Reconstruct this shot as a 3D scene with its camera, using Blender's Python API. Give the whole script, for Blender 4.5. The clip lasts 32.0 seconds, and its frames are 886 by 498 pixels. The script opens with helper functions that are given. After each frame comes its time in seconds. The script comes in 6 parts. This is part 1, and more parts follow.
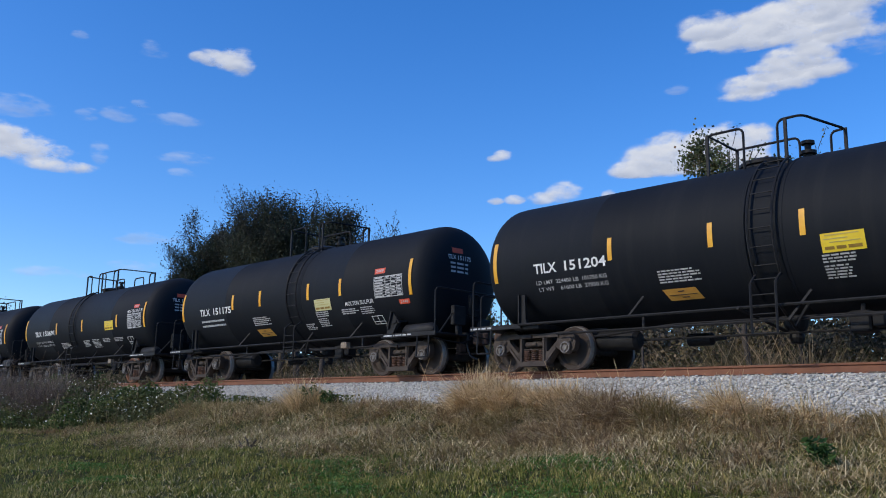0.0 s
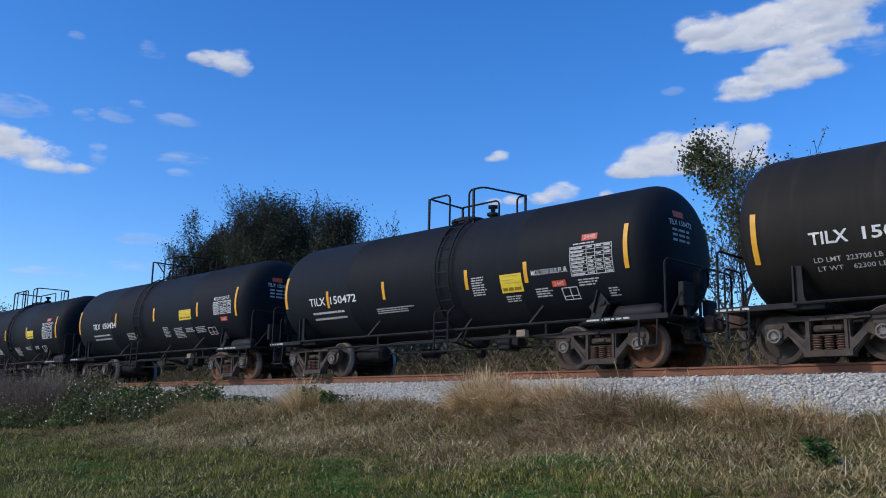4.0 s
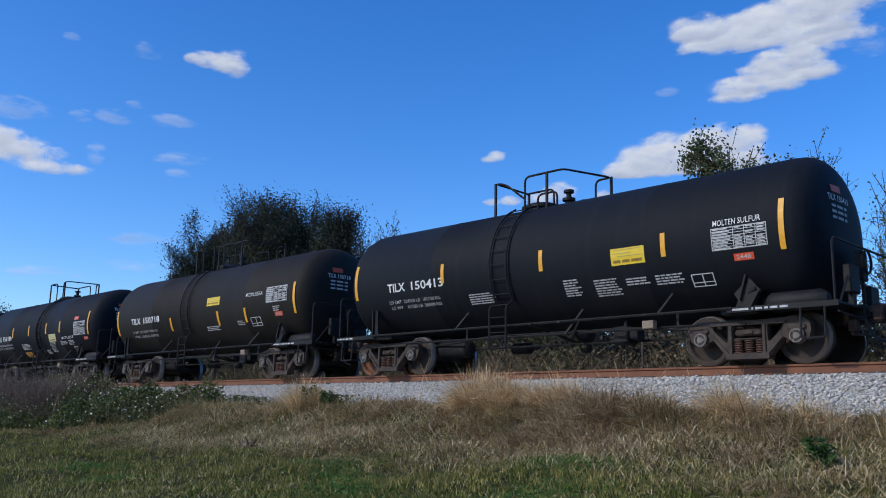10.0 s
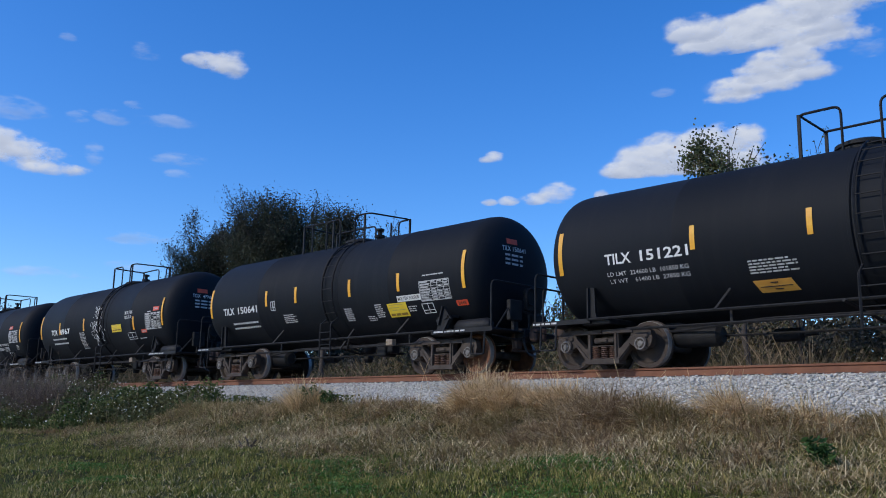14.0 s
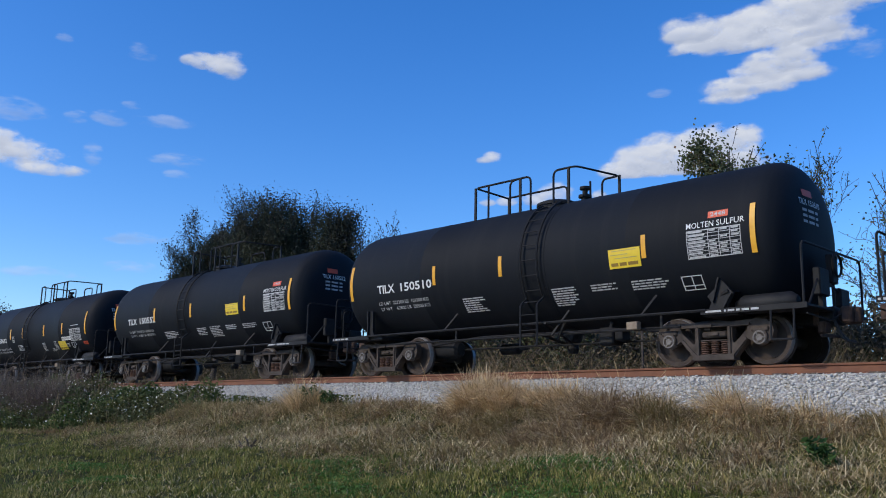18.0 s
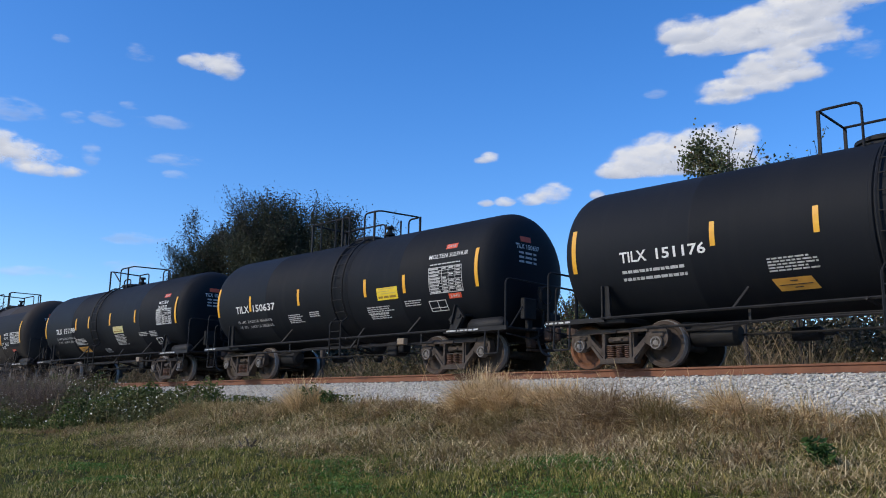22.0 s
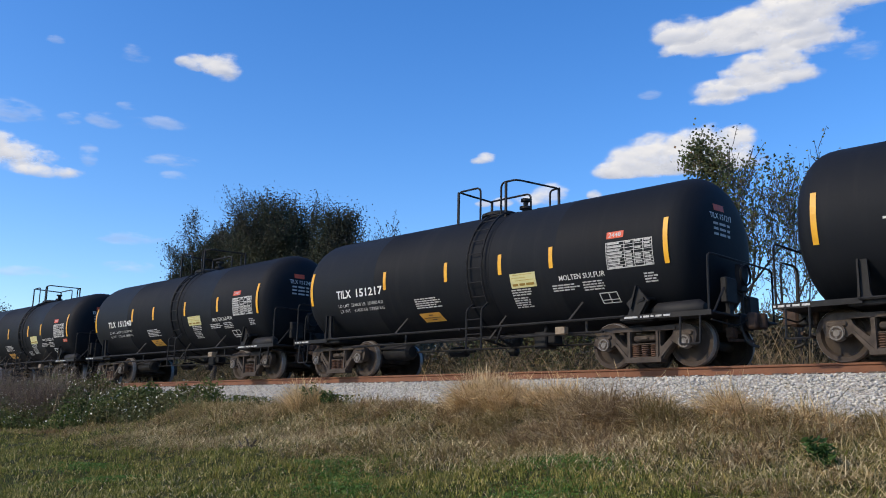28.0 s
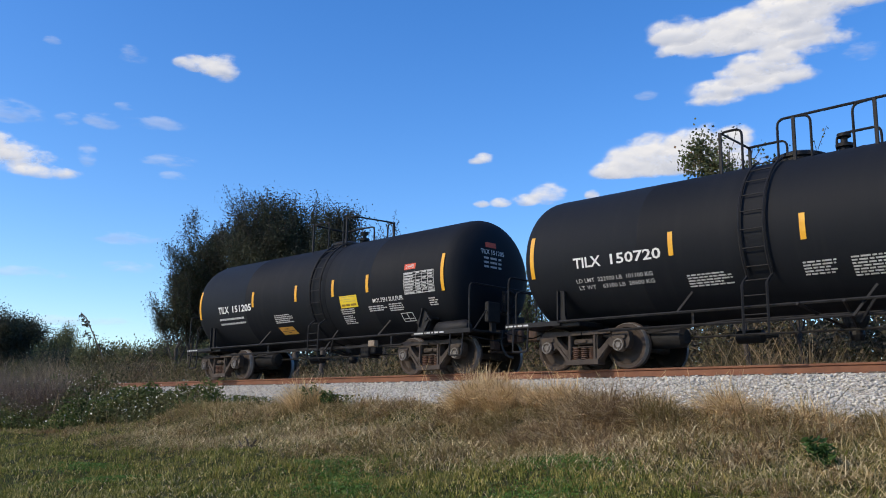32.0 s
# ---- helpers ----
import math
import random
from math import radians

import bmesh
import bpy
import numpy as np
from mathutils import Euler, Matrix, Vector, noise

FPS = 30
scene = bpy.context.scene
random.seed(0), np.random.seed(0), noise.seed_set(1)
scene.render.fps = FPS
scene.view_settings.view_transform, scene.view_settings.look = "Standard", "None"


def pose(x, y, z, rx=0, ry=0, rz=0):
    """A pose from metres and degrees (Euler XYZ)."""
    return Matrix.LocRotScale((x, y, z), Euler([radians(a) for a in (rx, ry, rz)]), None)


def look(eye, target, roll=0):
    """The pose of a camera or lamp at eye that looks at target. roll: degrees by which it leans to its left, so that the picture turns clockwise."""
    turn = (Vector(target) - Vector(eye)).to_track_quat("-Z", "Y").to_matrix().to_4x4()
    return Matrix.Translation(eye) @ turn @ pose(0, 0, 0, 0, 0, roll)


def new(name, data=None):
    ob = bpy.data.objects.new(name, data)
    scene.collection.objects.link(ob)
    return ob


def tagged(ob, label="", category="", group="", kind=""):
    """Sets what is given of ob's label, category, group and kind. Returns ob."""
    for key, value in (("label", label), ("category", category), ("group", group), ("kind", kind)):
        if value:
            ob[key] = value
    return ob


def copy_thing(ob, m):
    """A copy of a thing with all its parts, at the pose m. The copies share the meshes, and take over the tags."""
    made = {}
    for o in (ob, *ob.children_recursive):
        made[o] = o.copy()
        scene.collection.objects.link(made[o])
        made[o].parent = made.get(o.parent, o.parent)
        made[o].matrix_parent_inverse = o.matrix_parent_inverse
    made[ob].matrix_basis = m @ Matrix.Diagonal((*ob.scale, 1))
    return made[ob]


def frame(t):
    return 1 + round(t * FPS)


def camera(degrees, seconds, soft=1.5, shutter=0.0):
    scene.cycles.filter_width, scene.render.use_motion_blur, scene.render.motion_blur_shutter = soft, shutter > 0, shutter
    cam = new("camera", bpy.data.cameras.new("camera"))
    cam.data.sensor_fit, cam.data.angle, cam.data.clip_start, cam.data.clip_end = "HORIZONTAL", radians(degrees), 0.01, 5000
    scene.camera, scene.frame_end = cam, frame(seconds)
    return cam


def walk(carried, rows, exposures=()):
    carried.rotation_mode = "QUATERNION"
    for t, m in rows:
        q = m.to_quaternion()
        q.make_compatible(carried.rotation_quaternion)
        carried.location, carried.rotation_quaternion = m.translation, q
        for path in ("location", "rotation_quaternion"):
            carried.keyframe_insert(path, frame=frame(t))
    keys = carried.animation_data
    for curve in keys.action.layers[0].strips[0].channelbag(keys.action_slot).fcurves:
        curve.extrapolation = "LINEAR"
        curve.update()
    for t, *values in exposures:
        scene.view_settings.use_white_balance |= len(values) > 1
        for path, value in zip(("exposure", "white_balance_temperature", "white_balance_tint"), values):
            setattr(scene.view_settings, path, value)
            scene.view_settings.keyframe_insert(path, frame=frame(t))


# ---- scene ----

# World: x along the track (train runs towards +x), y across it away from the viewer, z = 0 at the rail head.
# ---- camera ----
cam = camera(53.6, 32.0, soft=1.0)
EYE = (0.0, -15.82, -1.02)
YAW, PITCH = radians(-45.11), radians(10.86)
AIM = (EYE[0] + math.sin(YAW) * math.cos(PITCH), EYE[1] + math.cos(YAW) * math.cos(PITCH), EYE[2] + math.sin(PITCH))
STAND = look(EYE, AIM, 1.15)
walk(cam, [(0.0, STAND), (32.0, STAND)],
     exposures=[(0.0, 0.43, 6150, 10), (5.0, 0.37, 6000, 10), (13.0, 0.35, 5900, 10), (17.0, 0.38, 6000, 10), (20.0, 0.46, 6250, 10), (24.0, 0.59, 6650, 10), (28.0, 0.68, 6900, 10), (32.0, 0.69, 6900, 10)])

# ---- sky and sun ----
SUN_DIR = Vector((-0.40, -0.90, 0.66)).normalized()
SUN_EL = math.asin(SUN_DIR.z)
SUN_AZ = math.atan2(SUN_DIR.x, SUN_DIR.y)
world = bpy.data.worlds.new("sky")
scene.world = world
world.use_nodes = True
wn, wl = world.node_tree.nodes, world.node_tree.links
wn.clear()
sky = wn.new("ShaderNodeTexSky")
sky.sky_type = "NISHITA"
sky.sun_disc = False
sky.sun_elevation, sky.sun_rotation = SUN_EL, SUN_AZ
sky.altitude, sky.air_density, sky.dust_density, sky.ozone_density = 300, 1.0, 0.7, 4.0
deep = wn.new("ShaderNodeHueSaturation")
deep.inputs["Saturation"].default_value = 1.29
deep.inputs["Hue"].default_value = 0.5095
bg = wn.new("ShaderNodeBackground")
bg.inputs["Strength"].default_value = 0.145
wo = wn.new("ShaderNodeOutputWorld")
wl.new(sky.outputs[0], deep.inputs["Color"])
wl.new(deep.outputs[0], bg.inputs["Color"])
wl.new(bg.outputs[0], wo.inputs["Surface"])
sun = new("sun", bpy.data.lights.new("sun", "SUN"))
sun.data.energy, sun.data.angle, sun.data.color = 1.85, radians(0.6), (1.0, 0.87, 0.66)
sun.matrix_world = look(SUN_DIR * 60, (0, 0, 0))


# ---- materials ----
class Mat:
    """Small helper round a node material."""

    def __init__(self, name, rough=0.6, metal=0.0, spec=0.5):
        self.m = bpy.data.materials.new(name)
        self.m.use_nodes = True
        self.n, self.l = self.m.node_tree.nodes, self.m.node_tree.links
        self.b = self.n["Principled BSDF"]
        self.b.inputs["Roughness"].default_value = rough
        self.b.inputs["Metallic"].default_value = metal
        self.b.inputs["Specular IOR Level"].default_value = spec

    def coords(self, scale=(1, 1, 1), space="Object"):
        tc, mp = self.n.new("ShaderNodeTexCoord"), self.n.new("ShaderNodeMapping")
        mp.inputs["Scale"].default_value = scale
        self.l.new(tc.outputs[space], mp.inputs["Vector"])
        return mp.outputs[0]

    def noise(self, scale, detail=4.0, vec=None, rough=0.55):
        t = self.n.new("ShaderNodeTexNoise")
        t.inputs["Scale"].default_value, t.inputs["Detail"].default_value, t.inputs["Roughness"].default_value = scale, detail, rough
        if vec is not None:
            self.l.new(vec, t.inputs["Vector"])
        return t.outputs["Fac"]

    def ramp(self, fac, stops):
        r = self.n.new("ShaderNodeValToRGB")
        while len(r.color_ramp.elements) < len(stops):
            r.color_ramp.elements.new(0.5)
        for e, (p, c) in zip(r.color_ramp.elements, stops):
            e.position, e.color = p, (*c, 1) if len(c) == 3 else c
        self.l.new(fac, r.inputs[0])
        return r.outputs["Color"]

    def mix(self, fac, a, b, mode="MIX"):
        m = self.n.new("ShaderNodeMix")
        m.data_type, m.blend_type = "RGBA", mode
        for i, v in ((0, fac), (6, a), (7, b)):
            if isinstance(v, (int, float)):
                m.inputs[i].default_value = v
            elif isinstance(v, tuple):
                m.inputs[i].default_value = (*v, 1)
            else:
                self.l.new(v, m.inputs[i])
        return m.outputs[2]

    def math(self, op, a, b=0.0):
        m = self.n.new("ShaderNodeMath")
        m.operation = op
        for i, v in ((0, a), (1, b)):
            if isinstance(v, (int, float)):
                m.inputs[i].default_value = v
            else:
                self.l.new(v, m.inputs[i])
        return m.outputs[0]

    def rand(self):
        return self.n.new("ShaderNodeObjectInfo").outputs["Random"]

    def island(self):
        return self.n.new("ShaderNodeNewGeometry").outputs["Random Per Island"]

    def color(self, c):
        if isinstance(c, tuple):
            self.b.inputs["Base Color"].default_value = (*c, 1)
        else:
            self.l.new(c, self.b.inputs["Base Color"])
        return self

    def set_rough(self, r):
        self.l.new(r, self.b.inputs["Roughness"])
        return self

    def bump(self, h, strength=0.3, dist=0.01):
        b = self.n.new("ShaderNodeBump")
        b.inputs["Strength"].default_value, b.inputs["Distance"].default_value = strength, dist
        self.l.new(h, b.inputs["Height"])
        self.l.new(b.outputs[0], self.b.inputs["Normal"])
        return self


def tank_paint(name, dark, light, streak, rough):
    m = Mat(name, rough, 0.0, 0.13)
    v = m.coords()
    big = m.noise(0.55, 5, v)
    runs = m.noise(1.0, 6, m.coords((5.0, 0.35, 0.35)))
    fine = m.noise(28.0, 3, v)
    base = m.mix(m.ramp(big, [(0.35, (0, 0, 0)), (0.7, (1, 1, 1))]), dark, light)
    base = m.mix(m.math("MULTIPLY", m.ramp(runs, [(0.52, (0, 0, 0)), (0.72, (1, 1, 1))]), 0.45), base, streak)
    base = m.mix(m.math("MULTIPLY", m.rand(), 0.5), base, light)
    m.color(base)
    m.set_rough(m.math("ADD", m.math("MULTIPLY", fine, 0.16), rough - 0.08))
    m.bump(m.noise(2.2, 3, v), 0.06, 0.03)
    return m.m


def worn(name, a, b, rough=0.6, metal=0.0, scale=7.0, bump=0.2, object_mix=0.3, spec=0.4):
    m = Mat(name, rough, metal, spec)
    v = m.coords()
    base = m.mix(m.ramp(m.noise(scale, 6, v), [(0.35, (0, 0, 0)), (0.68, (1, 1, 1))]), a, b)
    base = m.mix(m.math("MULTIPLY", m.rand(), object_mix), base, b)
    m.color(base)
    m.bump(m.noise(scale * 7, 4, v), bump, 0.004)
    return m.m


def islands(name, stops, rough=0.7, tones=(), translucent=0.0):
    """Leaf and blade material: a tone for each blade, and patches (colour, scale, strength) of other tones."""
    m = Mat(name, rough, 0.0, 0.2)
    base = m.ramp(m.island(), stops)
    for k, (c, scale, amount) in enumerate(tones):
        fac = m.ramp(m.noise(scale, 4, m.coords((1, 1, 0.4))), [(0.44, (0, 0, 0)), (0.6, (1, 1, 1))])
        base = m.mix(m.math("MULTIPLY", fac, amount), base, c)
    m.color(base)
    if translucent:
        t, mx = m.n.new("ShaderNodeBsdfTranslucent"), m.n.new("ShaderNodeMixShader")
        m.l.new(base, t.inputs["Color"])
        mx.inputs[0].default_value = translucent
        m.l.new(m.b.outputs[0], mx.inputs[1])
        m.l.new(t.outputs[0], mx.inputs[2])
        m.l.new(mx.outputs[0], m.n["Material Output"].inputs["Surface"])
    return m.m


BLACK = tank_paint("black_tank_paint", (0.0082, 0.0100, 0.0135), (0.0118, 0.0135, 0.0172), (0.021, 0.0215, 0.0225), 0.66)
BROWN = tank_paint("sooty_brown_tank_paint", (0.011, 0.010, 0.009), (0.024, 0.021, 0.018), (0.045, 0.038, 0.03), 0.65)
DUSTY = tank_paint("dusty_brown_tank_paint", (0.030, 0.026, 0.024), (0.052, 0.045, 0.041), (0.075, 0.062, 0.052), 0.7)
GREY = tank_paint("grey_tank_paint", (0.066, 0.078, 0.08), (0.098, 0.106, 0.104), (0.05, 0.054, 0.053), 0.55)
FRAME = worn("black_frame_paint", (0.009, 0.0095, 0.0115), (0.023, 0.022, 0.022), 0.6, 0.0, 5.0, 0.2, 0.3, 0.2)
GREYFRAME = worn("grey_frame_paint", (0.065, 0.072, 0.072), (0.04, 0.038, 0.036), 0.6, 0.0, 5.0)
CAST = worn("dusty_cast_steel", (0.088, 0.068, 0.054), (0.038, 0.029, 0.024), 0.85, 0.0, 6.0, 0.4, 0.55)
WHEEL = worn("dusty_wheel_steel", (0.062, 0.045, 0.035), (0.034, 0.025, 0.020), 0.85, 0.0, 5.0, 0.25, 0.5)
TREAD = worn("polished_tread_steel", (0.36, 0.345, 0.325), (0.26, 0.24, 0.22), 0.45, 0.4, 20.0, 0.05)
RUST = worn("rusty_steel", (0.20, 0.085, 0.04), (0.09, 0.04, 0.022), 0.85, 0.0, 9.0, 0.5)
SPRINGRUST = worn("rusty_spring_steel", (0.16, 0.085, 0.055), (0.08, 0.048, 0.036), 0.85, 0.0, 9.0, 0.3)
RAILRUST = worn("rail_rust", (0.23, 0.10, 0.052), (0.15, 0.062, 0.034), 0.8, 0.0, 3.0, 0.4)
CAPGREY = worn("bearing_cap_steel", (0.20, 0.185, 0.17), (0.10, 0.088, 0.078), 0.55, 0.2, 14.0)
WHITE = worn("white_stencil_paint", (0.78, 0.78, 0.76), (0.62, 0.62, 0.60), 0.6, 0.0, 30.0, 0.0)
DIMWHITE = worn("worn_stencil_paint", (0.60, 0.60, 0.58), (0.34, 0.34, 0.34), 0.7, 0.0, 22.0, 0.0)
STRIPE = worn("yellow_reflective_sheet", (0.80, 0.42, 0.03), (0.70, 0.33, 0.02), 0.45, 0.0, 6.0, 0.0, 0.4)
PLACARD = worn("yellow_placard", (0.82, 0.62, 0.04), (0.74, 0.52, 0.03), 0.5, 0.0, 6.0, 0.0)
PALEPLACARD = worn("pale_yellow_placard", (0.66, 0.62, 0.30), (0.55, 0.52, 0.28), 0.6, 0.0, 5.0, 0.0)
ORANGE = worn("orange_brown_panel", (0.60, 0.31, 0.05), (0.50, 0.25, 0.045), 0.6, 0.0, 5.0, 0.0)
RED = worn("orange_red_placard", (0.75, 0.10, 0.03), (0.60, 0.07, 0.03), 0.5, 0.0, 8.0, 0.0)
INK = worn("dark_ink", (0.03, 0.025, 0.02), (0.05, 0.04, 0.03), 0.6, 0.0, 8.0, 0.0)
DARKINK = worn("brown_ink", (0.22, 0.13, 0.02), (0.30, 0.18, 0.03), 0.6, 0.0, 8.0, 0.0)
FAINT = worn("faded_ink", (0.42, 0.33, 0.10), (0.52, 0.42, 0.14), 0.6, 0.0, 8.0, 0.0)
TANBOX = worn("tan_metal_box", (0.30, 0.23, 0.16), (0.20, 0.15, 0.10), 0.6, 0.0, 9.0, 0.1)
RUBBER = worn("black_rubber", (0.015, 0.015, 0.015), (0.03, 0.028, 0.026), 0.7, 0.0, 8.0, 0.1)
COUPLERRUST = worn("dark_coupler_rust", (0.105, 0.064, 0.046), (0.045, 0.03, 0.024), 0.9, 0.0, 8.0, 0.4)
TIEWOOD = worn("creosoted_tie_wood", (0.055, 0.04, 0.03), (0.10, 0.08, 0.062), 0.9, 0.0, 6.0, 0.6)
BARK = worn("grey_bark", (0.10, 0.085, 0.07), (0.05, 0.042, 0.036), 0.9, 0.0, 9.0, 0.8)

m = Mat("ballast_stone", 0.85)
v = m.coords()
m.color(m.mix(m.noise(30, 4, v), m.ramp(m.island(), [(0.0, (0.05, 0.048, 0.045)), (0.14, (0.20, 0.19, 0.17)), (0.34, (0.50, 0.465, 0.40)), (0.7, (0.70, 0.655, 0.565)), (1.0, (0.86, 0.81, 0.70))]), (0.50, 0.465, 0.40)))
m.bump(m.noise(60, 3, v), 0.4, 0.004)
STONE = m.m
m = Mat("loose_ballast_stone", 0.85)
v = m.coords()
m.color(m.mix(m.noise(30, 4, v), m.ramp(m.rand(), [(0.0, (0.16, 0.155, 0.15)), (0.4, (0.50, 0.465, 0.40)), (1.0, (0.80, 0.755, 0.66))]), (0.50, 0.465, 0.40)))
m.bump(m.noise(60, 3, v), 0.4, 0.004)
LOOSE = m.m
m = Mat("ballast_bed", 0.9)
v = m.coords()
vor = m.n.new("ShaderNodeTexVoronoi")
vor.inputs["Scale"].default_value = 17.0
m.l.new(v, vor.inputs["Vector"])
# stones pale in the middle; shade in the gaps between them is painted dark
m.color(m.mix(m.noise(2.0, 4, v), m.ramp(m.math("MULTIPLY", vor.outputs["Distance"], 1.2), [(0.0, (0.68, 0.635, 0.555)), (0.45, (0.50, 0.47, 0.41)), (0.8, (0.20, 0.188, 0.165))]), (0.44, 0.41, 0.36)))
m.bump(vor.outputs["Distance"], 0.9, 0.03)
BED = m.m
m = Mat("earth_under_grass", 0.95, 0.0, 0.1)
v = m.coords()
g = m.mix(m.ramp(m.noise(1.3, 6, v), [(0.36, (0, 0, 0)), (0.62, (1, 1, 1))]), (0.038, 0.048, 0.014), (0.085, 0.066, 0.032))
g = m.mix(m.noise(0.02, 3, v), g, (0.05, 0.057, 0.02))
m.color(m.mix(m.math("MULTIPLY", m.noise(40, 4, v), 0.5), g, (0.035, 0.03, 0.018)))
m.bump(m.noise(24, 5, v), 0.9, 0.05)
EARTH = m.m
LAWN = islands("lawn_blades", [(0.0, (0.02, 0.035, 0.008)), (0.25, (0.085, 0.105, 0.018)), (0.55, (0.25, 0.265, 0.045)), (0.76, (0.46, 0.38, 0.11)), (1.0, (0.80, 0.64, 0.27))], 0.7, [((0.13, 0.17, 0.02), 0.8, 0.5), ((0.36, 0.28, 0.10), 2.4, 0.4), ((0.025, 0.04, 0.01), 7.0, 0.45)], 0.2)
STRAW = islands("dry_grass_blades", [(0.0, (0.05, 0.034, 0.016)), (0.25, (0.26, 0.18, 0.08)), (0.6, (0.66, 0.48, 0.24)), (0.85, (0.90, 0.72, 0.42)), (0.9, (0.20, 0.22, 0.06)), (1.0, (0.17, 0.20, 0.05))], 0.75, [((0.30, 0.18, 0.09), 0.9, 0.55), ((0.16, 0.17, 0.045), 1.5, 0.4), ((0.08, 0.055, 0.025), 5.0, 0.4)], 0.28)
STEM = islands("bleached_straw_stems", [(0.0, (0.46, 0.34, 0.16)), (1.0, (0.80, 0.65, 0.38))], 0.7)
CLUMP = islands("tan_clump_blades", [(0.0, (0.24, 0.15, 0.07)), (0.3, (0.58, 0.41, 0.20)), (0.8, (0.90, 0.70, 0.42)), (1.0, (0.78, 0.60, 0.36))], 0.7, [], 0.32)
TANGLE = islands("brown_tangle_stems", [(0.0, (0.10, 0.065, 0.035)), (0.4, (0.30, 0.20, 0.10)), (0.8, (0.55, 0.41, 0.22)), (1.0, (0.72, 0.58, 0.36))], 0.75, [((0.22, 0.13, 0.075), 1.6, 0.5)], 0.22)
WEED = islands("weed_leaves", [(0.0, (0.04, 0.07, 0.018)), (0.6, (0.10, 0.145, 0.036)), (1.0, (0.20, 0.19, 0.07))], 0.7, [((0.12, 0.09, 0.05), 0.5, 0.5)], 0.2)
BRUSHM = islands("dry_brush_stems", [(0.0, (0.13, 0.095, 0.06)), (0.6, (0.34, 0.25, 0.15)), (0.9, (0.50, 0.39, 0.25)), (1.0, (0.13, 0.14, 0.05))], 0.8, [((0.08, 0.085, 0.03), 0.35, 0.6)], 0.1)
DEADWEED = islands("grey_brown_weed_stems", [(0.0, (0.10, 0.075, 0.06)), (0.6, (0.22, 0.165, 0.125)), (1.0, (0.36, 0.29, 0.22))], 0.8, [((0.12, 0.08, 0.06), 0.8, 0.5)], 0.1)
DARKLEAF = islands("dark_plant_leaves", [(0.0, (0.03, 0.075, 0.018)), (1.0, (0.075, 0.13, 0.035))], 0.6, [], 0.25)
SCRUB = islands("mixed_scrub_leaves", [(0.0, (0.05, 0.055, 0.024)), (0.35, (0.11, 0.10, 0.045)), (0.7, (0.20, 0.15, 0.085)), (1.0, (0.30, 0.22, 0.13))], 0.75, [((0.06, 0.08, 0.025), 0.45, 0.7)], 0.15)
HEDGE = islands("hedge_leaves", [(0.0, (0.035, 0.038, 0.022)), (0.45, (0.065, 0.068, 0.036)), (0.75, (0.13, 0.105, 0.065)), (1.0, (0.24, 0.18, 0.12))], 0.75, [((0.10, 0.08, 0.055), 0.3, 0.6)], 0.12)
FLOWER = islands("white_weed_flowers", [(0.0, (0.80, 0.74, 0.58)), (1.0, (0.88, 0.84, 0.72))], 0.6)
OAKLEAF = islands("dark_tree_leaves", [(0.0, (0.034, 0.044, 0.030)), (0.7, (0.054, 0.064, 0.040)), (0.95, (0.076, 0.078, 0.046)), (1.0, (0.10, 0.07, 0.05))], 0.75, [((0.062, 0.054, 0.045), 0.35, 0.6)], 0.2)
PALELEAF = islands("sparse_tree_leaves", [(0.0, (0.06, 0.085, 0.035)), (0.6, (0.12, 0.15, 0.06)), (0.9, (0.19, 0.19, 0.085)), (1.0, (0.22, 0.12, 0.07))], 0.65, [((0.08, 0.07, 0.045), 0.6, 0.4)], 0.3)
OLIVELEAF = islands("olive_tree_leaves", [(0.0, (0.075, 0.09, 0.04)), (0.7, (0.14, 0.145, 0.065)), (1.0, (0.20, 0.17, 0.08))], 0.7, [], 0.2)
BRIGHTLEAF = islands("bright_weed_leaves", [(0.0, (0.07, 0.15, 0.025)), (1.0, (0.13, 0.22, 0.05))], 0.6, [], 0.25)


# ---- mesh helpers ----
def mesh_of(bm, material=None, smooth=False, name="mesh"):
    me = bpy.data.meshes.new(name)
    bmesh.ops.recalc_face_normals(bm, faces=bm.faces)
    bm.to_mesh(me)
    bm.free()
    if smooth:
        me.shade_smooth()
        me.set_sharp_from_angle(angle=radians(38))
    if material:
        me.materials.append(material)
    return me


JOINED = ("stencil_block", "load_stencil", "head_stencil", "deck_stencil", "graffiti", "chalky_seam")


def part(name, me, parent=None, label="", m=None):
    """Links a mesh as one object, under its thing if there is one."""
    ob = new(name, me)
    if name in JOINED:
        ob["kind"] = "stuff"
    if parent is not None:
        ob.parent = parent
    if m is not None:
        ob.matrix_basis = m
    if label:
        ob["label"] = label
    return ob


def thing(name, label, category, group="", kind="", m=None, me=None):
    ob = new(name, me)
    if m is not None:
        ob.matrix_basis = m
    return tagged(ob, label, category, group, kind)


def box(bm, x0, y0, z0, x1, y1, z1, bevel=0.0):
    r = bmesh.ops.create_cube(bm, size=1.0)
    vs = r["verts"]
    for v in vs:
        v.co = Vector(((x0 + x1) / 2 + v.co.x * (x1 - x0), (y0 + y1) / 2 + v.co.y * (y1 - y0), (z0 + z1) / 2 + v.co.z * (z1 - z0)))
    if bevel:
        es = list({e for v in vs for e in v.link_edges})
        bmesh.ops.bevel(bm, geom=es, offset=bevel, segments=1, affect="EDGES")


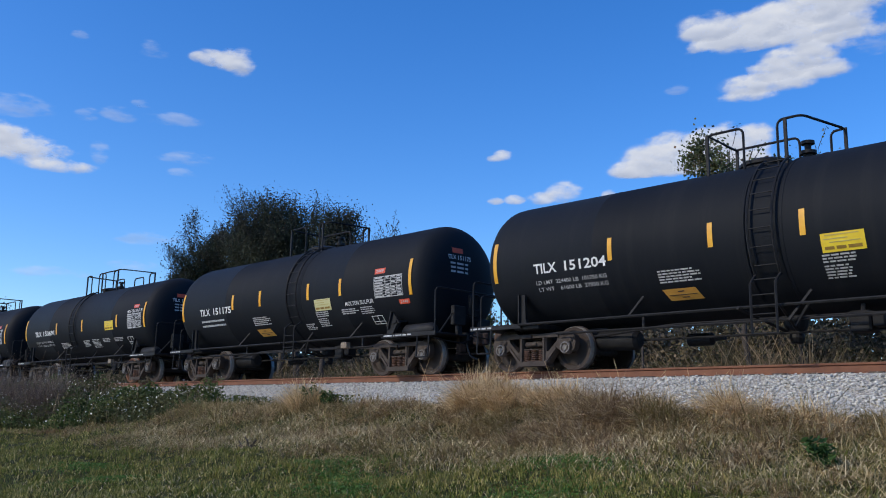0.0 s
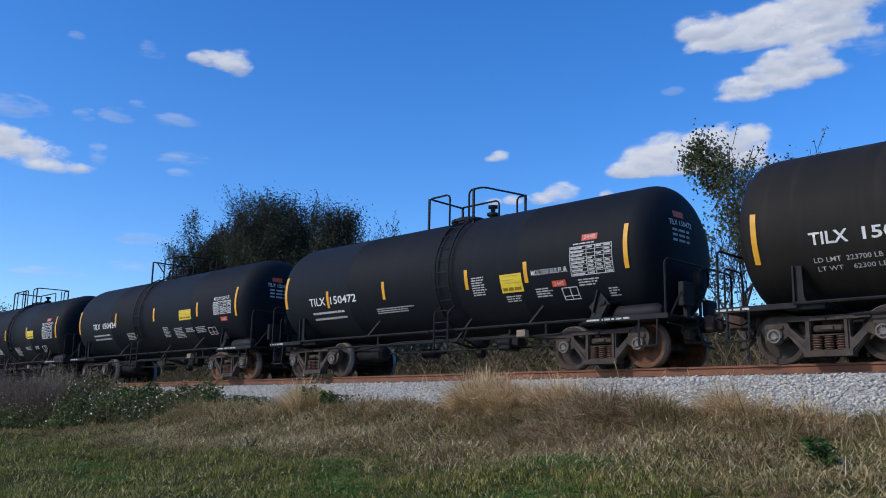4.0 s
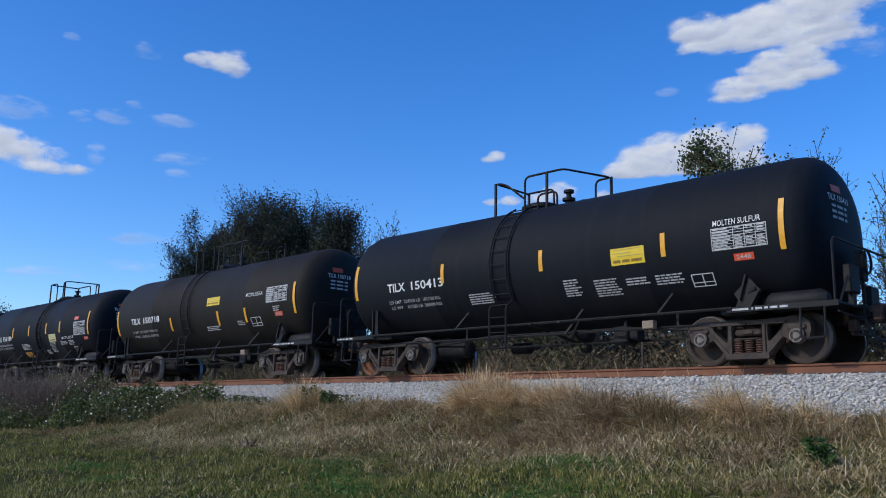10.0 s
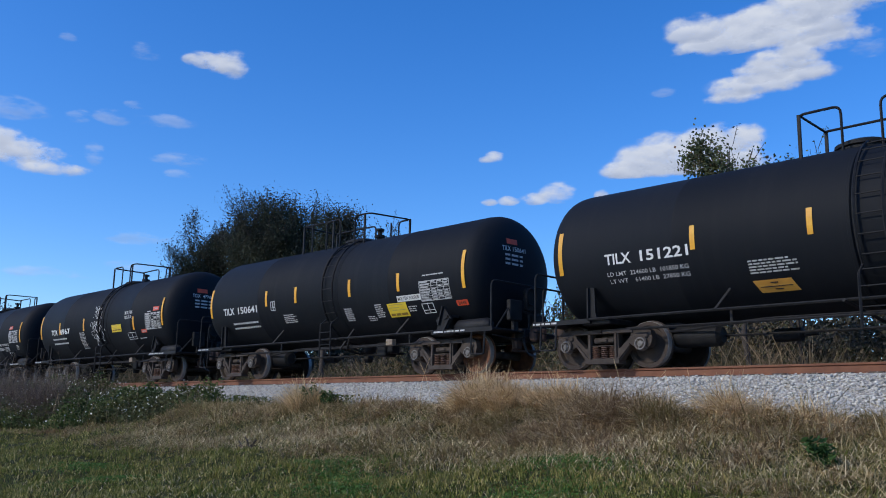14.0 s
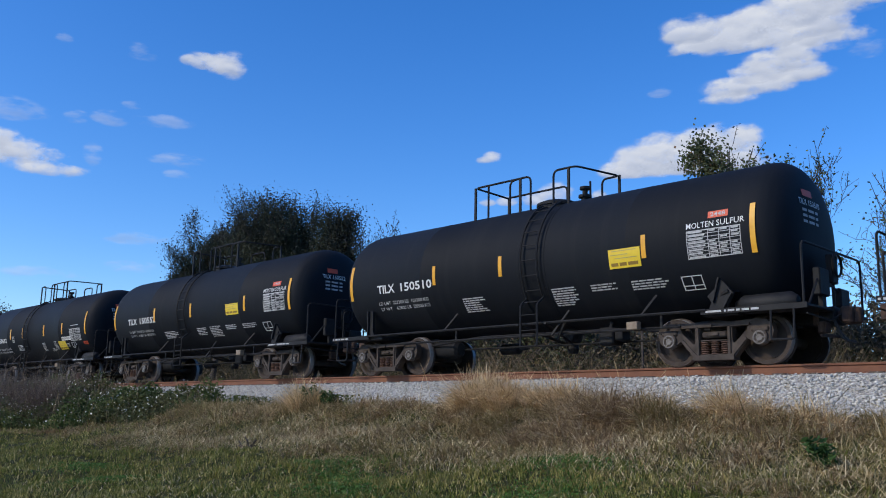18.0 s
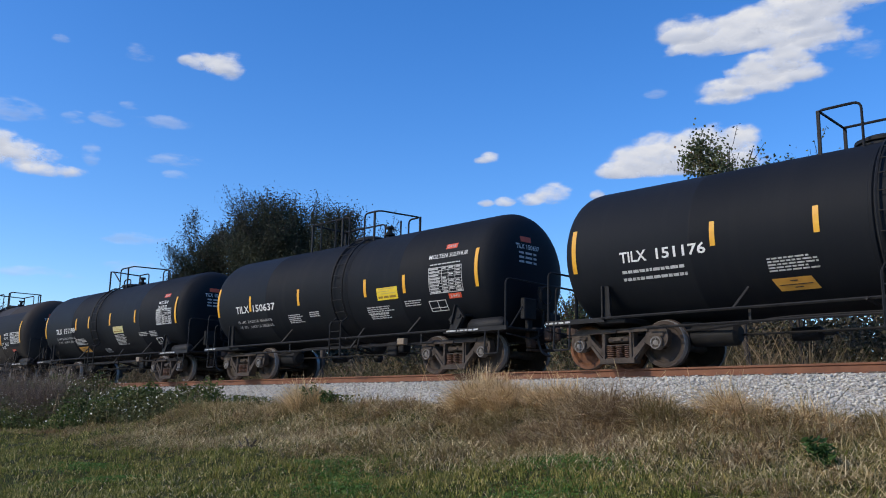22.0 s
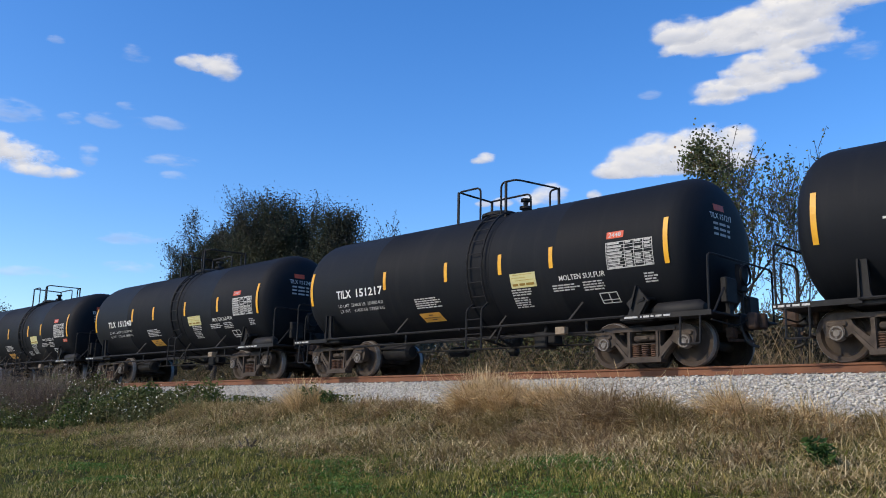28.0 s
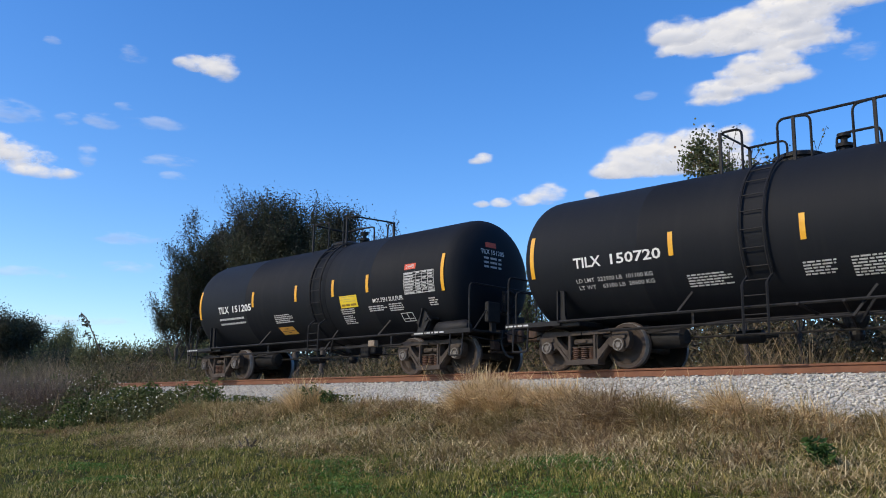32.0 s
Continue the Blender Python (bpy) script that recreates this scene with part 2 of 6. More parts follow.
def bar(bm, a, b, r, seg=6):
    """A straight round bar."""
    a, b = Vector(a), Vector(b)
    d = b - a
    rot = d.to_track_quat("Z", "Y").to_matrix().to_4x4()
    bmesh.ops.create_cone(bm, cap_ends=True, segments=seg, radius1=r, radius2=r, depth=d.length, matrix=Matrix.Translation((a + b) / 2) @ rot)


def plank(bm, a, b, w, d, up=(0, 1, 0)):
    """A straight bar of rectangular section, w wide across the up axis and d deep along it."""
    a, b, up = Vector(a), Vector(b), Vector(up)
    t = (b - a).normalized()
    s = t.cross(up).normalized()
    u = s.cross(t)
    vs = [bm.verts.new(p + s * i * w / 2 + u * j * d / 2) for p in (a, b) for i, j in ((-1, -1), (1, -1), (1, 1), (-1, 1))]
    for q in ((0, 1, 2, 3), (7, 6, 5, 4), (0, 4, 5, 1), (1, 5, 6, 2), (2, 6, 7, 3), (3, 7, 4, 0)):
        bm.faces.new([vs[i] for i in q])


def pipe(points, r, bend=0.12, seg=6):
    """A bent round pipe through the points, with rounded corners."""
    pts = [Vector(p) for p in points]
    path = [pts[0]]
    for i in range(1, len(pts) - 1):
        a, b, c = pts[i - 1], pts[i], pts[i + 1]
        k = min(bend, (a - b).length * 0.45, (c - b).length * 0.45)
        p, q = b + (a - b).normalized() * k, b + (c - b).normalized() * k
        for s in (0, 0.25, 0.5, 0.75, 1):
            path.append(p * (1 - s) ** 2 + b * 2 * s * (1 - s) + q * s * s)
    path.append(pts[-1])
    bm = bmesh.new()
    rings = []
    ref = Vector((0.31, 0.87, 0.39))
    for i, p in enumerate(path):
        t = (path[min(i + 1, len(path) - 1)] - path[max(i - 1, 0)]).normalized()
        s = t.cross(ref).normalized()
        u = s.cross(t)
        rings.append([bm.verts.new(p + (s * math.cos(k * math.tau / seg) + u * math.sin(k * math.tau / seg)) * r) for k in range(seg)])
    for a, b in zip(rings, rings[1:]):
        for k in range(seg):
            bm.faces.new((a[k], a[(k + 1) % seg], b[(k + 1) % seg], b[k]))
    bm.faces.new(rings[0][::-1])
    bm.faces.new(rings[-1])
    return bm


def lathe(profile, seg=24, axis="X", bm=None, at=(0, 0, 0), closed=False):
    """Turns (along, radius) round an axis."""
    bm = bm or bmesh.new()
    at = Vector(at)
    rings = []
    for a, r in profile:
        ring = []
        for k in range(seg):
            c, s = math.cos(k * math.tau / seg), math.sin(k * math.tau / seg)
            p = {"X": (a, r * c, r * s), "Y": (r * c, a, r * s), "Z": (r * c, r * s, a)}[axis]
            ring.append(bm.verts.new(at + Vector(p)))
        rings.append(ring)
    pairs = list(zip(rings, rings[1:])) + ([(rings[-1], rings[0])] if closed else [])
    for a, b in pairs:
        for k in range(seg):
            bm.faces.new((a[k], a[(k + 1) % seg], b[(k + 1) % seg], b[k]))
    if not closed:
        bm.faces.new(rings[0][::-1])
        bm.faces.new(rings[-1])
    return bm


def arrays_mesh(name, verts, faces_len, loops, material):
    """A mesh straight from arrays: vertices, the corner count of each face, and the corners."""
    me = bpy.data.meshes.new(name)
    me.vertices.add(len(verts))
    me.vertices.foreach_set("co", np.asarray(verts, np.float32).ravel())
    me.loops.add(len(loops))
    me.loops.foreach_set("vertex_index", np.asarray(loops, np.int32))
    starts = np.concatenate([[0], np.cumsum(faces_len)[:-1]]).astype(np.int32)
    me.polygons.add(len(faces_len))
    me.polygons.foreach_set("loop_start", starts)
    me.update(calc_edges=True)
    me.validate()
    if material:
        me.materials.append(material)
    return me


# ---- ground, ballast, track ----
GY = [-4000, -60, -16, -11.5, -8, -6.5, -5, -3.9, -3.3, 0, 3.3, 5, 8, 30, 4000]
GZ = [-2.7, -2.7, -2.5, -2.27, -1.95, -1.72, -1.42, -1.14, -1.0, -0.9, -1.0, -1.2, -1.3, -1.3, -1.3]


def ground_z(x, y):
    x, y = np.asarray(x, float), np.asarray(y, float)
    z = np.interp(y, GY, GZ)
    near = np.clip((-3.6 - y) / 1.5, 0, 1) * np.clip((90 - np.abs(x)) / 40, 0, 1)
    bumps = 0.05 * np.sin(x * 0.9 + 1.3 * np.sin(y * 0.8)) + 0.035 * np.sin(x * 2.1 - y * 1.7) + 0.03 * np.sin(y * 2.9 + x * 0.6)
    mound = 0.21 * np.exp(-((y + 3.85) / 0.62) ** 2) * np.clip((-5.5 - x) / 4.5, 0, 1) * np.clip((x + 30) / 7, 0, 1)
    return z + near * bumps + mound * (1 + 0.25 * np.sin(x * 1.3) * np.sin(x * 0.47 + 1))


def spread(dense0, dense1, step, far):
    mid = list(np.arange(dense0, dense1 + step / 2, step))
    lo, hi, d = [dense0], [dense1], step
    while lo[-1] > -far:
        d *= 1.35
        lo.append(lo[-1] - d)
        hi.append(hi[-1] + d)
    return np.array(lo[:0:-1] + mid + hi[1:])


xs, ys = spread(-60, 16, 0.4, 4000), spread(-16, 9, 0.22, 4000)
gx, gy = np.meshgrid(xs, ys)
co = np.stack([gx, gy, ground_z(gx, gy)], -1).reshape(-1, 3)
nx, ny = len(xs), len(ys)
ii = (np.arange(ny - 1)[:, None] * nx + np.arange(nx - 1)[None, :]).ravel()
quads = np.stack([ii, ii + 1, ii + nx + 1, ii + nx], -1)
me = arrays_mesh("ground", co, np.full(len(quads), 4), quads.ravel(), EARTH)
me.shade_smooth()
tagged(part("ground", me), "grassy earth sloping up to the railway bank", "ground", kind="structure")

bm = bmesh.new()
prof = [(-3.45, -1.06), (-3.2, -0.98), (-1.85, -0.36), (-1.36, -0.21), (1.36, -0.21), (1.85, -0.36), (3.2, -0.98), (3.45, -1.06)]
cols = [[bm.verts.new((x, y, z)) for y, z in prof] for x in (-900, -60, -30, 0, 20, 900)]
for a, b in zip(cols, cols[1:]):
    for k in range(len(prof) - 1):
        bm.faces.new((a[k], a[k + 1], b[k + 1], b[k]))
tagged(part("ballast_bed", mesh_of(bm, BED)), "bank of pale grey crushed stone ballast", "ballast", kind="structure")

# rail section: foot, web and head
half = [(0.07, -0.18), (0.07, -0.168), (0.012, -0.15), (0.009, -0.05), (0.036, -0.036), (0.036, -0.008), (0.026, 0.0)]
for side, nm in ((-1, "rail_near"), (1, "rail_far")):
    bm = bmesh.new()
    sec = [(side * 0.755 + a, b) for a, b in half] + [(side * 0.755 - a, b) for a, b in half[::-1]]
    cols = [[bm.verts.new((x, y, z)) for y, z in sec] for x in (-900, -80, -40, -20, 0, 20, 900)]
    for a, b in zip(cols, cols[1:]):
        for k in range(len(sec)):
            bm.faces.new((a[k], a[(k + 1) % len(sec)], b[(k + 1) % len(sec)], b[k]))
    tagged(part(nm, mesh_of(bm, RAILRUST)), "rust-brown steel rail on the ballast", "rail", kind="structure")
bm = bmesh.new()
box(bm, -0.11, -1.3, -0.33, 0.11, 1.3, -0.182, 0.01)
tie_mesh = mesh_of(bm, TIEWOOD)
for k in range(130):
    ob = part("railway_tie", tie_mesh, None, "", pose(-58 + 0.52 * k, 0.02 * math.sin(k * 7.1), 0, 0, 0, math.sin(k * 3.3)))
    tagged(ob, "dark creosoted timber tie bedded in ballast", "railway tie", "ties under the rails")


# ---- tank cars ----
R, ZC = 1.458, 2.35
BODY, HEAD = 5.42, 0.63
AXLE = 0.889
WR = 0.457


def tank_mesh(material, half_len, ring=None):
    """The jacketed tank: dished heads, a seam near each end, and a step in the jacket either side of the ladder."""
    prof = []
    for k in range(0, 13):
        a = k / 12 * math.pi / 2
        prof.append((-half_len - HEAD * max(0.0, math.cos(a)) ** 0.85, max(0.01, R * math.sin(a) ** 0.65)))
    prof.append((-half_len + 0.03, R + 0.004))
    steps = [-2.9, 2.9] if not ring else [-2.9, ring[0], ring[1], 2.9]
    for s in steps:
        lip = 0.007 if ring and s in ring else 0.003
        prof += [(s - 0.035, R), (s - 0.028, R + lip), (s + 0.028, R + lip), (s + 0.035, R)]
        if ring and s == ring[0]:
            prof += [(s + 0.05, R - 0.028)]
        if ring and s == ring[1]:
            prof[-4:-4] = [(s - 0.05, R - 0.028)]
    prof.append((half_len - 0.03, R + 0.004))
    for k in range(12, -1, -1):
        a = k / 12 * math.pi / 2
        prof.append((half_len + HEAD * max(0.0, math.cos(a)) ** 0.85, max(0.01, R * math.sin(a) ** 0.65)))
    bm = lathe(prof, 72, "X", None, (0, 0, ZC))
    return mesh_of(bm, material, True)


def on_tank(x, h, lift=0.008):
    """A place on the near flank: x along the car, h metres up the curve from mid height."""
    a = h / R
    return Vector((x, -(R + lift) * math.cos(a), ZC + (R + lift) * math.sin(a)))


def on_head(y, z, half_len, lift=0.01):
    q = min(1.0, math.hypot(y, z - ZC) / R) ** (1 / 0.65)
    return Vector((half_len + HEAD * math.sqrt(max(0.0, 1 - q * q)) ** 0.85 + lift, y, z))


def patch(bm, x0, h0, x1, h1, lift=0.008, skew=0.0):
    """A thin sheet stuck on the flank, with a small thickness."""
    n = max(1, int(abs(h1 - h0) / 0.12))
    fr, bk = [], []
    for k in range(n + 1):
        s = k / n
        h = h0 + (h1 - h0) * s
        fr.append([bm.verts.new(on_tank(x + skew * s, h, lift)) for x in (x0, x1)])
        bk.append([bm.verts.new(on_tank(x + skew * s, h, lift - 0.004)) for x in (x0, x1)])
    for k in range(n):
        bm.faces.new((fr[k][0], fr[k][1], fr[k + 1][1], fr[k + 1][0]))
        for i in (0, 1):
            bm.faces.new((fr[k][i], fr[k + 1][i], bk[k + 1][i], bk[k][i]))
    for k in (0, n):
        bm.faces.new((fr[k][0], fr[k][1], bk[k][1], bk[k][0]))


def letters(text, height, width=None, bold=0.012):
    """The outline of a word as a flat mesh, standing on y = 0 and starting at x = 0."""
    cu = bpy.data.curves.new("letters", "FONT")
    cu.body, cu.resolution_u, cu.offset = text, 2, bold
    ob = bpy.data.objects.new("letters", cu)
    me = bpy.data.meshes.new_from_object(ob)
    bpy.data.objects.remove(ob)
    bpy.data.curves.remove(cu)
    bm = bmesh.new()
    bm.from_mesh(me)
    bpy.data.meshes.remove(me)
    x0, x1 = min(v.co.x for v in bm.verts), max(v.co.x for v in bm.verts)
    y0, y1 = min(v.co.y for v in bm.verts), max(v.co.y for v in bm.verts)
    sy = height / (y1 - y0)
    sx = width / (x1 - x0) if width else sy
    for v in bm.verts:
        v.co.x, v.co.y = (v.co.x - x0) * sx, (v.co.y - y0) * sy
    return bm


def flank_text(text, x, h, height, width, material, bold=0.012, lift=0.009):
    bm = letters(text, height, width, bold)
    if height > 0.12:
        for s in (0.33, 0.66):
            bmesh.ops.bisect_plane(bm, geom=bm.verts[:] + bm.edges[:] + bm.faces[:], plane_co=(0, height * s, 0), plane_no=(0, 1, 0))
    for v in bm.verts:
        v.co = on_tank(x + v.co.x, h + v.co.y, lift)
    me = bpy.data.meshes.new("text")
    bm.to_mesh(me)
    bm.free()
    me.materials.append(material)
    return me


def head_text(text, y, z, height, width, half_len, material, lift=0.012):
    bm = letters(text, height, width, 0.01)
    for v in bm.verts:
        v.co = on_head(y + v.co.x, z + v.co.y, half_len, lift)
    me = bpy.data.meshes.new("text")
    bm.to_mesh(me)
    bm.free()
    me.materials.append(material)
    return me


def text_bars(x0, x1, h_top, lines, seed, gap=0.056, thick=0.028, lift=0.008, word=0.10):
    """Small lines of writing, as plain bars broken into words."""
    rng = random.Random(seed)
    bm = bmesh.new()
    for k in range(lines if lines == 1 else round(lines * 1.33)):
        h = h_top - k * gap
        x, end = x0, x0 + (x1 - x0) * rng.uniform(0.72, 1.0)
        while x < end - 0.03:
            w = min(end - x, rng.uniform(0.5, 1.6) * word)
            patch(bm, x, h - thick, x + w, h, lift)
            x += w + 0.024
    return mesh_of(bm, DIMWHITE)


def pierced(outer, holes, y0, y1):
    """A flat casting with openings, from y0 to y1."""
    bm = bmesh.new()
    edges = []
    for loop in [outer] + holes:
        vs = [bm.verts.new((x, y0, z)) for x, z in loop]
        edges += [bm.edges.new((a, b)) for a, b in zip(vs, vs[1:] + vs[:1])]
    bmesh.ops.triangle_fill(bm, use_beauty=True, use_dissolve=False, edges=edges)
    ext = bmesh.ops.extrude_face_region(bm, geom=bm.faces[:])
    for v in ext["geom"]:
        if isinstance(v, bmesh.types.BMVert):
            v.co.y = y1
    return bm


def side_frame():
    """Cast truck side frame in its own space: middle of the truck, outer face towards -y."""
    half = [(0.30, 0.775), (0.86, 0.80), (1.00, 0.775), (1.10, 0.70), (1.13, 0.57), (1.10, 0.44), (1.04, 0.38), (0.99, 0.40), (0.74, 0.40), (0.66, 0.45), (0.39, 0.13), (0.31, 0.09)]
    outer = half + [(-x, z) for x, z in half[::-1]]
    win = [(0.66, 0.68), (0.63, 0.705), (0.40, 0.695), (0.365, 0.66), (0.365, 0.42), (0.39, 0.39), (0.43, 0.41), (0.64, 0.61)]
    mid = [(-0.27, 0.69), (0.27, 0.69), (0.28, 0.20), (-0.28, 0.20)]
    bm = pierced(outer, [win, [(-x, z) for x, z in win[::-1]], mid], -1.07, -0.91)
    y = -0.99
    for s in (-1, 1):
        plank(bm, (s * 0.70, -1.085, 0.715), (s * 0.02, -1.085, 0.715), 0.05, 0.03)
        plank(bm, (s * 0.63, -1.085, 0.47), (s * 0.35, -1.085, 0.17), 0.05, 0.03)
        plank(bm, (s * 0.31, -1.085, 0.70), (s * 0.31, -1.085, 0.16), 0.05, 0.03)
        bmesh.ops.create_cone(bm, cap_ends=True, segments=18, radius1=0.15, radius2=0.14, depth=0.14,
                              matrix=Matrix.Translation((s * AXLE, -1.05, WR + 0.02)) @ pose(0, 0, 0, 90))
        box(bm, s * AXLE - 0.16, -1.11, WR + 0.11, s * AXLE + 0.16, -1.0, WR + 0.2, 0.02)
    plank(bm, (-0.40, y, 0.135), (0.40, y, 0.135), 0.09, 0.24)
    box(bm, -0.25, y - 0.06, 0.50, 0.25, y + 0.3, 0.615, 0.03)
    box(bm, -0.262, y - 0.08, 0.435, 0.262, y + 0.1, 0.46, 0.008)
    box(bm, -0.10, y - 0.09, 0.53, 0.10, y - 0.05, 0.59, 0.01)
    return mesh_of(bm, CAST, True)


def spring_nest():
    bm = bmesh.new()
    for x in (-0.20, 0.0, 0.20):
        prof = []
        for k in range(13):
            prof.append((0.185 + k * 0.0205, 0.094 if k % 2 else 0.06))
        lathe(prof, 10, "Z", bm, (x, -1.0, 0))
    return mesh_of(bm, SPRINGRUST, True)


def wheel_mesh(material):
    """One wheel about its own axle line, flange towards +y."""
    prof = [(-0.07, 0.05), (-0.09, 0.11), (-0.05, 0.13), (-0.005, 0.20), (0.0, 0.34), (-0.055, 0.365), (-0.072, 0.375), (-0.072, 0.445),
            (-0.06, 0.455), (0.045, 0.459), (0.06, 0.482), (0.085, 0.482), (0.09, 0.47), (0.085, 0.37), (0.03, 0.34), (0.03, 0.18), (0.1, 0.05)]
    bm = lathe(prof, 30, "Y")
    me = mesh_of(bm, material, True)
    me.materials.append(TREAD)
    for p in me.polygons:
        r = [math.hypot(me.vertices[i].co.x, me.vertices[i].co.z) for i in p.vertices]
        if min(r) > 0.443 and max(r) < 0.47:
            p.material_index = 1
    return me


def axle_mesh():
    return mesh_of(lathe([(-1.05, 0.07), (-0.8, 0.09), (-0.6, 0.1), (0, 0.085), (0.6, 0.1), (0.8, 0.09), (1.05, 0.07)], 14, "Y"), CAST, True)


def cap_mesh():
    bm = lathe([(-1.13, 0.02), (-1.13, 0.055), (-1.118, 0.06), (-1.118, 0.092), (-1.135, 0.097), (-1.135, 0.118), (-1.11, 0.13), (-1.0, 0.135)], 20, "Y")
    for k in range(3):
        a = k * math.tau / 3 + 0.4
        bmesh.ops.create_cone(bm, cap_ends=True, segments=6, radius1=0.016, radius2=0.016, depth=0.03,
                              matrix=Matrix.Translation((0.075 * math.cos(a), -1.125, 0.075 * math.sin(a))) @ pose(0, 0, 0, 90))
    return mesh_of(bm, CAPGREY, True)


SIDE, SPRINGS, AXLEM, CAPM = side_frame(), spring_nest(), axle_mesh(), cap_mesh()
WHEELS = {"dusty": wheel_mesh(WHEEL), "rusty": wheel_mesh(RUST)}
bm = bmesh.new()
box(bm, -0.20, -0.86, 0.50, 0.20, 0.86, 0.74, 0.04)
BOLSTER = mesh_of(bm, CAST)
bm = bmesh.new()
bar(bm, (-0.55, -0.7, 0.33), (-0.55, 0.7, 0.33), 0.05)
box(bm, -0.47, -0.80, 0.30, -0.42, -0.68, 0.60, 0.01)
box(bm, -0.47, 0.68, 0.30, -0.42, 0.80, 0.60, 0.01)
BEAM = mesh_of(bm, CAST)


def gusset(outline, y0=-1.33, y1=-1.27, rib=()):
    """A plate bracket between the deck and the tank, with raised ribs."""
    bm = bmesh.new()
    n = len(outline)
    vs = [bm.verts.new((x, y, z)) for y in (y0, y1) for x, z in outline]
    bm.faces.new(vs[:n])
    bm.faces.new(vs[n:])
    for k in range(n):
        bm.faces.new((vs[k], vs[(k + 1) % n], vs[n + (k + 1) % n], vs[n + k]))
    for p, q in rib:
        plank(bm, (p[0], y0 - 0.03, p[1]), (q[0], y0 - 0.03, q[1]), 0.03, 0.06)
    return bm


SADDLE_A = [(0.02, 0.97), (0.26, 0.97), (0.22, 1.08), (0.20, 1.60), (0.06, 1.60)]
SADDLE_B = [(-0.40, 0.97), (-0.06, 0.97), (0.08, 1.24), (-0.17, 1.54), (-0.22, 1.40), (-0.42, 1.22), (-0.34, 1.12)]


def simple(fill, material, smooth=False):
    bm = bmesh.new()
    fill(bm)
    return mesh_of(bm, material, smooth)


def frame_meshes(mat, half):
    """Everything under and on a tank but its paintwork, for one frame colour and one length."""
    e = half + 1.45 - 0.87
    g = {}
    g["stub_sill_a"] = simple(lambda b: (box(b, -e - 0.35, -0.26, 0.72, -3.4, 0.26, 1.02, 0.02), box(b, -5.1, -1.3, 0.86, -4.4, 1.3, 0.98, 0.02)), mat)
    g["stub_sill_b"] = simple(lambda b: (box(b, 3.4, -0.26, 0.72, e + 0.35, 0.26, 1.02, 0.02), box(b, 4.4, -1.3, 0.86, 5.1, 1.3, 0.98, 0.02)), mat)
    g["deck_a"] = simple(lambda b: (box(b, -e - 0.33, -1.34, 0.925, -e + 1.15, 1.34, 0.97, 0.01), box(b, -e - 0.33, -1.36, 0.89, -e + 1.15, -1.32, 0.985)), mat)
    g["deck_b"] = simple(lambda b: (box(b, e - 1.25, -1.34, 0.925, e + 0.33, 1.34, 0.97, 0.01), box(b, e - 1.6, -1.36, 0.89, e + 0.33, -1.32, 0.985)), mat)
    g["gusset_a"] = mesh_of(gusset(SADDLE_A, rib=[((0.07, 0.99), (0.07, 1.60))]), mat)
    g["gusset_b"] = mesh_of(gusset(SADDLE_B, rib=[((-0.17, 1.54), (-0.30, 1.10)), ((-0.10, 0.99), (0.06, 1.24))]), mat)
    g["jack_plate"] = simple(lambda b: plank(b, (-0.36, -1.12, 1.16), (0.02, -1.20, 1.30), 0.05, 0.34), mat)
    g["side_rail"] = mesh_of(pipe([(-e + 1.1, -1.36, 0.965), (e - 1.5, -1.36, 0.965)], 0.028), mat)
    g["strut"] = simple(lambda b: plank(b, (-0.14, -1.35, 0.97), (0.06, -1.12, 1.36), 0.04, 0.03), mat)
    g["end_handrail"] = mesh_of(pipe([(0, -1.32, 0.97), (0, -1.32, 2.04), (0, 1.32, 2.04), (0, 1.32, 0.97)], 0.022, 0.14), mat)
    g["end_loop"] = mesh_of(pipe([(0, -1.05, 0.95), (0, -1.05, 1.75), (0, -0.35, 1.75), (0, -0.35, 0.95)], 0.02, 0.14), mat)
    g["brace"] = mesh_of(pipe([(0, -1.2, 0.95), (-0.02, -0.75, 1.45)], 0.022), mat)
    g["sill_step"] = mesh_of(pipe([(-0.2, -1.34, 0.90), (-0.2, -1.37, 0.38), (0.2, -1.37, 0.38), (0.2, -1.34, 0.90)], 0.02, 0.05), mat)
    g["coupler_lever"] = mesh_of(pipe([(0, -1.34, 0.80), (0.06, -0.5, 0.74), (0.1, -0.1, 0.9)], 0.016), mat)
    g["brake_pipe"] = mesh_of(pipe([(-5.9, -0.55, 0.66), (-3.1, -0.7, 0.70), (-1.4, -0.95, 0.80), (2.4, -0.95, 0.78), (3.2, -0.6, 0.72), (5.9, -0.5, 0.66)], 0.025, 0.3), mat)
    g["brake_rod"] = mesh_of(pipe([(-3.3, -0.35, 0.60), (3.3, -0.3, 0.58)], 0.022), mat)
    g["walk_pipe"] = mesh_of(pipe([(-4.0, -1.2, 0.74), (3.9, -1.2, 0.72)], 0.026), mat)
    g["hanger"] = simple(lambda b: plank(b, (0, -1.2, 0.70), (0, -1.2, 0.95), 0.05, 0.03), mat)
    g["reservoir"] = mesh_of(lathe([(-0.5, 0.02), (-0.5, 0.16), (-0.43, 0.21), (0.43, 0.21), (0.5, 0.14), (0.5, 0.02)], 18, "X", None, (-2.95, -0.45, 0.60)), mat, True)
    g["brake_cylinder"] = mesh_of(lathe([(-0.3, 0.02), (-0.3, 0.13), (0.2, 0.13), (0.25, 0.05), (0.5, 0.03)], 14, "X", None, (-1.5, 0.35, 0.62)), mat, True)
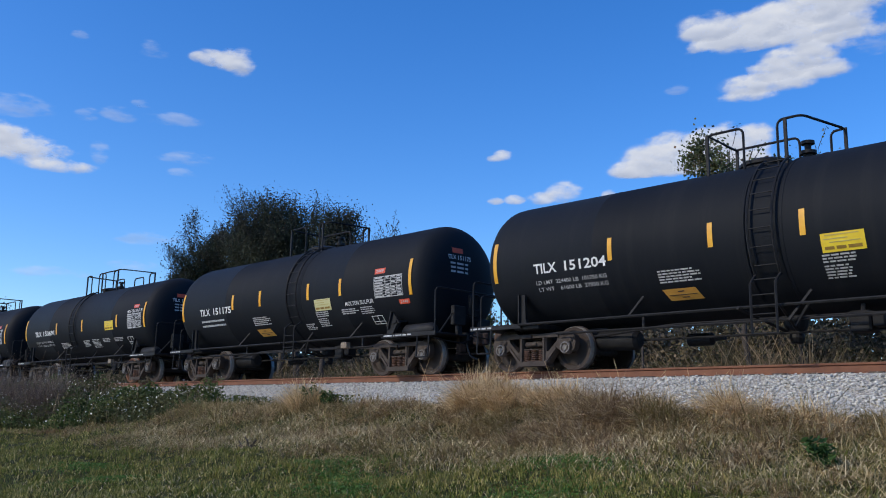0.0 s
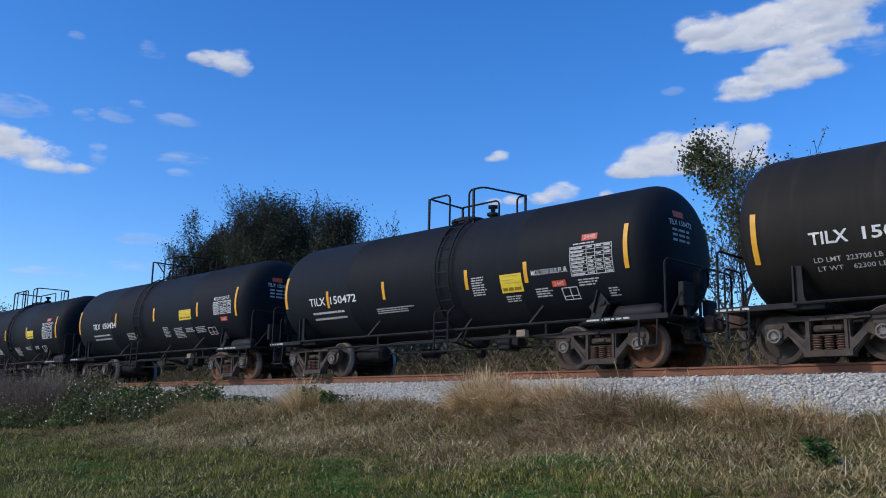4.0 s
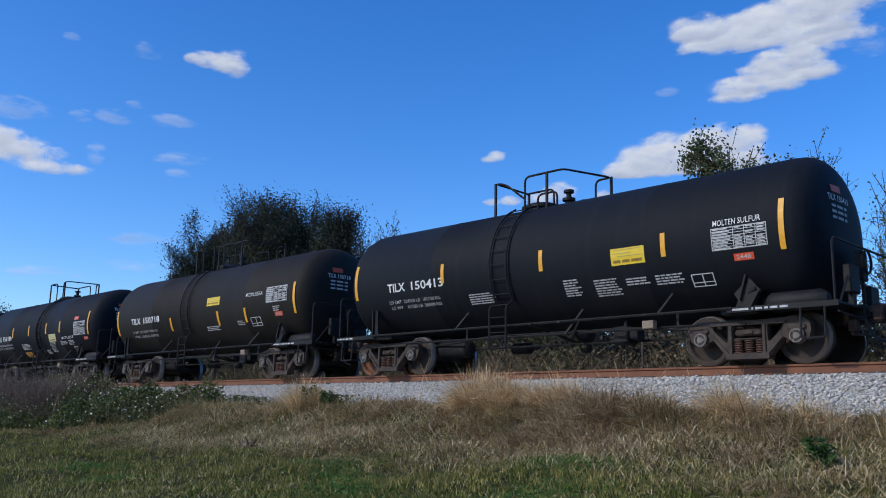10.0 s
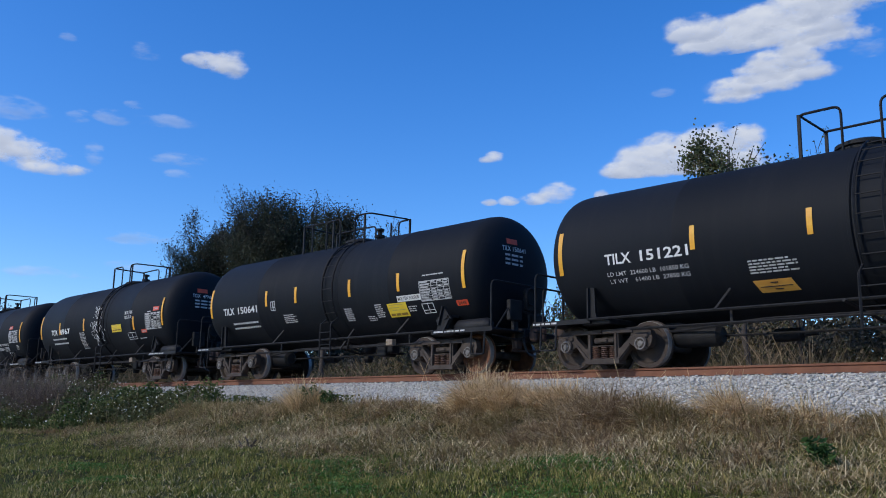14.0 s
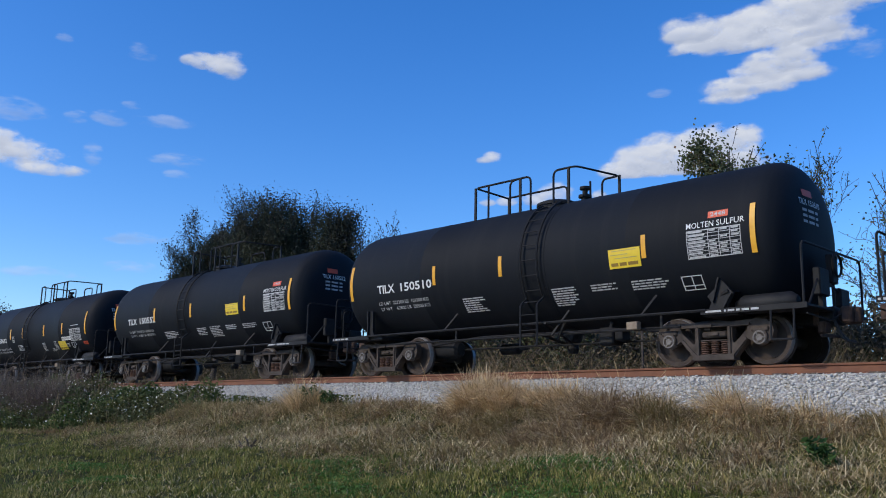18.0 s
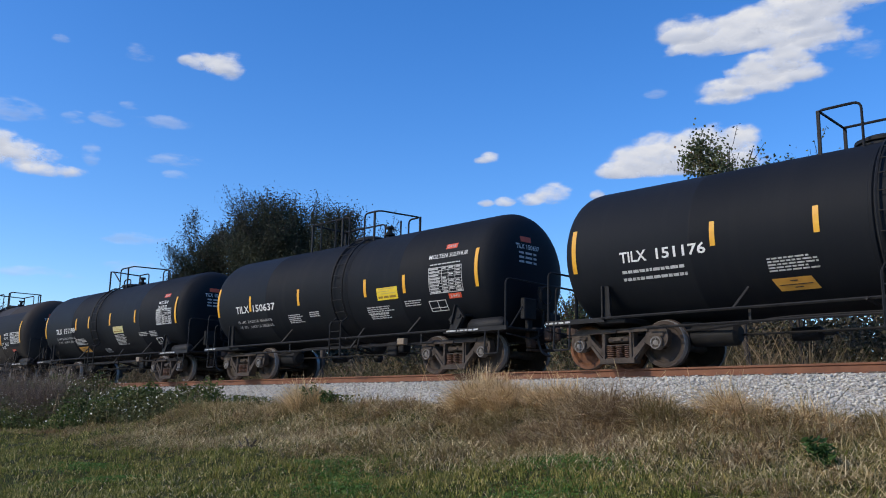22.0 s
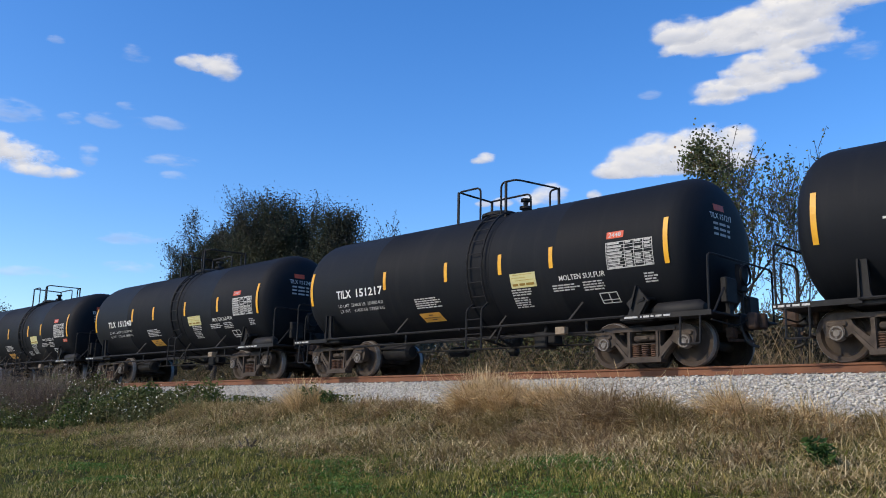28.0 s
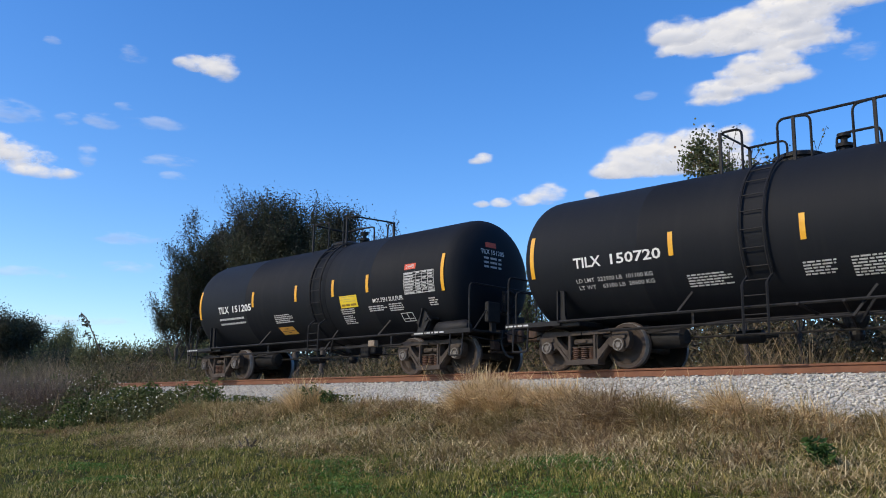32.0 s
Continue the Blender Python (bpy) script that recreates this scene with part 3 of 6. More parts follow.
    g["control_valve"] = simple(lambda b: (box(b, 1.75, -0.75, 0.5, 2.1, -0.35, 0.86, 0.03), box(b, 2.1, -0.7, 0.58, 2.3, -0.42, 0.78, 0.02), bar(b, (1.92, -0.55, 0.86), (1.92, -0.5, 1.0), 0.04)), mat)
    g["outlet_valve"] = simple(lambda b: (lathe([(0.42, 0.10), (0.52, 0.14), (0.60, 0.12), (0.72, 0.2), (1.0, 0.26)], 14, "Z", b, (0.55, 0, 0)),
                                          plank(b, (0.9, -1.45, 0.95), (0.62, -0.1, 0.62), 0.05, 0.04), plank(b, (0.15, -1.45, 0.95), (0.45, -0.1, 0.62), 0.05, 0.04),
                                          plank(b, (1.0, -1.35, 0.70), (1.35, -1.2, 1.2), 0.04, 0.04), plank(b, (1.35, -1.35, 0.95), (1.05, -1.2, 0.62), 0.04, 0.04)), mat)
    g["lagging_drum"] = mesh_of(lathe([(-0.62, 0.02), (-0.60, 0.07), (-0.44, 0.17), (0.40, 0.18), (0.52, 0.10), (0.54, 0.02)], 20, "X", None, (e - 0.42, -1.12, 1.04)), mat, True)
    g["brake_stand"] = simple(lambda b: (box(b, e + 0.19, -0.72, 1.18, e + 0.32, -0.30, 1.66, 0.02), box(b, e + 0.2, -0.55, 0.92, e + 0.28, -0.40, 1.25), box(b, e + 0.19, -0.12, 1.45, e + 0.31, 0.14, 1.98, 0.02),
                                         bar(b, (e + 0.25, 0.02, 0.95), (e + 0.25, 0.02, 1.5), 0.03), box(b, e + 0.18, 0.2, 1.05, e + 0.31, 0.62, 1.4, 0.03), bar(b, (e + 0.25, -0.5, 1.5), (e + 0.25, 0.4, 1.3), 0.025)), mat)
    g["brake_wheel"] = mesh_of(lathe([(0.0, 0.20), (0.025, 0.225), (0.05, 0.20), (0.025, 0.175)], 20, "X", None, (e + 0.32, 0.01, 1.78), True), mat, True)
    return g, e


def ladder_parts(mat, x0, x1):
    """Ladder rails that follow the tank's curve and then drop, and one rung to copy."""
    path = [(-(R + 0.07) * math.cos(a), ZC + (R + 0.07) * math.sin(a)) for a in [radians(66 - 9 * k) for k in range(12)]]
    path = [q for q in path if q[1] > 1.5] + [(-1.50, 1.35), (-1.50, 0.48)]
    rails = [mesh_of(pipe([(x, y, z) for y, z in path], 0.026, 0.04, 5), mat) for x in (x0, x1)]
    rungs = []
    length = 0.0
    for (ya, za), (yb, zb) in zip(path, path[1:]):
        d = math.hypot(yb - ya, zb - za)
        while len(rungs) * 0.33 + 0.15 < length + d:
            s = (len(rungs) * 0.33 + 0.15 - length) / d
            rungs.append((ya + (yb - ya) * s, za + (zb - za) * s))
        length += d
    return rails, rungs


def top_parts(mat, style):
    """Walkway and guard rails round the manway: (name, mesh) pairs."""
    z0, n, f = 3.60, -0.62, 0.62
    out = []
    left, right = {"A": (-1.88, 1.42), "B": (-0.74, 1.42), "C": (-1.52, 1.95), "K": (-1.58, 0.85)}[style]
    zr = 4.48
    bm = bmesh.new()
    box(bm, left - 0.04, n - 0.05, z0 - 0.05, right + 0.06, n + 0.34, z0, 0.008)
    box(bm, left - 0.04, f - 0.34, z0 - 0.05, right + 0.06, f + 0.05, z0, 0.008)
    box(bm, left - 0.04, n + 0.34, z0 - 0.05, left + 0.3, f - 0.34, z0, 0.008)
    box(bm, right - 0.3, n + 0.34, z0 - 0.05, right + 0.06, f - 0.34, z0, 0.008)
    x = left + 0.1
    while x < right:
        box(bm, x, n - 0.02, z0 - 0.17, x + 0.07, n + 0.12, z0 - 0.04, 0.01)
        x += 0.46
    out.append(("walkway", mesh_of(bm, mat)))
    r = 0.025
    posts = {"A": [(left, n), (-0.47, n), (0.92, n), (right, f), (left, f)], "B": [(left, n), (0.81, n), (right, f), (left, f)], "C": [(left, n), (-0.09, n), (1.32, n), (right, f), (left, f)], "K": [(left, n), (-0.04, n), (right, f), (left, f)]}[style]
    for px, py in posts:
        bm = bmesh.new()
        box(bm, px - 0.03, py - 0.022, z0 - 0.04, px + 0.03, py + 0.022, zr, 0.004)
        out.append(("rail_post", mesh_of(bm, mat)))
    if style == "A":
        loops = [[(left, f, zr - 0.02), (left, n, zr), (-0.16, n, zr), (-0.16, n, z0)], [(left + 0.42, n, zr), (left + 0.42, n, z0)], [(-0.78, n, z0), (-0.78, n, zr - 0.02), (-0.47, n, zr)],
                 [(left, f, zr), (-0.05, f, zr), (-0.05, f, z0)],
                 [(0.5, n, z0), (0.5, n, zr), (1.12, n, zr), (right, f, zr - 0.02), (0.95, f, zr - 0.02), (0.95, f, z0)], [(0.62, f, zr), (0.62, f, z0)]]
    elif style == "B":
        loops = [[(left, f, zr - 0.02), (left, n, zr), (0.0, n, zr), (0.0, n, z0)], [(left, f, zr), (0.55, f, zr), (0.55, f, z0)],
                 [(0.66, n, z0), (0.66, n, zr), (1.12, n, zr), (right, f, zr - 0.02), (1.15, f, zr - 0.02), (1.15, f, z0)]]
    elif style == "K":
        loops = [[(left, f, zr - 0.02), (left, n, zr), (-1.28, n, zr - 0.06), (-0.68, n, z0 + 0.36)], [(left, f, zr), (-0.8, f, zr), (-0.8, f, z0)],
                 [(-0.68, n, z0), (-0.68, n, zr), (0.42, n, zr), (right, f, zr - 0.02), (0.42, f, zr - 0.02), (0.42, f, z0)], [(0.25, n, z0), (0.25, n, z0 + 0.4), (-0.3, n, z0 + 0.4), (-0.3, n, z0)]]
    else:
        loops = [[(left, f, zr - 0.02), (left, n, zr), (-1.08, n, zr), (-1.08, n, z0)], [(left, f, zr), (-0.75, f, zr), (-0.75, f, z0)],
                 [(-0.39, n, z0), (-0.39, n, zr), (1.6, n, zr), (right, f, zr - 0.02), (1.5, f, zr - 0.02), (1.5, f, z0)], [(0.22, n, z0), (0.22, n, zr - 0.03), (-0.09, n, zr)],
                 [(0.95, n, z0), (0.95, n, zr - 0.02), (1.32, n, zr)], [(0.2, f, z0), (0.2, f, zr - 0.1), (1.0, f, zr - 0.1), (1.0, f, z0)]]
    for q in loops:
        out.append(("guard_rail", mesh_of(pipe(q, r, 0.14), mat)))
    mx = {"C": 0.35, "K": -0.05}.get(style, 0.75)
    out.append(("manway", mesh_of(lathe([(3.55, 0.46), (3.78, 0.46), (3.80, 0.5), (3.86, 0.5), (3.92, 0.36), (3.95, 0.05)], 22, "Z", None, (mx - 0.6, 0, 0)), mat, True)))
    bm = lathe([(3.6, 0.09), (3.86, 0.09), (3.87, 0.15), (3.93, 0.15), (3.94, 0.06), (4.05, 0.06), (4.06, 0.12), (4.12, 0.12), (4.13, 0.02)], 14, "Z", None, (mx + 0.25, -0.12, 0))
    lathe([(3.6, 0.07), (3.82, 0.07), (3.84, 0.11), (3.9, 0.10), (3.92, 0.02)], 12, "Z", bm, (mx + 0.5, 0.15, 0))
    out.append(("relief_valve", mesh_of(bm, mat, True)))
    return out


LADDER_X = {"A": (0.28, 0.73), "B": (0.42, 0.87), "C": (-0.78, -0.33), "K": (-0.96, -0.48)}
TANKS, FRAMES, TOPS, LADDERS = {}, {}, {}, {}
PAINT = {"black": (BLACK, FRAME), "brown": (BROWN, FRAME), "dusty": (DUSTY, FRAME), "grey": (GREY, GREYFRAME)}
TEXTS = {}


def text_mesh(*a):
    if a not in TEXTS:
        TEXTS[a] = flank_text(*a)
    return TEXTS[a]


SHEETS = {}


def sheet_mesh(x0, h0, x1, h1, material, lift=0.008, skew=0.0):
    key = (x0, h0, x1, h1, material.name, lift, skew)
    if key not in SHEETS:
        bm = bmesh.new()
        patch(bm, x0, h0, x1, h1, lift, skew)
        SHEETS[key] = mesh_of(bm, material)
    return SHEETS[key]


def bars_mesh(*a):
    key = ("bars",) + a
    if key not in SHEETS:
        SHEETS[key] = text_bars(*a)
    return SHEETS[key]


def table_mesh(x0, h0, x1, h1):
    """The painted inspection table: pale cells in a white frame."""
    key = ("table", x0, h0, x1, h1)
    if key not in SHEETS:
        rng = random.Random(5)
        bm = bmesh.new()
        t = 0.014
        rows = 8
        dh = (h1 - h0) / rows
        for k in range(rows + 1):
            patch(bm, x0, h0 + (h1 - h0 - t) * k / rows, x1, h0 + (h1 - h0 - t) * k / rows + t * (1.3 if k in (0, rows) else 0.7))
        cols = (0.0, 0.40, 0.60, 0.80)
        for c in cols + (1.0 - t / (x1 - x0),):
            patch(bm, x0 + (x1 - x0) * c, h0, x0 + (x1 - x0) * c + t * 0.9, h1)
        for k in range(rows):
            h = h0 + dh * (k + 0.3)
            for c, w in zip(cols, (0.34, 0.14, 0.14, 0.14)):
                if c == 0.0 or rng.random() < 0.85:
                    xa = x0 + (x1 - x0) * (c + 0.03)
                    patch(bm, xa, h, xa + (x1 - x0) * w * rng.uniform(0.75, 1.0), h + dh * 0.45)
        SHEETS[key] = mesh_of(bm, DIMWHITE)
    return SHEETS[key]


def frame_box_mesh(x0, h0, x1, h1):
    """A small data box: white outline, split in two, with a base bar."""
    key = ("box", x0, h0, x1, h1)
    if key not in SHEETS:
        bm = bmesh.new()
        t = 0.016
        for h in (h0, h1 - t, h0 + (h1 - h0) * 0.3):
            patch(bm, x0, h, x1, h + t)
        for x in (x0, x1 - t, (x0 + x1) / 2):
            patch(bm, x, h0, x + t, h1)
        SHEETS[key] = mesh_of(bm, WHITE)
    return SHEETS[key]


# Paint schemes: short stripes (x, base h), number (h), placard, table, words, red panels, data box, stencil blocks (x0, x1, top h, lines)
STYLES = {
    "A": dict(stripes=[(-2.43, -0.3), (-0.09, -0.3), (2.48, -0.3)], num=(-4.47, -0.35, 1.95), ld=(-4.5, -0.60, -0.74), placard=(2.56, -0.36, 3.25, -0.02, 0), table=(4.22, -0.44, 5.28, 0.08), molten=(4.22, 0.12, 1.14),
              reds=[(4.65, 0.28, 5.04, 0.41)], box=(3.98, -1.04, 4.40, -0.74), blocks=[(-1.63, -0.73, -0.70, 4), (0.83, 1.52, -0.70, 6), (2.10, 2.75, -0.71, 2), (3.18, 3.64, -0.72, 2)]),
    "A2": dict(stripes=[(-2.43, -0.3), (-0.35, -0.3), (3.30, -0.3)], num=(-4.47, -0.35, 1.95), ld=(-4.5, -0.60, -0.74), placard=(2.50, -0.44, 3.22, -0.06, 0), table=(4.22, -0.44, 5.28, 0.08), molten=(4.22, 0.12, 1.14),
               reds=[(4.65, 0.28, 5.04, 0.41)], box=(3.98, -1.04, 4.40, -0.74), blocks=[(-1.63, -0.93, -0.70, 5), (0.95, 1.62, -0.70, 6), (1.95, 2.6, -0.71, 2), (2.9, 3.74, -0.72, 3)]),
    "C": dict(stripes=[(-2.18, -0.32), (0.31, -0.33), (3.34, -0.33)], num=(-4.42, -0.34, 2.02), ld=(-4.42, -0.60, -0.74), placard=(2.35, -0.40, 3.05, -0.06, 0), table=(4.22, -0.44, 5.28, 0.08), molten=(4.22, 0.12, 1.14),
              reds=[(4.65, 0.28, 5.04, 0.41)], box=(3.98, -1.04, 4.40, -0.74), blocks=[(-1.95, -1.03, -0.72, 4), (0.21, 0.77, -0.71, 4), (1.0, 1.7, -0.70, 5), (1.95, 2.6, -0.71, 2), (2.9, 3.64, -0.72, 2)]),
    "B": dict(stripes=[(-2.48, -0.26), (-0.32, -0.26), (1.36, -0.26), (2.78, -0.26)], num=(-4.41, -0.35, 1.83), ld=(-4.4, -0.54, -0.68), placard=(1.63, -0.60, 2.33, -0.28, 1), table=(4.16, -0.44, 5.22, 0.09), molten=(2.94, -0.55, 1.14),
              reds=[(4.18, 0.17, 4.57, 0.31)], box=(3.81, -1.16, 4.23, -0.90), orange=(-1.41, -1.24, -0.72, -0.97), blocks=[(-1.49, -0.57, -0.58, 4), (1.6, 2.3, -0.63, 2), (1.6, 2.06, -0.82, 4), (2.72, 3.41, -0.63, 2), (3.5, 4.1, -0.62, 3), (4.95, 5.25, -0.58, 3)]),
    "B2": dict(stripes=[(-2.48, -0.26), (-1.0, -0.26), (1.36, -0.26), (2.78, -0.26)], num=(-4.41, -0.35, 1.83), ld=(-4.4, -0.54, -0.68), placard=(1.63, -0.60, 2.33, -0.28, 1), table=(4.16, -0.44, 5.22, 0.09), molten=(2.94, -0.55, 1.14),
               reds=[(4.18, 0.17, 4.57, 0.31), (5.03, -0.66, 5.40, -0.54)], box=(3.81, -1.16, 4.23, -0.90), orange=(-1.41, -1.24, -0.72, -0.97), blocks=[(-1.49, -0.57, -0.58, 4), (1.6, 2.3, -0.63, 2), (1.6, 2.06, -0.82, 4), (2.72, 3.41, -0.63, 2), (3.5, 4.1, -0.62, 3), (0.95, 1.4, -0.95, 3)]),
    "G": dict(stripes=[(-2.43, -0.28), (1.30, -0.28), (3.1, -0.28)], num=(-4.44, -0.35, 1.95), ld=(-4.45, -0.60, -0.74), placard=(2.35, -0.38, 3.05, -0.08, 2), table=(4.10, -0.38, 5.16, 0.12), molten=(4.12, 0.17, 1.0),
              reds=[(4.75, -0.56, 5.12, -0.43)], box=(3.84, -0.98, 4.28, -0.72), blocks=[(-1.75, -0.95, -0.62, 4), (0.95, 1.4, -0.55, 5), (1.7, 2.3, -0.62, 5), (2.45, 3.0, -0.66, 2), (3.1, 3.8, -0.66, 3)]),
    "D": dict(stripes=[(-2.45, -0.29), (-1.0, -0.3), (1.38, -0.32), (3.28, -0.34)], num=(-4.78, -0.42, 1.83), ld=(-4.39, -0.72, -0.86), placard=(2.75, -1.0, 3.45, -0.62, 0), table=(4.02, -0.66, 5.04, -0.17), molten=(3.22, -0.57, 0.76), plate=True,
              reds=[(5.14, -0.86, 5.50, -0.72)], box=(3.98, -0.98, 4.37, -0.71), cbox=(-2.24, -0.44, -2.02, -0.17), blocks=[(-1.7, -1.1, -0.6, 4), (1.05, 1.4, -0.62, 5), (1.9, 2.2, -0.9, 2), (2.28, 2.6, -0.60, 5), (3.5, 3.8, -0.74, 2), (4.15, 4.9, -0.02, 1)]),
    "E": dict(stripes=[(-2.32, -0.68), (-0.92, -0.67), (2.97, -0.55)], num=(-4.56, -0.45, 1.95), ld=(-4.54, -0.71, -0.86), placard=(1.45, -0.26, 2.15, 0.06, 2), table=(3.95, -0.34, 5.00, 0.21), molten=(3.03, -0.06, 0.88),
              reds=[(3.99, -0.62, 4.34, -0.48)], box=(3.80, -0.98, 4.23, -0.71), low=True, blocks=[(1.07, 1.90, -0.66, 2), (2.72, 3.10, -0.65, 3), (5.06, 5.45, -0.66, 3), (3.95, 4.3, -0.38, 2)]),
    "F": dict(stripes=[(-3.77, -0.55), (-1.5, -0.5), (1.37, -0.5), (3.12, -0.5)], num=(-4.59, -0.46, 2.0), ld=(-4.52, -0.68, -0.84), placard=(2.38, -0.68, 2.99, -0.27, 0), table=(4.31, -0.49, 5.35, 0.11), molten=(3.27, -0.37, 0.96),
              reds=[(4.61, 0.22, 4.99, 0.35), (3.78, -0.66, 4.13, -0.53)], box=(3.98, -0.99, 4.38, -0.70), split=True, blocks=[(-1.9, -0.5, -0.72, 2), (1.52, 1.96, -0.25, 6), (2.45, 2.95, -0.76, 2), (3.3, 3.75, -0.66, 3), (4.45, 5.0, -0.56, 2), (5.11, 5.35, -0.8, 3), (4.4, 5.1, 0.18, 1)]),
    "T": dict(stripes=[(-3.31, -0.36), (-1.02, -0.32), (1.93, -0.33), (3.72, -0.33)], num=(-4.15, -0.36, 1.81), ld=(-4.08, -0.53, -0.70), placard=(1.05, -0.64, 1.74, -0.35, 0), table=(4.11, -0.62, 5.13, -0.13), molten=(2.45, -0.33, 1.14),
              reds=[(2.49, -0.52, 2.83, -0.38)], box=None, blocks=[(-1.45, -0.92, -0.37, 9), (2.26, 3.15, -0.68, 5), (4.25, 4.9, -0.05, 1), (4.9, 5.2, -0.75, 5)]),
    "T2": dict(stripes=[(-1.71, -0.45), (1.02, -0.47), (2.92, -0.5)], num=(-4.1, -0.24, 1.5), ld=(-4.0, -0.42, -0.58), placard=(-0.76, -0.42, -0.02, -0.14, 1), table=(4.11, -0.48, 5.2, 0.0), molten=(3.38, -0.13, 0.55),
               reds=[(4.15, -0.85, 4.5, -0.72)], box=(3.07, -0.66, 3.44, -0.39), two=True, blocks=[(-1.3, -0.5, -0.6, 7), (1.0, 1.7, -0.62, 2), (3.5, 4.0, -0.4, 2)]),
    "S": dict(stripes=[(-1.90, -0.29), (-0.12, -0.3), (2.64, -0.3)], num=(-4.31, -0.42, 1.18), ld=(-4.25, -0.60, -0.74), placard=(1.21, -0.62, 1.84, -0.27, 0), table=(4.04, -0.38, 5.06, 0.17), molten=(3.0, -0.35, 0.92),
              reds=[(5.06, -0.79, 5.42, -0.65)], box=(3.57, -0.80, 3.95, -0.51), logo=True, blocks=[(-1.6, -1.02, 0.62, 5), (-1.5, -1.1, -0.62, 4), (2.7, 3.4, -0.75, 3), (4.05, 4.5, 0.24, 1)]),
}
STYLES["A3"] = dict(STYLES["A"], reds=[(4.65, 0.28, 5.04, 0.41), (5.07, -0.73, 5.43, -0.60)])
STYLES["B3"] = dict(STYLES["B"], stripes=[(-2.43, -0.28), (-1.53, -0.28), (0.94, -0.30), (2.78, -0.26)], placard=(0.80, -0.56, 1.58, -0.31, 1), orange=(-2.6, -1.24, -1.75, -0.97), blocks=[(-2.7, -1.7, -0.62, 4), (0.82, 1.7, -0.62, 6), (-0.55, -0.05, -1.15, 3), (2.72, 3.41, -0.63, 2), (3.5, 4.1, -0.62, 3)])
STYLES["B4"] = dict(STYLES["B2"], stripes=[(-2.43, -0.24), (-0.56, -0.24), (1.36, -0.25), (2.78, -0.25)])
STYLES["G"] = dict(STYLES["G"], stripes=[(-2.50, -0.28), (0.44, -0.30), (3.37, -0.32)], placard=(2.20, -0.38, 2.96, -0.05, 2), table=(4.36, -0.34, 5.4, 0.06), molten=(4.40, 0.10, 0.9))
STYLES["G2"] = dict(STYLES["G"], stripes=[(-2.42, -0.30), (0.25, -0.29), (2.84, -0.22)], placard=(2.06, -0.32, 2.84, -0.06, 2))
STYLES["C2"] = dict(STYLES["C"], stripes=[(-2.22, -0.30), (0.25, -0.30), (2.72, -0.31)], placard=(1.90, -0.30, 2.66, -0.03, 2), placard_low=(2.71, -0.69, 3.56, -0.40, 0), reds=[(4.8, -0.55, 5.2, -0.42)], molten=(4.25, 0.14, 1.1))
STYLES["D2"] = dict(STYLES["D"], stripes=[(-2.46, -0.34), (-0.48, -0.34), (2.72, -0.35)], placard=(2.45, -0.94, 3.30, -0.62, 0))
STYLES["E2"] = dict(STYLES["E"], stripes=[(-2.42, -0.61), (-0.88, -0.63), (2.59, -0.63)], placard=(1.81, 0.02, 2.56, 0.30, 2), num=(-4.47, -0.42, 1.92))
STYLES["E3"] = dict(STYLES["E"], stripes=[(-1.58, -0.71), (1.42, -0.69), (2.97, -0.69)], num=(-4.40, -0.34, 2.05), ld=(-4.44, -0.62, -0.78), placard=(0.80, -0.04, 1.55, 0.22, 2), table=(4.12, -0.18, 5.16, 0.27), molten=(3.05, 0.07, 0.88), reds=[(4.5, -0.60, 4.88, -0.47)],
                    box=(3.2, -0.84, 3.72, -0.56), blocks=[(0.62, 1.45, -0.70, 2), (2.45, 2.85, -0.62, 2), (4.45, 4.8, -0.3, 2)])
STYLES["E4"] = dict(STYLES["E"], stripes=[(-2.42, -0.66), (0.8, -0.70), (2.27, -0.68)], placard=(1.2, -0.22, 1.93, 0.05, 2), table=(4.15, -0.28, 5.2, 0.22), molten=(3.28, -0.14, 0.86), reds=[(4.75, -0.55, 5.12, -0.43)], box=(3.65, -0.86, 4.12, -0.58), blocks=[(0.9, 1.8, -0.75, 2), (2.5, 2.9, -0.65, 3), (4.4, 4.8, -0.33, 2)])
STYLES["C3"] = dict(STYLES["C"], stripes=[(-2.46, -0.31), (0.0, -0.32), (3.2, -0.33)], placard=(2.15, -0.40, 2.85, -0.06, 0))
STYLES["B5"] = dict(STYLES["B3"], stripes=[(-2.47, -0.25), (-1.3, -0.24), (0.56, -0.24), (2.58, -0.25)], stacked=True, molten=(4.30, 0.24, 0.62), reds=[(4.55, 0.5, 4.92, 0.63)])
STYLES["B6"] = dict(STYLES["B"], stripes=[(-2.5, -0.22), (-0.93, -0.25), (1.25, -0.25), (3.28, -0.25)], placard=(1.43, -0.60, 2.2, -0.30, 1))
STYLES["F2"] = dict(STYLES["F"], stripes=[(-3.85, -0.51), (-1.18, -0.5), (1.43, -0.5), (3.08, -0.51)], stacked=True, molten=(3.22, -0.40, 0.62), table=(4.22, -0.53, 5.32, -0.03), reds=[(4.5, 0.04, 4.9, 0.17)])
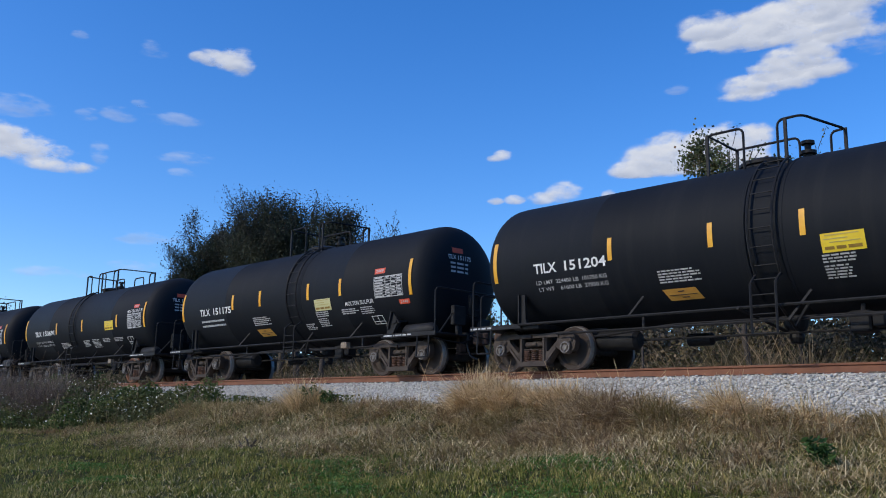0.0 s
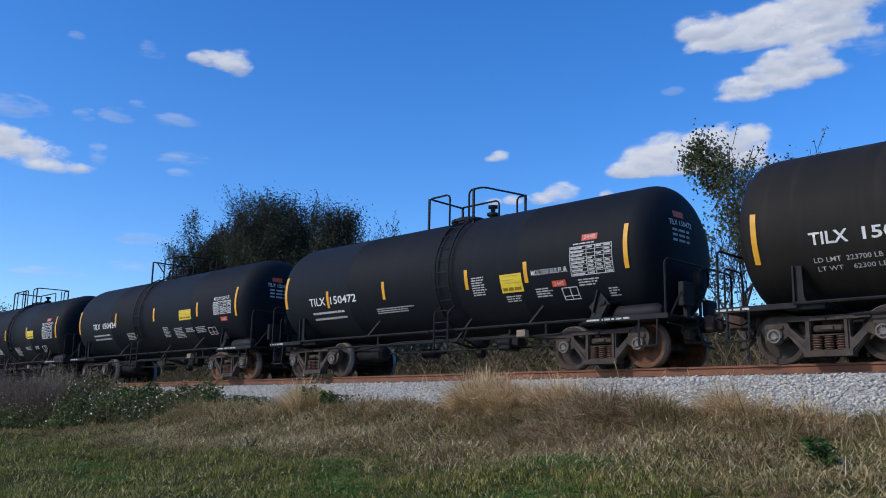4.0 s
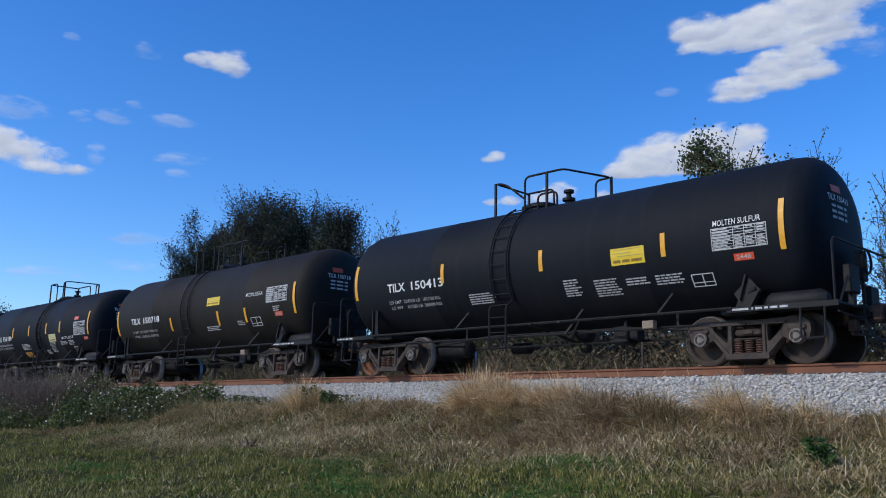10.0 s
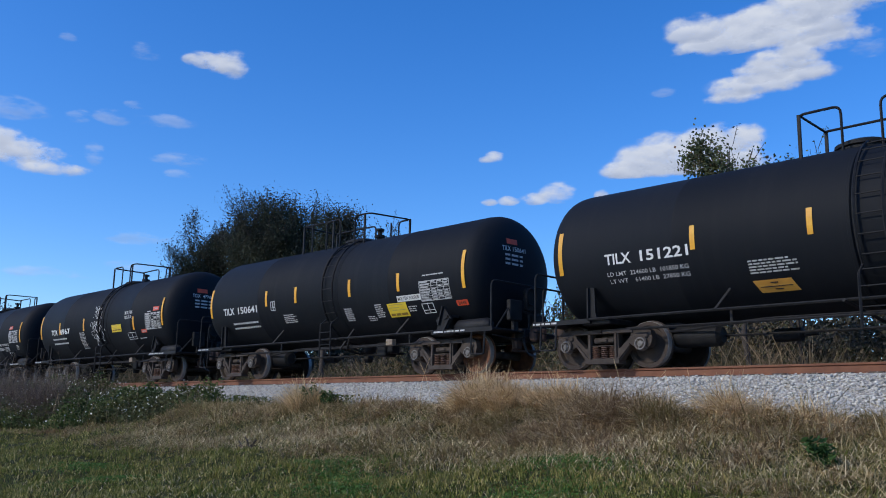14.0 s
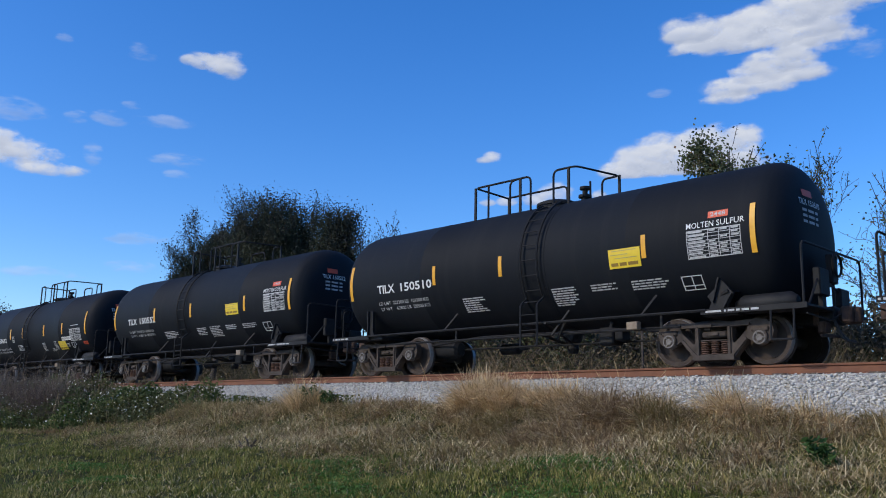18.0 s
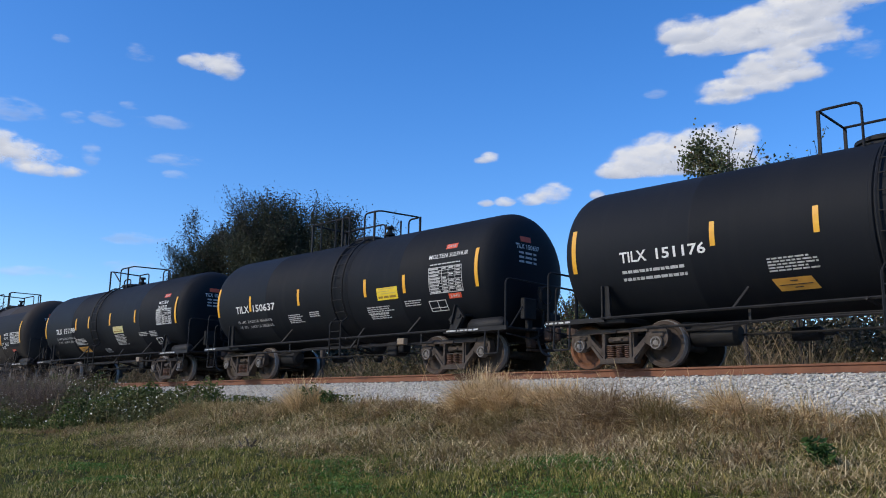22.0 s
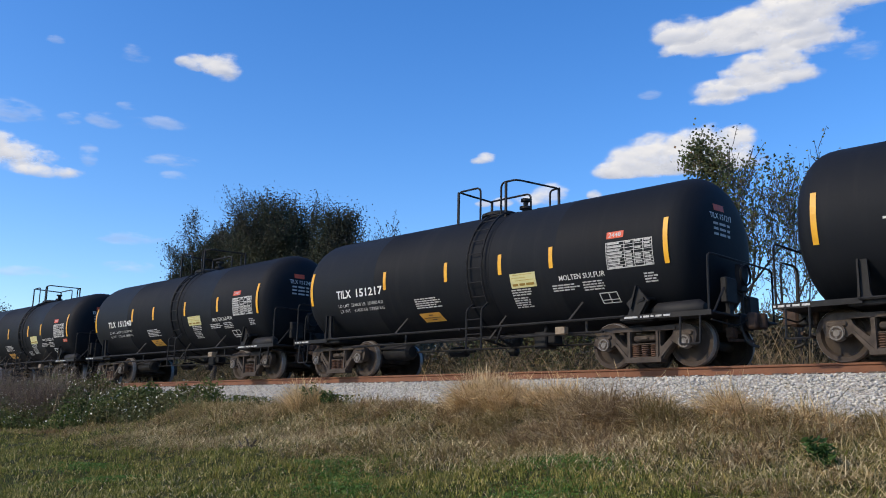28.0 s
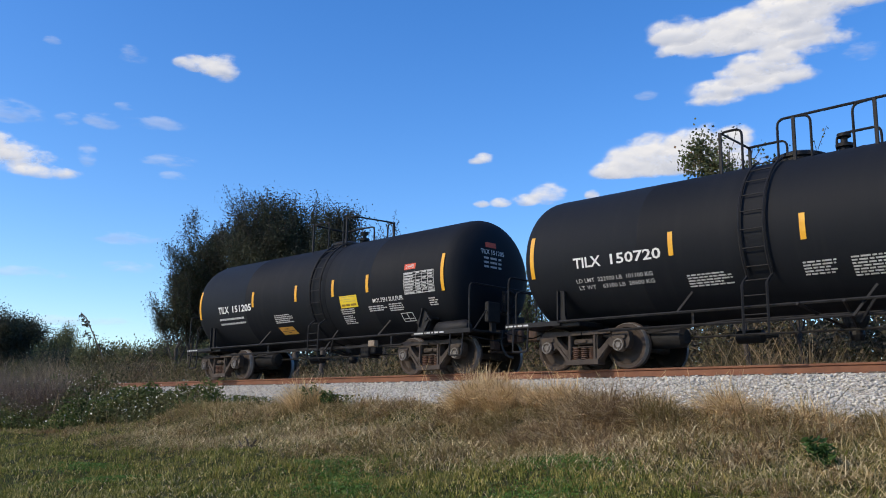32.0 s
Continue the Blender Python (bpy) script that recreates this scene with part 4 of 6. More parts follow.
STYLES["F3"] = dict(STYLES["F"], stripes=[(-3.71, -0.38), (-1.29, -0.38), (1.6, -0.38), (3.08, -0.40)], num=(-4.5, -0.41, 2.05), placard=(2.05, -0.51, 2.82, -0.20, 0), table=(3.95, -0.51, 5.05, 0.11), molten=(3.93, 0.33, 1.28), cargo=("MOLTEN", "SULPHUR"),
                    reds=[(4.44, 0.55, 4.80, 0.68), (4.55, -0.66, 4.95, -0.54)], box=(3.83, -0.95, 4.40, -0.67), blocks=[(-1.9, -1.2, -0.62, 4), (-0.9, -0.3, -0.6, 2), (1.55, 2.6, -0.66, 3), (1.6, 2.4, -0.86, 2), (3.0, 3.6, -0.6, 2), (4.0, 5.0, 0.2, 1)])
STYLES["T3"] = dict(STYLES["T"], stripes=[(-3.31, -0.36), (-1.02, -0.32), (3.15, -0.50)], placard=(1.42, -0.50, 2.18, -0.24, 0), molten=(2.48, 0.04, 0.55), stacked=True, table=(4.05, -0.54, 5.14, -0.01), reds=[(4.63, 0.05, 5.03, 0.18), (3.68, -0.63, 4.06, -0.51)], box=(2.6, -0.83, 3.2, -0.57),
                    blocks=[(-1.45, -0.92, -0.37, 9), (4.2, 4.55, 0.06, 1), (3.4, 3.9, -0.8, 1)])
WIDER = 1.06
ON_SHELL = ("tank", "ladder", "reflective_stripe", "number_mark", "load_stencil", "placard", "warning_panel", "inspection_table", "name_plate", "cargo_name", "hazard_panel", "data_box", "stencil_block", "head_mark", "head_stencil", "graffiti", "repainted_area")
ON_TOP = ("walkway", "rail_post", "guard_rail", "manway", "relief_valve", "vent_drum")


def tank_car(mark, number, style, top, paint, x, ld="", lt="", extra=""):
    """One tank car with all its parts, its middle at x along the track."""
    longer = number.startswith("1504")
    half = BODY - (0.25 if mark == "TCIX" else 0.0) + (0.16 if longer else 0.0) - (0.12 if mark == "SHLX" else 0.0)
    tone = {"black": "black", "brown": "sooty black", "dusty": "dusty black", "grey": "grey"}[paint]
    wide = {"A": "long guard rail", "B": "short guard rail", "C": "ladder off centre", "K": "short offset guard rail"}[top]
    car = thing("tank_car", f"{tone} railway tank car number {number} with a {wide}", "tank car", "tank cars of the freight train", "", pose(x, 0, 0))
    tp, fp = PAINT[paint]
    key = (paint, half, top)
    if key not in TANKS:
        lx = LADDER_X[top]
        TANKS[key] = tank_mesh(tp, half, (lx[0] - 0.12, lx[1] + 0.12) if top not in "CK" else None)
    part("tank", TANKS[key], car)
    fk = (fp.name, half)
    if fk not in FRAMES:
        FRAMES[fk] = frame_meshes(fp, half)
    g, e = FRAMES[fk]
    for nm in ("stub_sill_a", "stub_sill_b"):
        part("stub_sill", g[nm], car)
    for nm in ("deck_a", "deck_b"):
        part("end_deck", g[nm], car)
    for turn, k in ((0, 1), (180, -1)):
        part("saddle_gusset", g["gusset_a"], car, "", pose(k * (-e + 1.05), 0, 0, 0, 0, turn))
        part("saddle_gusset", g["gusset_b"], car, "", pose(k * (e - 1.05), 0, 0, 0, 0, turn))
        part("jack_plate", g["jack_plate"], car, "", pose(k * (e - 1.05), 0, 0, 0, 0, turn))
    for nm in ("side_rail", "brake_pipe", "brake_rod", "walk_pipe", "reservoir", "brake_cylinder", "control_valve", "outlet_valve", "lagging_drum", "brake_stand", "brake_wheel"):
        part(nm, g[nm], car)
    for sx in (-2.0, 3.3):
        part("strut", g["strut"], car, "", pose(sx, 0, 0))
    for sx in (-1.9, 3.5):
        part("hanger", g["hanger"], car, "", pose(sx, 0, 0))
    part("tag_box", TAGBOX, car, "tan metal box")
    for s in (-1, 1):
        part("end_handrail", g["end_handrail"], car, "", pose(s * (e + 0.27), 0, 0))
        part("brace", g["brace"], car, "", pose(s * (e + 0.3), 0, 0, 0, 0, 0 if s > 0 else 180))
        part("sill_step", g["sill_step"], car, "", pose(s * (e - 0.1), 0, 0))
        part("coupler_lever", g["coupler_lever"], car, "", pose(s * (e + 0.32), 0, 0))
        turn = pose(s * (e + 0.3), 0, 0, 0, 0, 0 if s > 0 else 180)
        cp = part("coupler", COUPLER, car, "", turn)
        part("knuckle", KNUCKLE, cp)
        part("air_hose", HOSE, car, "", turn)
    part("end_loop", g["end_loop"], car, "", pose(-e - 0.28, 0, 0))
    # ladder
    lk = (fp.name, top)
    if lk not in LADDERS:
        rails, rungs = ladder_parts(fp, *LADDER_X[top])
        bm = bmesh.new()
        bar(bm, (LADDER_X[top][0], 0, 0), (LADDER_X[top][1], 0, 0), 0.012)
        LADDERS[lk] = (rails, mesh_of(bm, fp), rungs)
        TOPS[lk] = top_parts(fp, top)
    rails, rung, rungs = LADDERS[lk]
    lad = part("ladder", rails[0], car)
    part("ladder_rail", rails[1], lad)
    for y, z in rungs:
        part("rung", rung, lad, "", pose(0, y, z))
    for nm, me in TOPS[lk]:
        part(nm, me, car)
    if "drum" in extra:
        part("vent_drum", DRUM, car, "", pose(0.2 if number != "150427" else -0.3, -0.2, 0))
    # trucks
    tc = 4.737 if top == "B" else 4.483
    if mark == "TCIX":
        tc = 4.35
    if longer:
        tc = 4.78
    rng = random.Random(int(number))
    for s in (-1, 1):
        at = pose(s * tc, 0, 0)
        part("truck_bolster", BOLSTER, car, "", at)
        for turn in (0, 180):
            m = pose(s * tc, 0, 0, 0, 0, turn)
            part("side_frame", SIDE, car, "", m)
            part("spring_nest", SPRINGS, car, "", m)
        part("brake_beam", BEAM, car, "", at)
        part("brake_beam", BEAM, car, "", pose(s * tc, 0, 0, 0, 0, 180))
        for a in (-1, 1):
            rusty = rng.random() < 0.12
            ws = part("wheelset", AXLEM, car, "", pose(s * tc + a * AXLE, 0, WR))
            for turn in (0, 180):
                w = part("wheel", WHEELS["rusty" if rusty else "dusty"], ws, "rust-red wheel" if rusty else "", pose(0, -0.755 if turn == 0 else 0.755, 0, 0, 0, turn))
                part("bearing_cap", CAPM, ws, "", pose(0, 0, 0, 0, 0, turn))
            WHEELSETS.append((ws, x, s * tc + a * AXLE))
    # paintwork
    q = STYLES[style]
    low = -0.68 if q.get("low") else -0.45
    ends = 5.26 if mark == "TCIX" else 5.66 if longer else 5.38 if mark == "SHLX" else 5.5
    for sx in (-ends, ends):
        part("reflective_stripe", sheet_mesh(sx - 0.05, low if sx < 0 else (-0.58 if q.get("low") else low), sx + 0.05, (low if sx < 0 else (-0.58 if q.get("low") else low)) + 0.9, STRIPE, 0.008), car)
    for sx, h in q["stripes"]:
        part("reflective_stripe", sheet_mesh(sx - 0.05, h, sx + 0.05, h + 0.45, STRIPE, 0.012), car)
    nx, nh, nw = q["num"]
    if q.get("split"):
        part("number_mark", text_mesh(mark, nx, nh, 0.21, 0.7, WHITE), car, "white stencilled mark")
        part("number_mark", text_mesh(number, nx + 0.92, nh, 0.21, nw - 0.92, WHITE), car, "white stencilled mark")
    elif q.get("two"):
        part("number_mark", text_mesh(mark, nx, nh, 0.18, 0.62, WHITE), car, "white stencilled mark")
        part("number_mark", text_mesh(number, nx + 0.74, nh, 0.21, nw - 0.74, WHITE), car, "white stencilled mark")
    else:
        part("number_mark", text_mesh(mark, nx, nh, 0.21, nw * 0.325, WHITE, 0.019), car, "white stencilled mark")
        part("number_mark", text_mesh(number, nx + nw * 0.44, nh, 0.21, nw * 0.56, WHITE, 0.019), car, "white stencilled mark")
    lx, l1, l2 = q["ld"]
    if ld:
        part("load_stencil", text_mesh(f"LD LMT  {ld}", lx, l1 - 0.045, 0.085, 1.78, DIMWHITE, 0.004), car)
        part("load_stencil", text_mesh(f"LT WT    {lt}", lx + 0.03, l2 - 0.055, 0.085, 1.75, DIMWHITE, 0.004), car)
    else:
        part("load_stencil", bars_mesh(lx, lx + 1.75, l1 + 0.035, 1, 3, 0.1, 0.058, 0.008, 0.10), car)
        part("load_stencil", bars_mesh(lx, lx + 1.75, l2 + 0.025, 1, 4, 0.1, 0.058, 0.008, 0.10), car)
    fresh = "yellow" in extra
    for x0, h0, x1, h1, tonei in [(*v[:4], 0 if fresh else v[4]) for v in (q["placard"], q.get("placard_low")) if v]:
        pl = part("placard", sheet_mesh(x0, h0, x1, h1, (PLACARD, PALEPLACARD, PLACARD)[tonei], 0.010), car, ("yellow placard", "faded pale yellow placard", "yellow placard")[tonei])
        ink = DARKINK
        w = x1 - x0
        for a, b in ((0.07, 0.29), (0.34, 0.56), (0.61, 0.92)):
            part("placard_lettering", sheet_mesh(round(x0 + a * w, 3), round(h0 + 0.045, 3), round(x0 + b * w, 3), round(h0 + 0.045 + (h1 - h0) * 0.17, 3), ink, 0.015), pl)
        for up, a, b in ((0.92, 0.1, 0.88), (0.72, 0.06, 0.62), (0.54, 0.2, 0.9)):
            part("placard_lettering", sheet_mesh(round(x0 + a * w, 3), round(h0 + (h1 - h0) * up - 0.016, 3), round(x0 + b * w, 3), round(h0 + (h1 - h0) * up, 3), FAINT, 0.015), pl)
    if q.get("orange"):
        x0, h0, x1, h1 = q["orange"]
        op = part("warning_panel", sheet_mesh(x0, h0, x1, h1, ORANGE, 0.010, -0.09), car, "orange-brown panel")
        part("placard_lettering", sheet_mesh(x0 + 0.02, h0 + 0.125, x1 - 0.10, h0 + 0.14, INK, 0.015), op)
        part("placard_lettering", sheet_mesh(x0 + 0.22, h0 + 0.20, x1 - 0.34, h0 + 0.222, INK, 0.015), op)
        part("placard_lettering", sheet_mesh(x0 + 0.26, h0 + 0.06, x1 - 0.28, h0 + 0.08, INK, 0.015), op)
    part("inspection_table", table_mesh(*q["table"]), car, "pale grid of inspection entries")
    mx, mh, mw = q["molten"]
    if q.get("two") or q.get("stacked"):
        part("cargo_name", text_mesh("MOLTEN", mx, mh + 0.02, 0.11, mw, WHITE, 0.003), car)
        part("cargo_name", text_mesh("SULFUR", mx, mh - 0.14, 0.11, mw, WHITE, 0.003), car)
    elif q.get("plate"):
        pl = part("name_plate", sheet_mesh(mx - 0.04, mh - 0.035, mx + mw + 0.04, mh + 0.115, WHITE, 0.010), car, "white name plate")
        part("cargo_name", text_mesh("MOLTEN", mx, mh, 0.085, mw * 0.47, INK, 0.008, 0.016), pl)
        part("cargo_name", text_mesh("SULFUR", mx + mw * 0.53, mh, 0.085, mw * 0.47, INK, 0.008, 0.016), pl)
    else:
        if q.get("logo"):
            part("cargo_name", text_mesh("HOT", mx + 0.32, mh + 0.17, 0.11, 0.3, WHITE, 0.003), car)
        words = q.get("cargo", ("MOLTEN", "SULFUR"))
        part("cargo_name", text_mesh(words[0], mx, mh, 0.11, mw * 0.48, WHITE, 0.003), car)
        part("cargo_name", text_mesh(words[1], mx + mw * 0.53, mh, 0.11, mw * 0.47, WHITE, 0.003), car)
    for x0, h0, x1, h1 in q["reds"]:
        rp = part("hazard_panel", sheet_mesh(x0, h0, x1, h1, RED, 0.010), car, "orange-red panel with white digits" if rng.random() < 0.5 else "")
        part("hazard_digits", text_mesh("2448", x0 + 0.05, h0 + 0.025, h1 - h0 - 0.05, x1 - x0 - 0.1, INK if style in "ESTD" else DIMWHITE, 0.006, 0.016), rp)
    if q["box"]:
        part("data_box", frame_box_mesh(*q["box"]), car)
    if q.get("cbox"):
        x0, h0, x1, h1 = q["cbox"]
        cb = part("data_box", frame_box_mesh(x0, h0, x1, h1), car)
        part("box_letter", text_mesh("C", x0 + 0.08, h0 + 0.1, 0.1, 0.08, WHITE, 0.008), cb)
    for k, (x0, x1, h, n) in enumerate(q["blocks"]):
        part("stencil_block", bars_mesh(x0, x1, h, n, 11 * k + n), car)
    # shoe stencil on the deck edges
    part("deck_stencil", SHOE_A, car, "", pose(-e - 0.3, 0, 0))
    part("deck_stencil", SHOE_B, car, "", pose(e - 1.5, 0, 0))
    # the head that faces forward
    part("head_mark", head_text(mark, -0.66, ZC + 0.50, 0.115, 0.27, half, WHITE), car)
    part("head_mark", head_text(number, -0.32, ZC + 0.50, 0.115, 0.45, half, WHITE), car)
    hb = ("headbars", half)
    if hb not in SHEETS:
        bm = bmesh.new()
        for k in range(3):
            for a, b in ((-0.58, -0.42), (-0.37, -0.14), (-0.09, 0.02)):
                z = ZC + 0.38 - 0.105 * k
                vs = [bm.verts.new(on_head(y, zz, half, 0.012)) for y, zz in ((a, z), (b, z), (b, z + 0.05), (a, z + 0.05))]
                bm.faces.new(vs)
        SHEETS[hb] = mesh_of(bm, DIMWHITE)
        bm = bmesh.new()
        for k in range(5):
            a = -0.50 + 0.07 * k
            vs = [bm.verts.new(on_head(y, zz, half, 0.013)) for y, zz in ((a, ZC + 0.67), (a + 0.07, ZC + 0.67), (a + 0.07, ZC + 0.80), (a, ZC + 0.80))]
            bm.faces.new(vs)
        SHEETS[("headred", half)] = mesh_of(bm, RED)
    part("head_stencil", SHEETS[hb], car)
    part("hazard_panel", SHEETS[("headred", half)], car)
    if q.get("logo"):
        mark_block = part("owner_mark", LOGO, car, "white owner's mark in block shapes")
        for k in range(1, 6):
            part("block", LOGO, mark_block, "", pose(0.385 * k, 0, 0))
    if "graffiti" in extra:
        part("graffiti", GRAFFITI, car, "white sprayed scrawl")
    if "patched" in extra:
        part("repainted_area", sheet_mesh(-5.38, -1.5, -3.15, 2.0, BLACK, 0.005), car, "newer black paint")
    if "repaint" in extra:
        for x0, x1 in ((-5.1, -1.12), (0.92, 5.1)):
            part("repainted_area", sheet_mesh(x0, -0.62, x1, 0.92, BLACK, 0.005), car, "newer black paint")
    if mark == "TCIX":
        swell = Matrix.Translation((0, 0, ZC * (1 - WIDER))) @ Matrix.Diagonal((1, WIDER, WIDER, 1))
        for ob in car.children:
            kind = ob.name.split(".")[0]
            if kind in ON_SHELL:
                ob.matrix_basis = swell @ ob.matrix_basis
            elif kind in ON_TOP:
                ob.matrix_basis = Matrix.Translation((0, 0, 1.458 * (WIDER - 1))) @ ob.matrix_basis
    if "seam" in extra:
        part("chalky_seam", SEAM, car, "pale chalky seam line")
    return car


WHEELSETS = []
TAGBOX = simple(lambda b: box(b, 2.86, -1.42, 0.70, 3.10, -1.28, 0.85, 0.01), TANBOX)
COUPLER = simple(lambda b: (box(b, -0.25, -0.09, 0.79, 0.16, 0.09, 0.96, 0.02), box(b, 0.10, -0.17, 0.72, 0.30, 0.17, 1.03, 0.04), box(b, -0.32, -0.3, 0.68, -0.22, 0.3, 1.06, 0.02), box(b, -0.2, -0.42, 0.55, -0.05, -0.2, 0.75, 0.02), bar(b, (-0.1, -0.5, 0.5), (-0.1, 0.5, 0.55), 0.03)), COUPLERRUST)
KNUCKLE = mesh_of(lathe([(0.73, 0.07), (0.75, 0.1), (1.0, 0.1), (1.02, 0.07)], 12, "Z", None, (0.30, 0.08, 0)), COUPLERRUST, True)
HOSE = mesh_of(pipe([(0.05, -0.30, 0.80), (0.12, -0.34, 0.62), (0.22, -0.33, 0.42), (0.38, -0.25, 0.36)], 0.028, 0.2, 8), RUBBER, True)
DRUM = mesh_of(lathe([(3.60, 0.02), (3.60, 0.29), (4.19, 0.29), (4.21, 0.27), (4.21, 0.02)], 24, "Z"), FRAME, True)


def deck_bars(bm, spans):
    for a, b in spans:
        box(bm, a, -1.367, 0.918, b, -1.361, 0.954)


SHOE_A = simple(lambda b: deck_bars(b, ((0.0, 0.04), (0.08, 0.19), (0.23, 0.29), (0.33, 0.45), (0.49, 0.62))), DIMWHITE)
SHOE_B = simple(lambda b: deck_bars(b, ((0.0, 0.30), (0.36, 0.39), (0.43, 0.55), (0.59, 0.65), (0.69, 0.82), (0.86, 1.0))), DIMWHITE)
bm = bmesh.new()
patch(bm, -4.32, 0.0, -4.0, 0.30)
LOGO = mesh_of(bm, WHITE)
rng = random.Random(4)
bm = bmesh.new()
for k in range(40):
    x, h = -0.2 + rng.uniform(0, 0.6) * (1.6 if k < 14 else 1.0), -0.75 + k * 0.032 + rng.uniform(-0.1, 0.1)
    a, n = rng.uniform(0, 6.28), 8
    pr = None
    for j in range(n):
        a += rng.uniform(0.3, 0.8)
        qx, qh = x + 0.05 * math.cos(a), h + 0.05 * math.sin(a)
        if pr:
            vs = [bm.verts.new(on_tank(u, w, 0.01)) for u, w in ((x, h), (x + 0.022, h + 0.012), (qx + 0.022, qh + 0.012), (qx, qh))]
            bm.faces.new(vs)
        pr, x, h = 1, qx, qh
GRAFFITI = mesh_of(bm, WHITE)
rng = random.Random(9)
bm = bmesh.new()
h = 0.1
while h < 1.6:
    d = rng.uniform(0.04, 0.12)
    patch(bm, 3.2 + 0.02 * rng.random(), h, 3.225 + 0.02 * rng.random(), h + d)
    h += d + rng.uniform(0.02, 0.08)
SEAM = mesh_of(bm, DIMWHITE)

# the train, from its head to its last car: mark, number, scheme, guard rail, paint, middle at 0 s, weights
TRAIN = [
    ("TILX", "151204", "B", "B", "black", -7.27, "224400 LB  101750 KG", "61600 LB  27950 KG", "yellow"),
    ("TILX", "151175", "B2", "B", "black", -21.05),
    ("TILX", "150691", "C", "C", "black", -34.83, "222700 LB  101000 KG", "63300 LB  28700 KG"),
    ("TILX", "150427", "A", "B", "black", -48.63, "224300 LB  101700 KG", "61700 LB  28000 KG", "drum"),
    ("TILX", "151236", "B3", "K", "black", -62.55),
    ("TILX", "150652", "E", "A", "brown", -76.24, "223700 LB  101450 KG", "62300 LB  28250 KG"),
    ("TILX", "150472", "F", "B", "black", -90.01),
    ("TILX", "150424", "G", "K", "black", -104.0),
    ("TILX", "150466", "A", "A", "black", -117.75, "223600 LB  101400 KG", "63400 LB  28300 KG"),
    ("TILX", "151219", "B", "B", "black", -131.5, "224500 LB  101800 KG", "61500 LB  27900 KG", "yellow"),
    ("TCIX", "4995", "T", "B", "black", -145.1, "201500 LB 91400 KG", "61500 LB 27900 KG"),
    ("TILX", "151188", "B", "B", "black", -158.43, "224200 LB  101650 KG", "61800 LB  28050 KG"),
    ("TILX", "150704", "F2", "A", "brown", -172.16, "222600 LB  100950 KG", "63400 LB  28750 KG", "patched"),
    ("TILX", "150521", "F", "A", "black", -185.85, "223400 LB  101300 KG", "62600 LB  28400 KG"),
    ("TILX", "150413", "G", "K", "black", -199.73, "224300 LB  101700 KG", "61700 LB  28000 KG"),
    ("TILX", "150718", "E3", "C", "brown", -213.65, "222700 LB  101000 KG", "63300 LB  28700 KG"),
    ("TILX", "151180", "B4", "B", "black", -227.29, "224700 LB  101900 KG", "61300 LB  27800 KG"),
    ("TILX", "150638", "E2", "A", "brown", -241.03, "223600 LB  101400 KG", "62400 LB  28300 KG"),
    ("TILX", "150418", "G2", "K", "black", -254.8, "224400 LB  101750 KG", "61600 LB  27950 KG", "drum"),
    ("TILX", "151221", "B", "B", "black", -268.75, "224600 LB  101850 KG", "61400 LB  27850 KG"),
    ("TILX", "150641", "D", "A", "black", -282.55),
    ("TCIX", "4967", "T3", "B", "black", -296.4, "", "", "graffiti"),
    ("TILX", "151202", "B", "B", "black", -309.9),
    ("SHLX", "103", "S", "B", "grey", -323.68, "220000 LB 99 800 KG", "66000 LB 29 900 KG"),
    ("TILX", "150622", "D2", "A", "black", -337.52),
    ("TILX", "150510", "A2", "A", "black", -351.27, "223200 LB  101200 KG", "62800 LB  28500 KG"),
    ("TILX", "150552", "C3", "C", "black", -365.08, "223600 LB  101350 KG", "62500 LB  28350 KG"),
    ("TILX", "150632", "D", "C", "black", -378.74, "223200 LBS 101 241 KGS", "62800 LBS 28 485 KGS"),
    ("TILX", "150539", "E4", "C", "brown", -392.51, "223800 LB  101500 KG", "62200 LB  28200 KG"),
    ("TILX", "150537", "A2", "A", "black", -406.26, "223700 LB  101450 KG", "62200 LB  28200 KG"),
    ("TILX", "151176", "B4", "B", "black", -420.04),
    ("TILX", "150637", "F3", "A", "black", -433.77, "224200 LB  101650 KG", "61800 LB  28050 KG"),
    ("TILX", "151199", "B5", "K", "black", -447.52, "224200 LB  101650 KG", "61800 LB  28050 KG"),
    ("TCIX", "5176", "T2", "B", "dusty", -461.08, "201100 LB  91 200 KG", "61900 LB  28 100 KG", "repaint"),
    ("TILX", "150512", "A", "A", "black", -474.55, "223800 LB  101500 KG", "62200 LB  28200 KG", "seam"),
    ("TILX", "151226", "B3", "K", "black", -488.18, "224600 LB  101850 KG", "61400 LB  27850 KG"),
    ("TILX", "150614", "C2", "C", "black", -501.98),
    ("TILX", "150601", "A", "A", "black", -515.73),
    ("TILX", "150670", "C", "C", "black", -529.48),
    ("TILX", "151217", "B", "B", "black", -543.26, "224600 LB  101850 KG", "61400 LB  27850 KG"),
    ("TILX", "151240", "B6", "B", "black", -556.97, "224300 LB  101700 KG", "61700 LB  28000 KG"),
    ("TILX", "151193", "B2", "B", "black", -570.75, "224300 LB  101700 KG", "61700 LB  28000 KG"),
    ("TILX", "150543", "C", "C", "black", -584.44, "224300 LB  101700 KG", "61700 LB  28000 KG"),
    ("TILX", "150515", "A3", "A", "black", -598.21, "224100 LB  101600 KG", "61900 LB  28100 KG"),
    ("TILX", "150720", "C", "C", "black", -612.01, "222900 LB  101100 KG", "63100 LB  28600 KG"),
    ("TILX", "151205", "B", "B", "black", -625.73, "", "", "yellow"),
]
CARS = [(tank_car(*row), row[5]) for row in TRAIN]


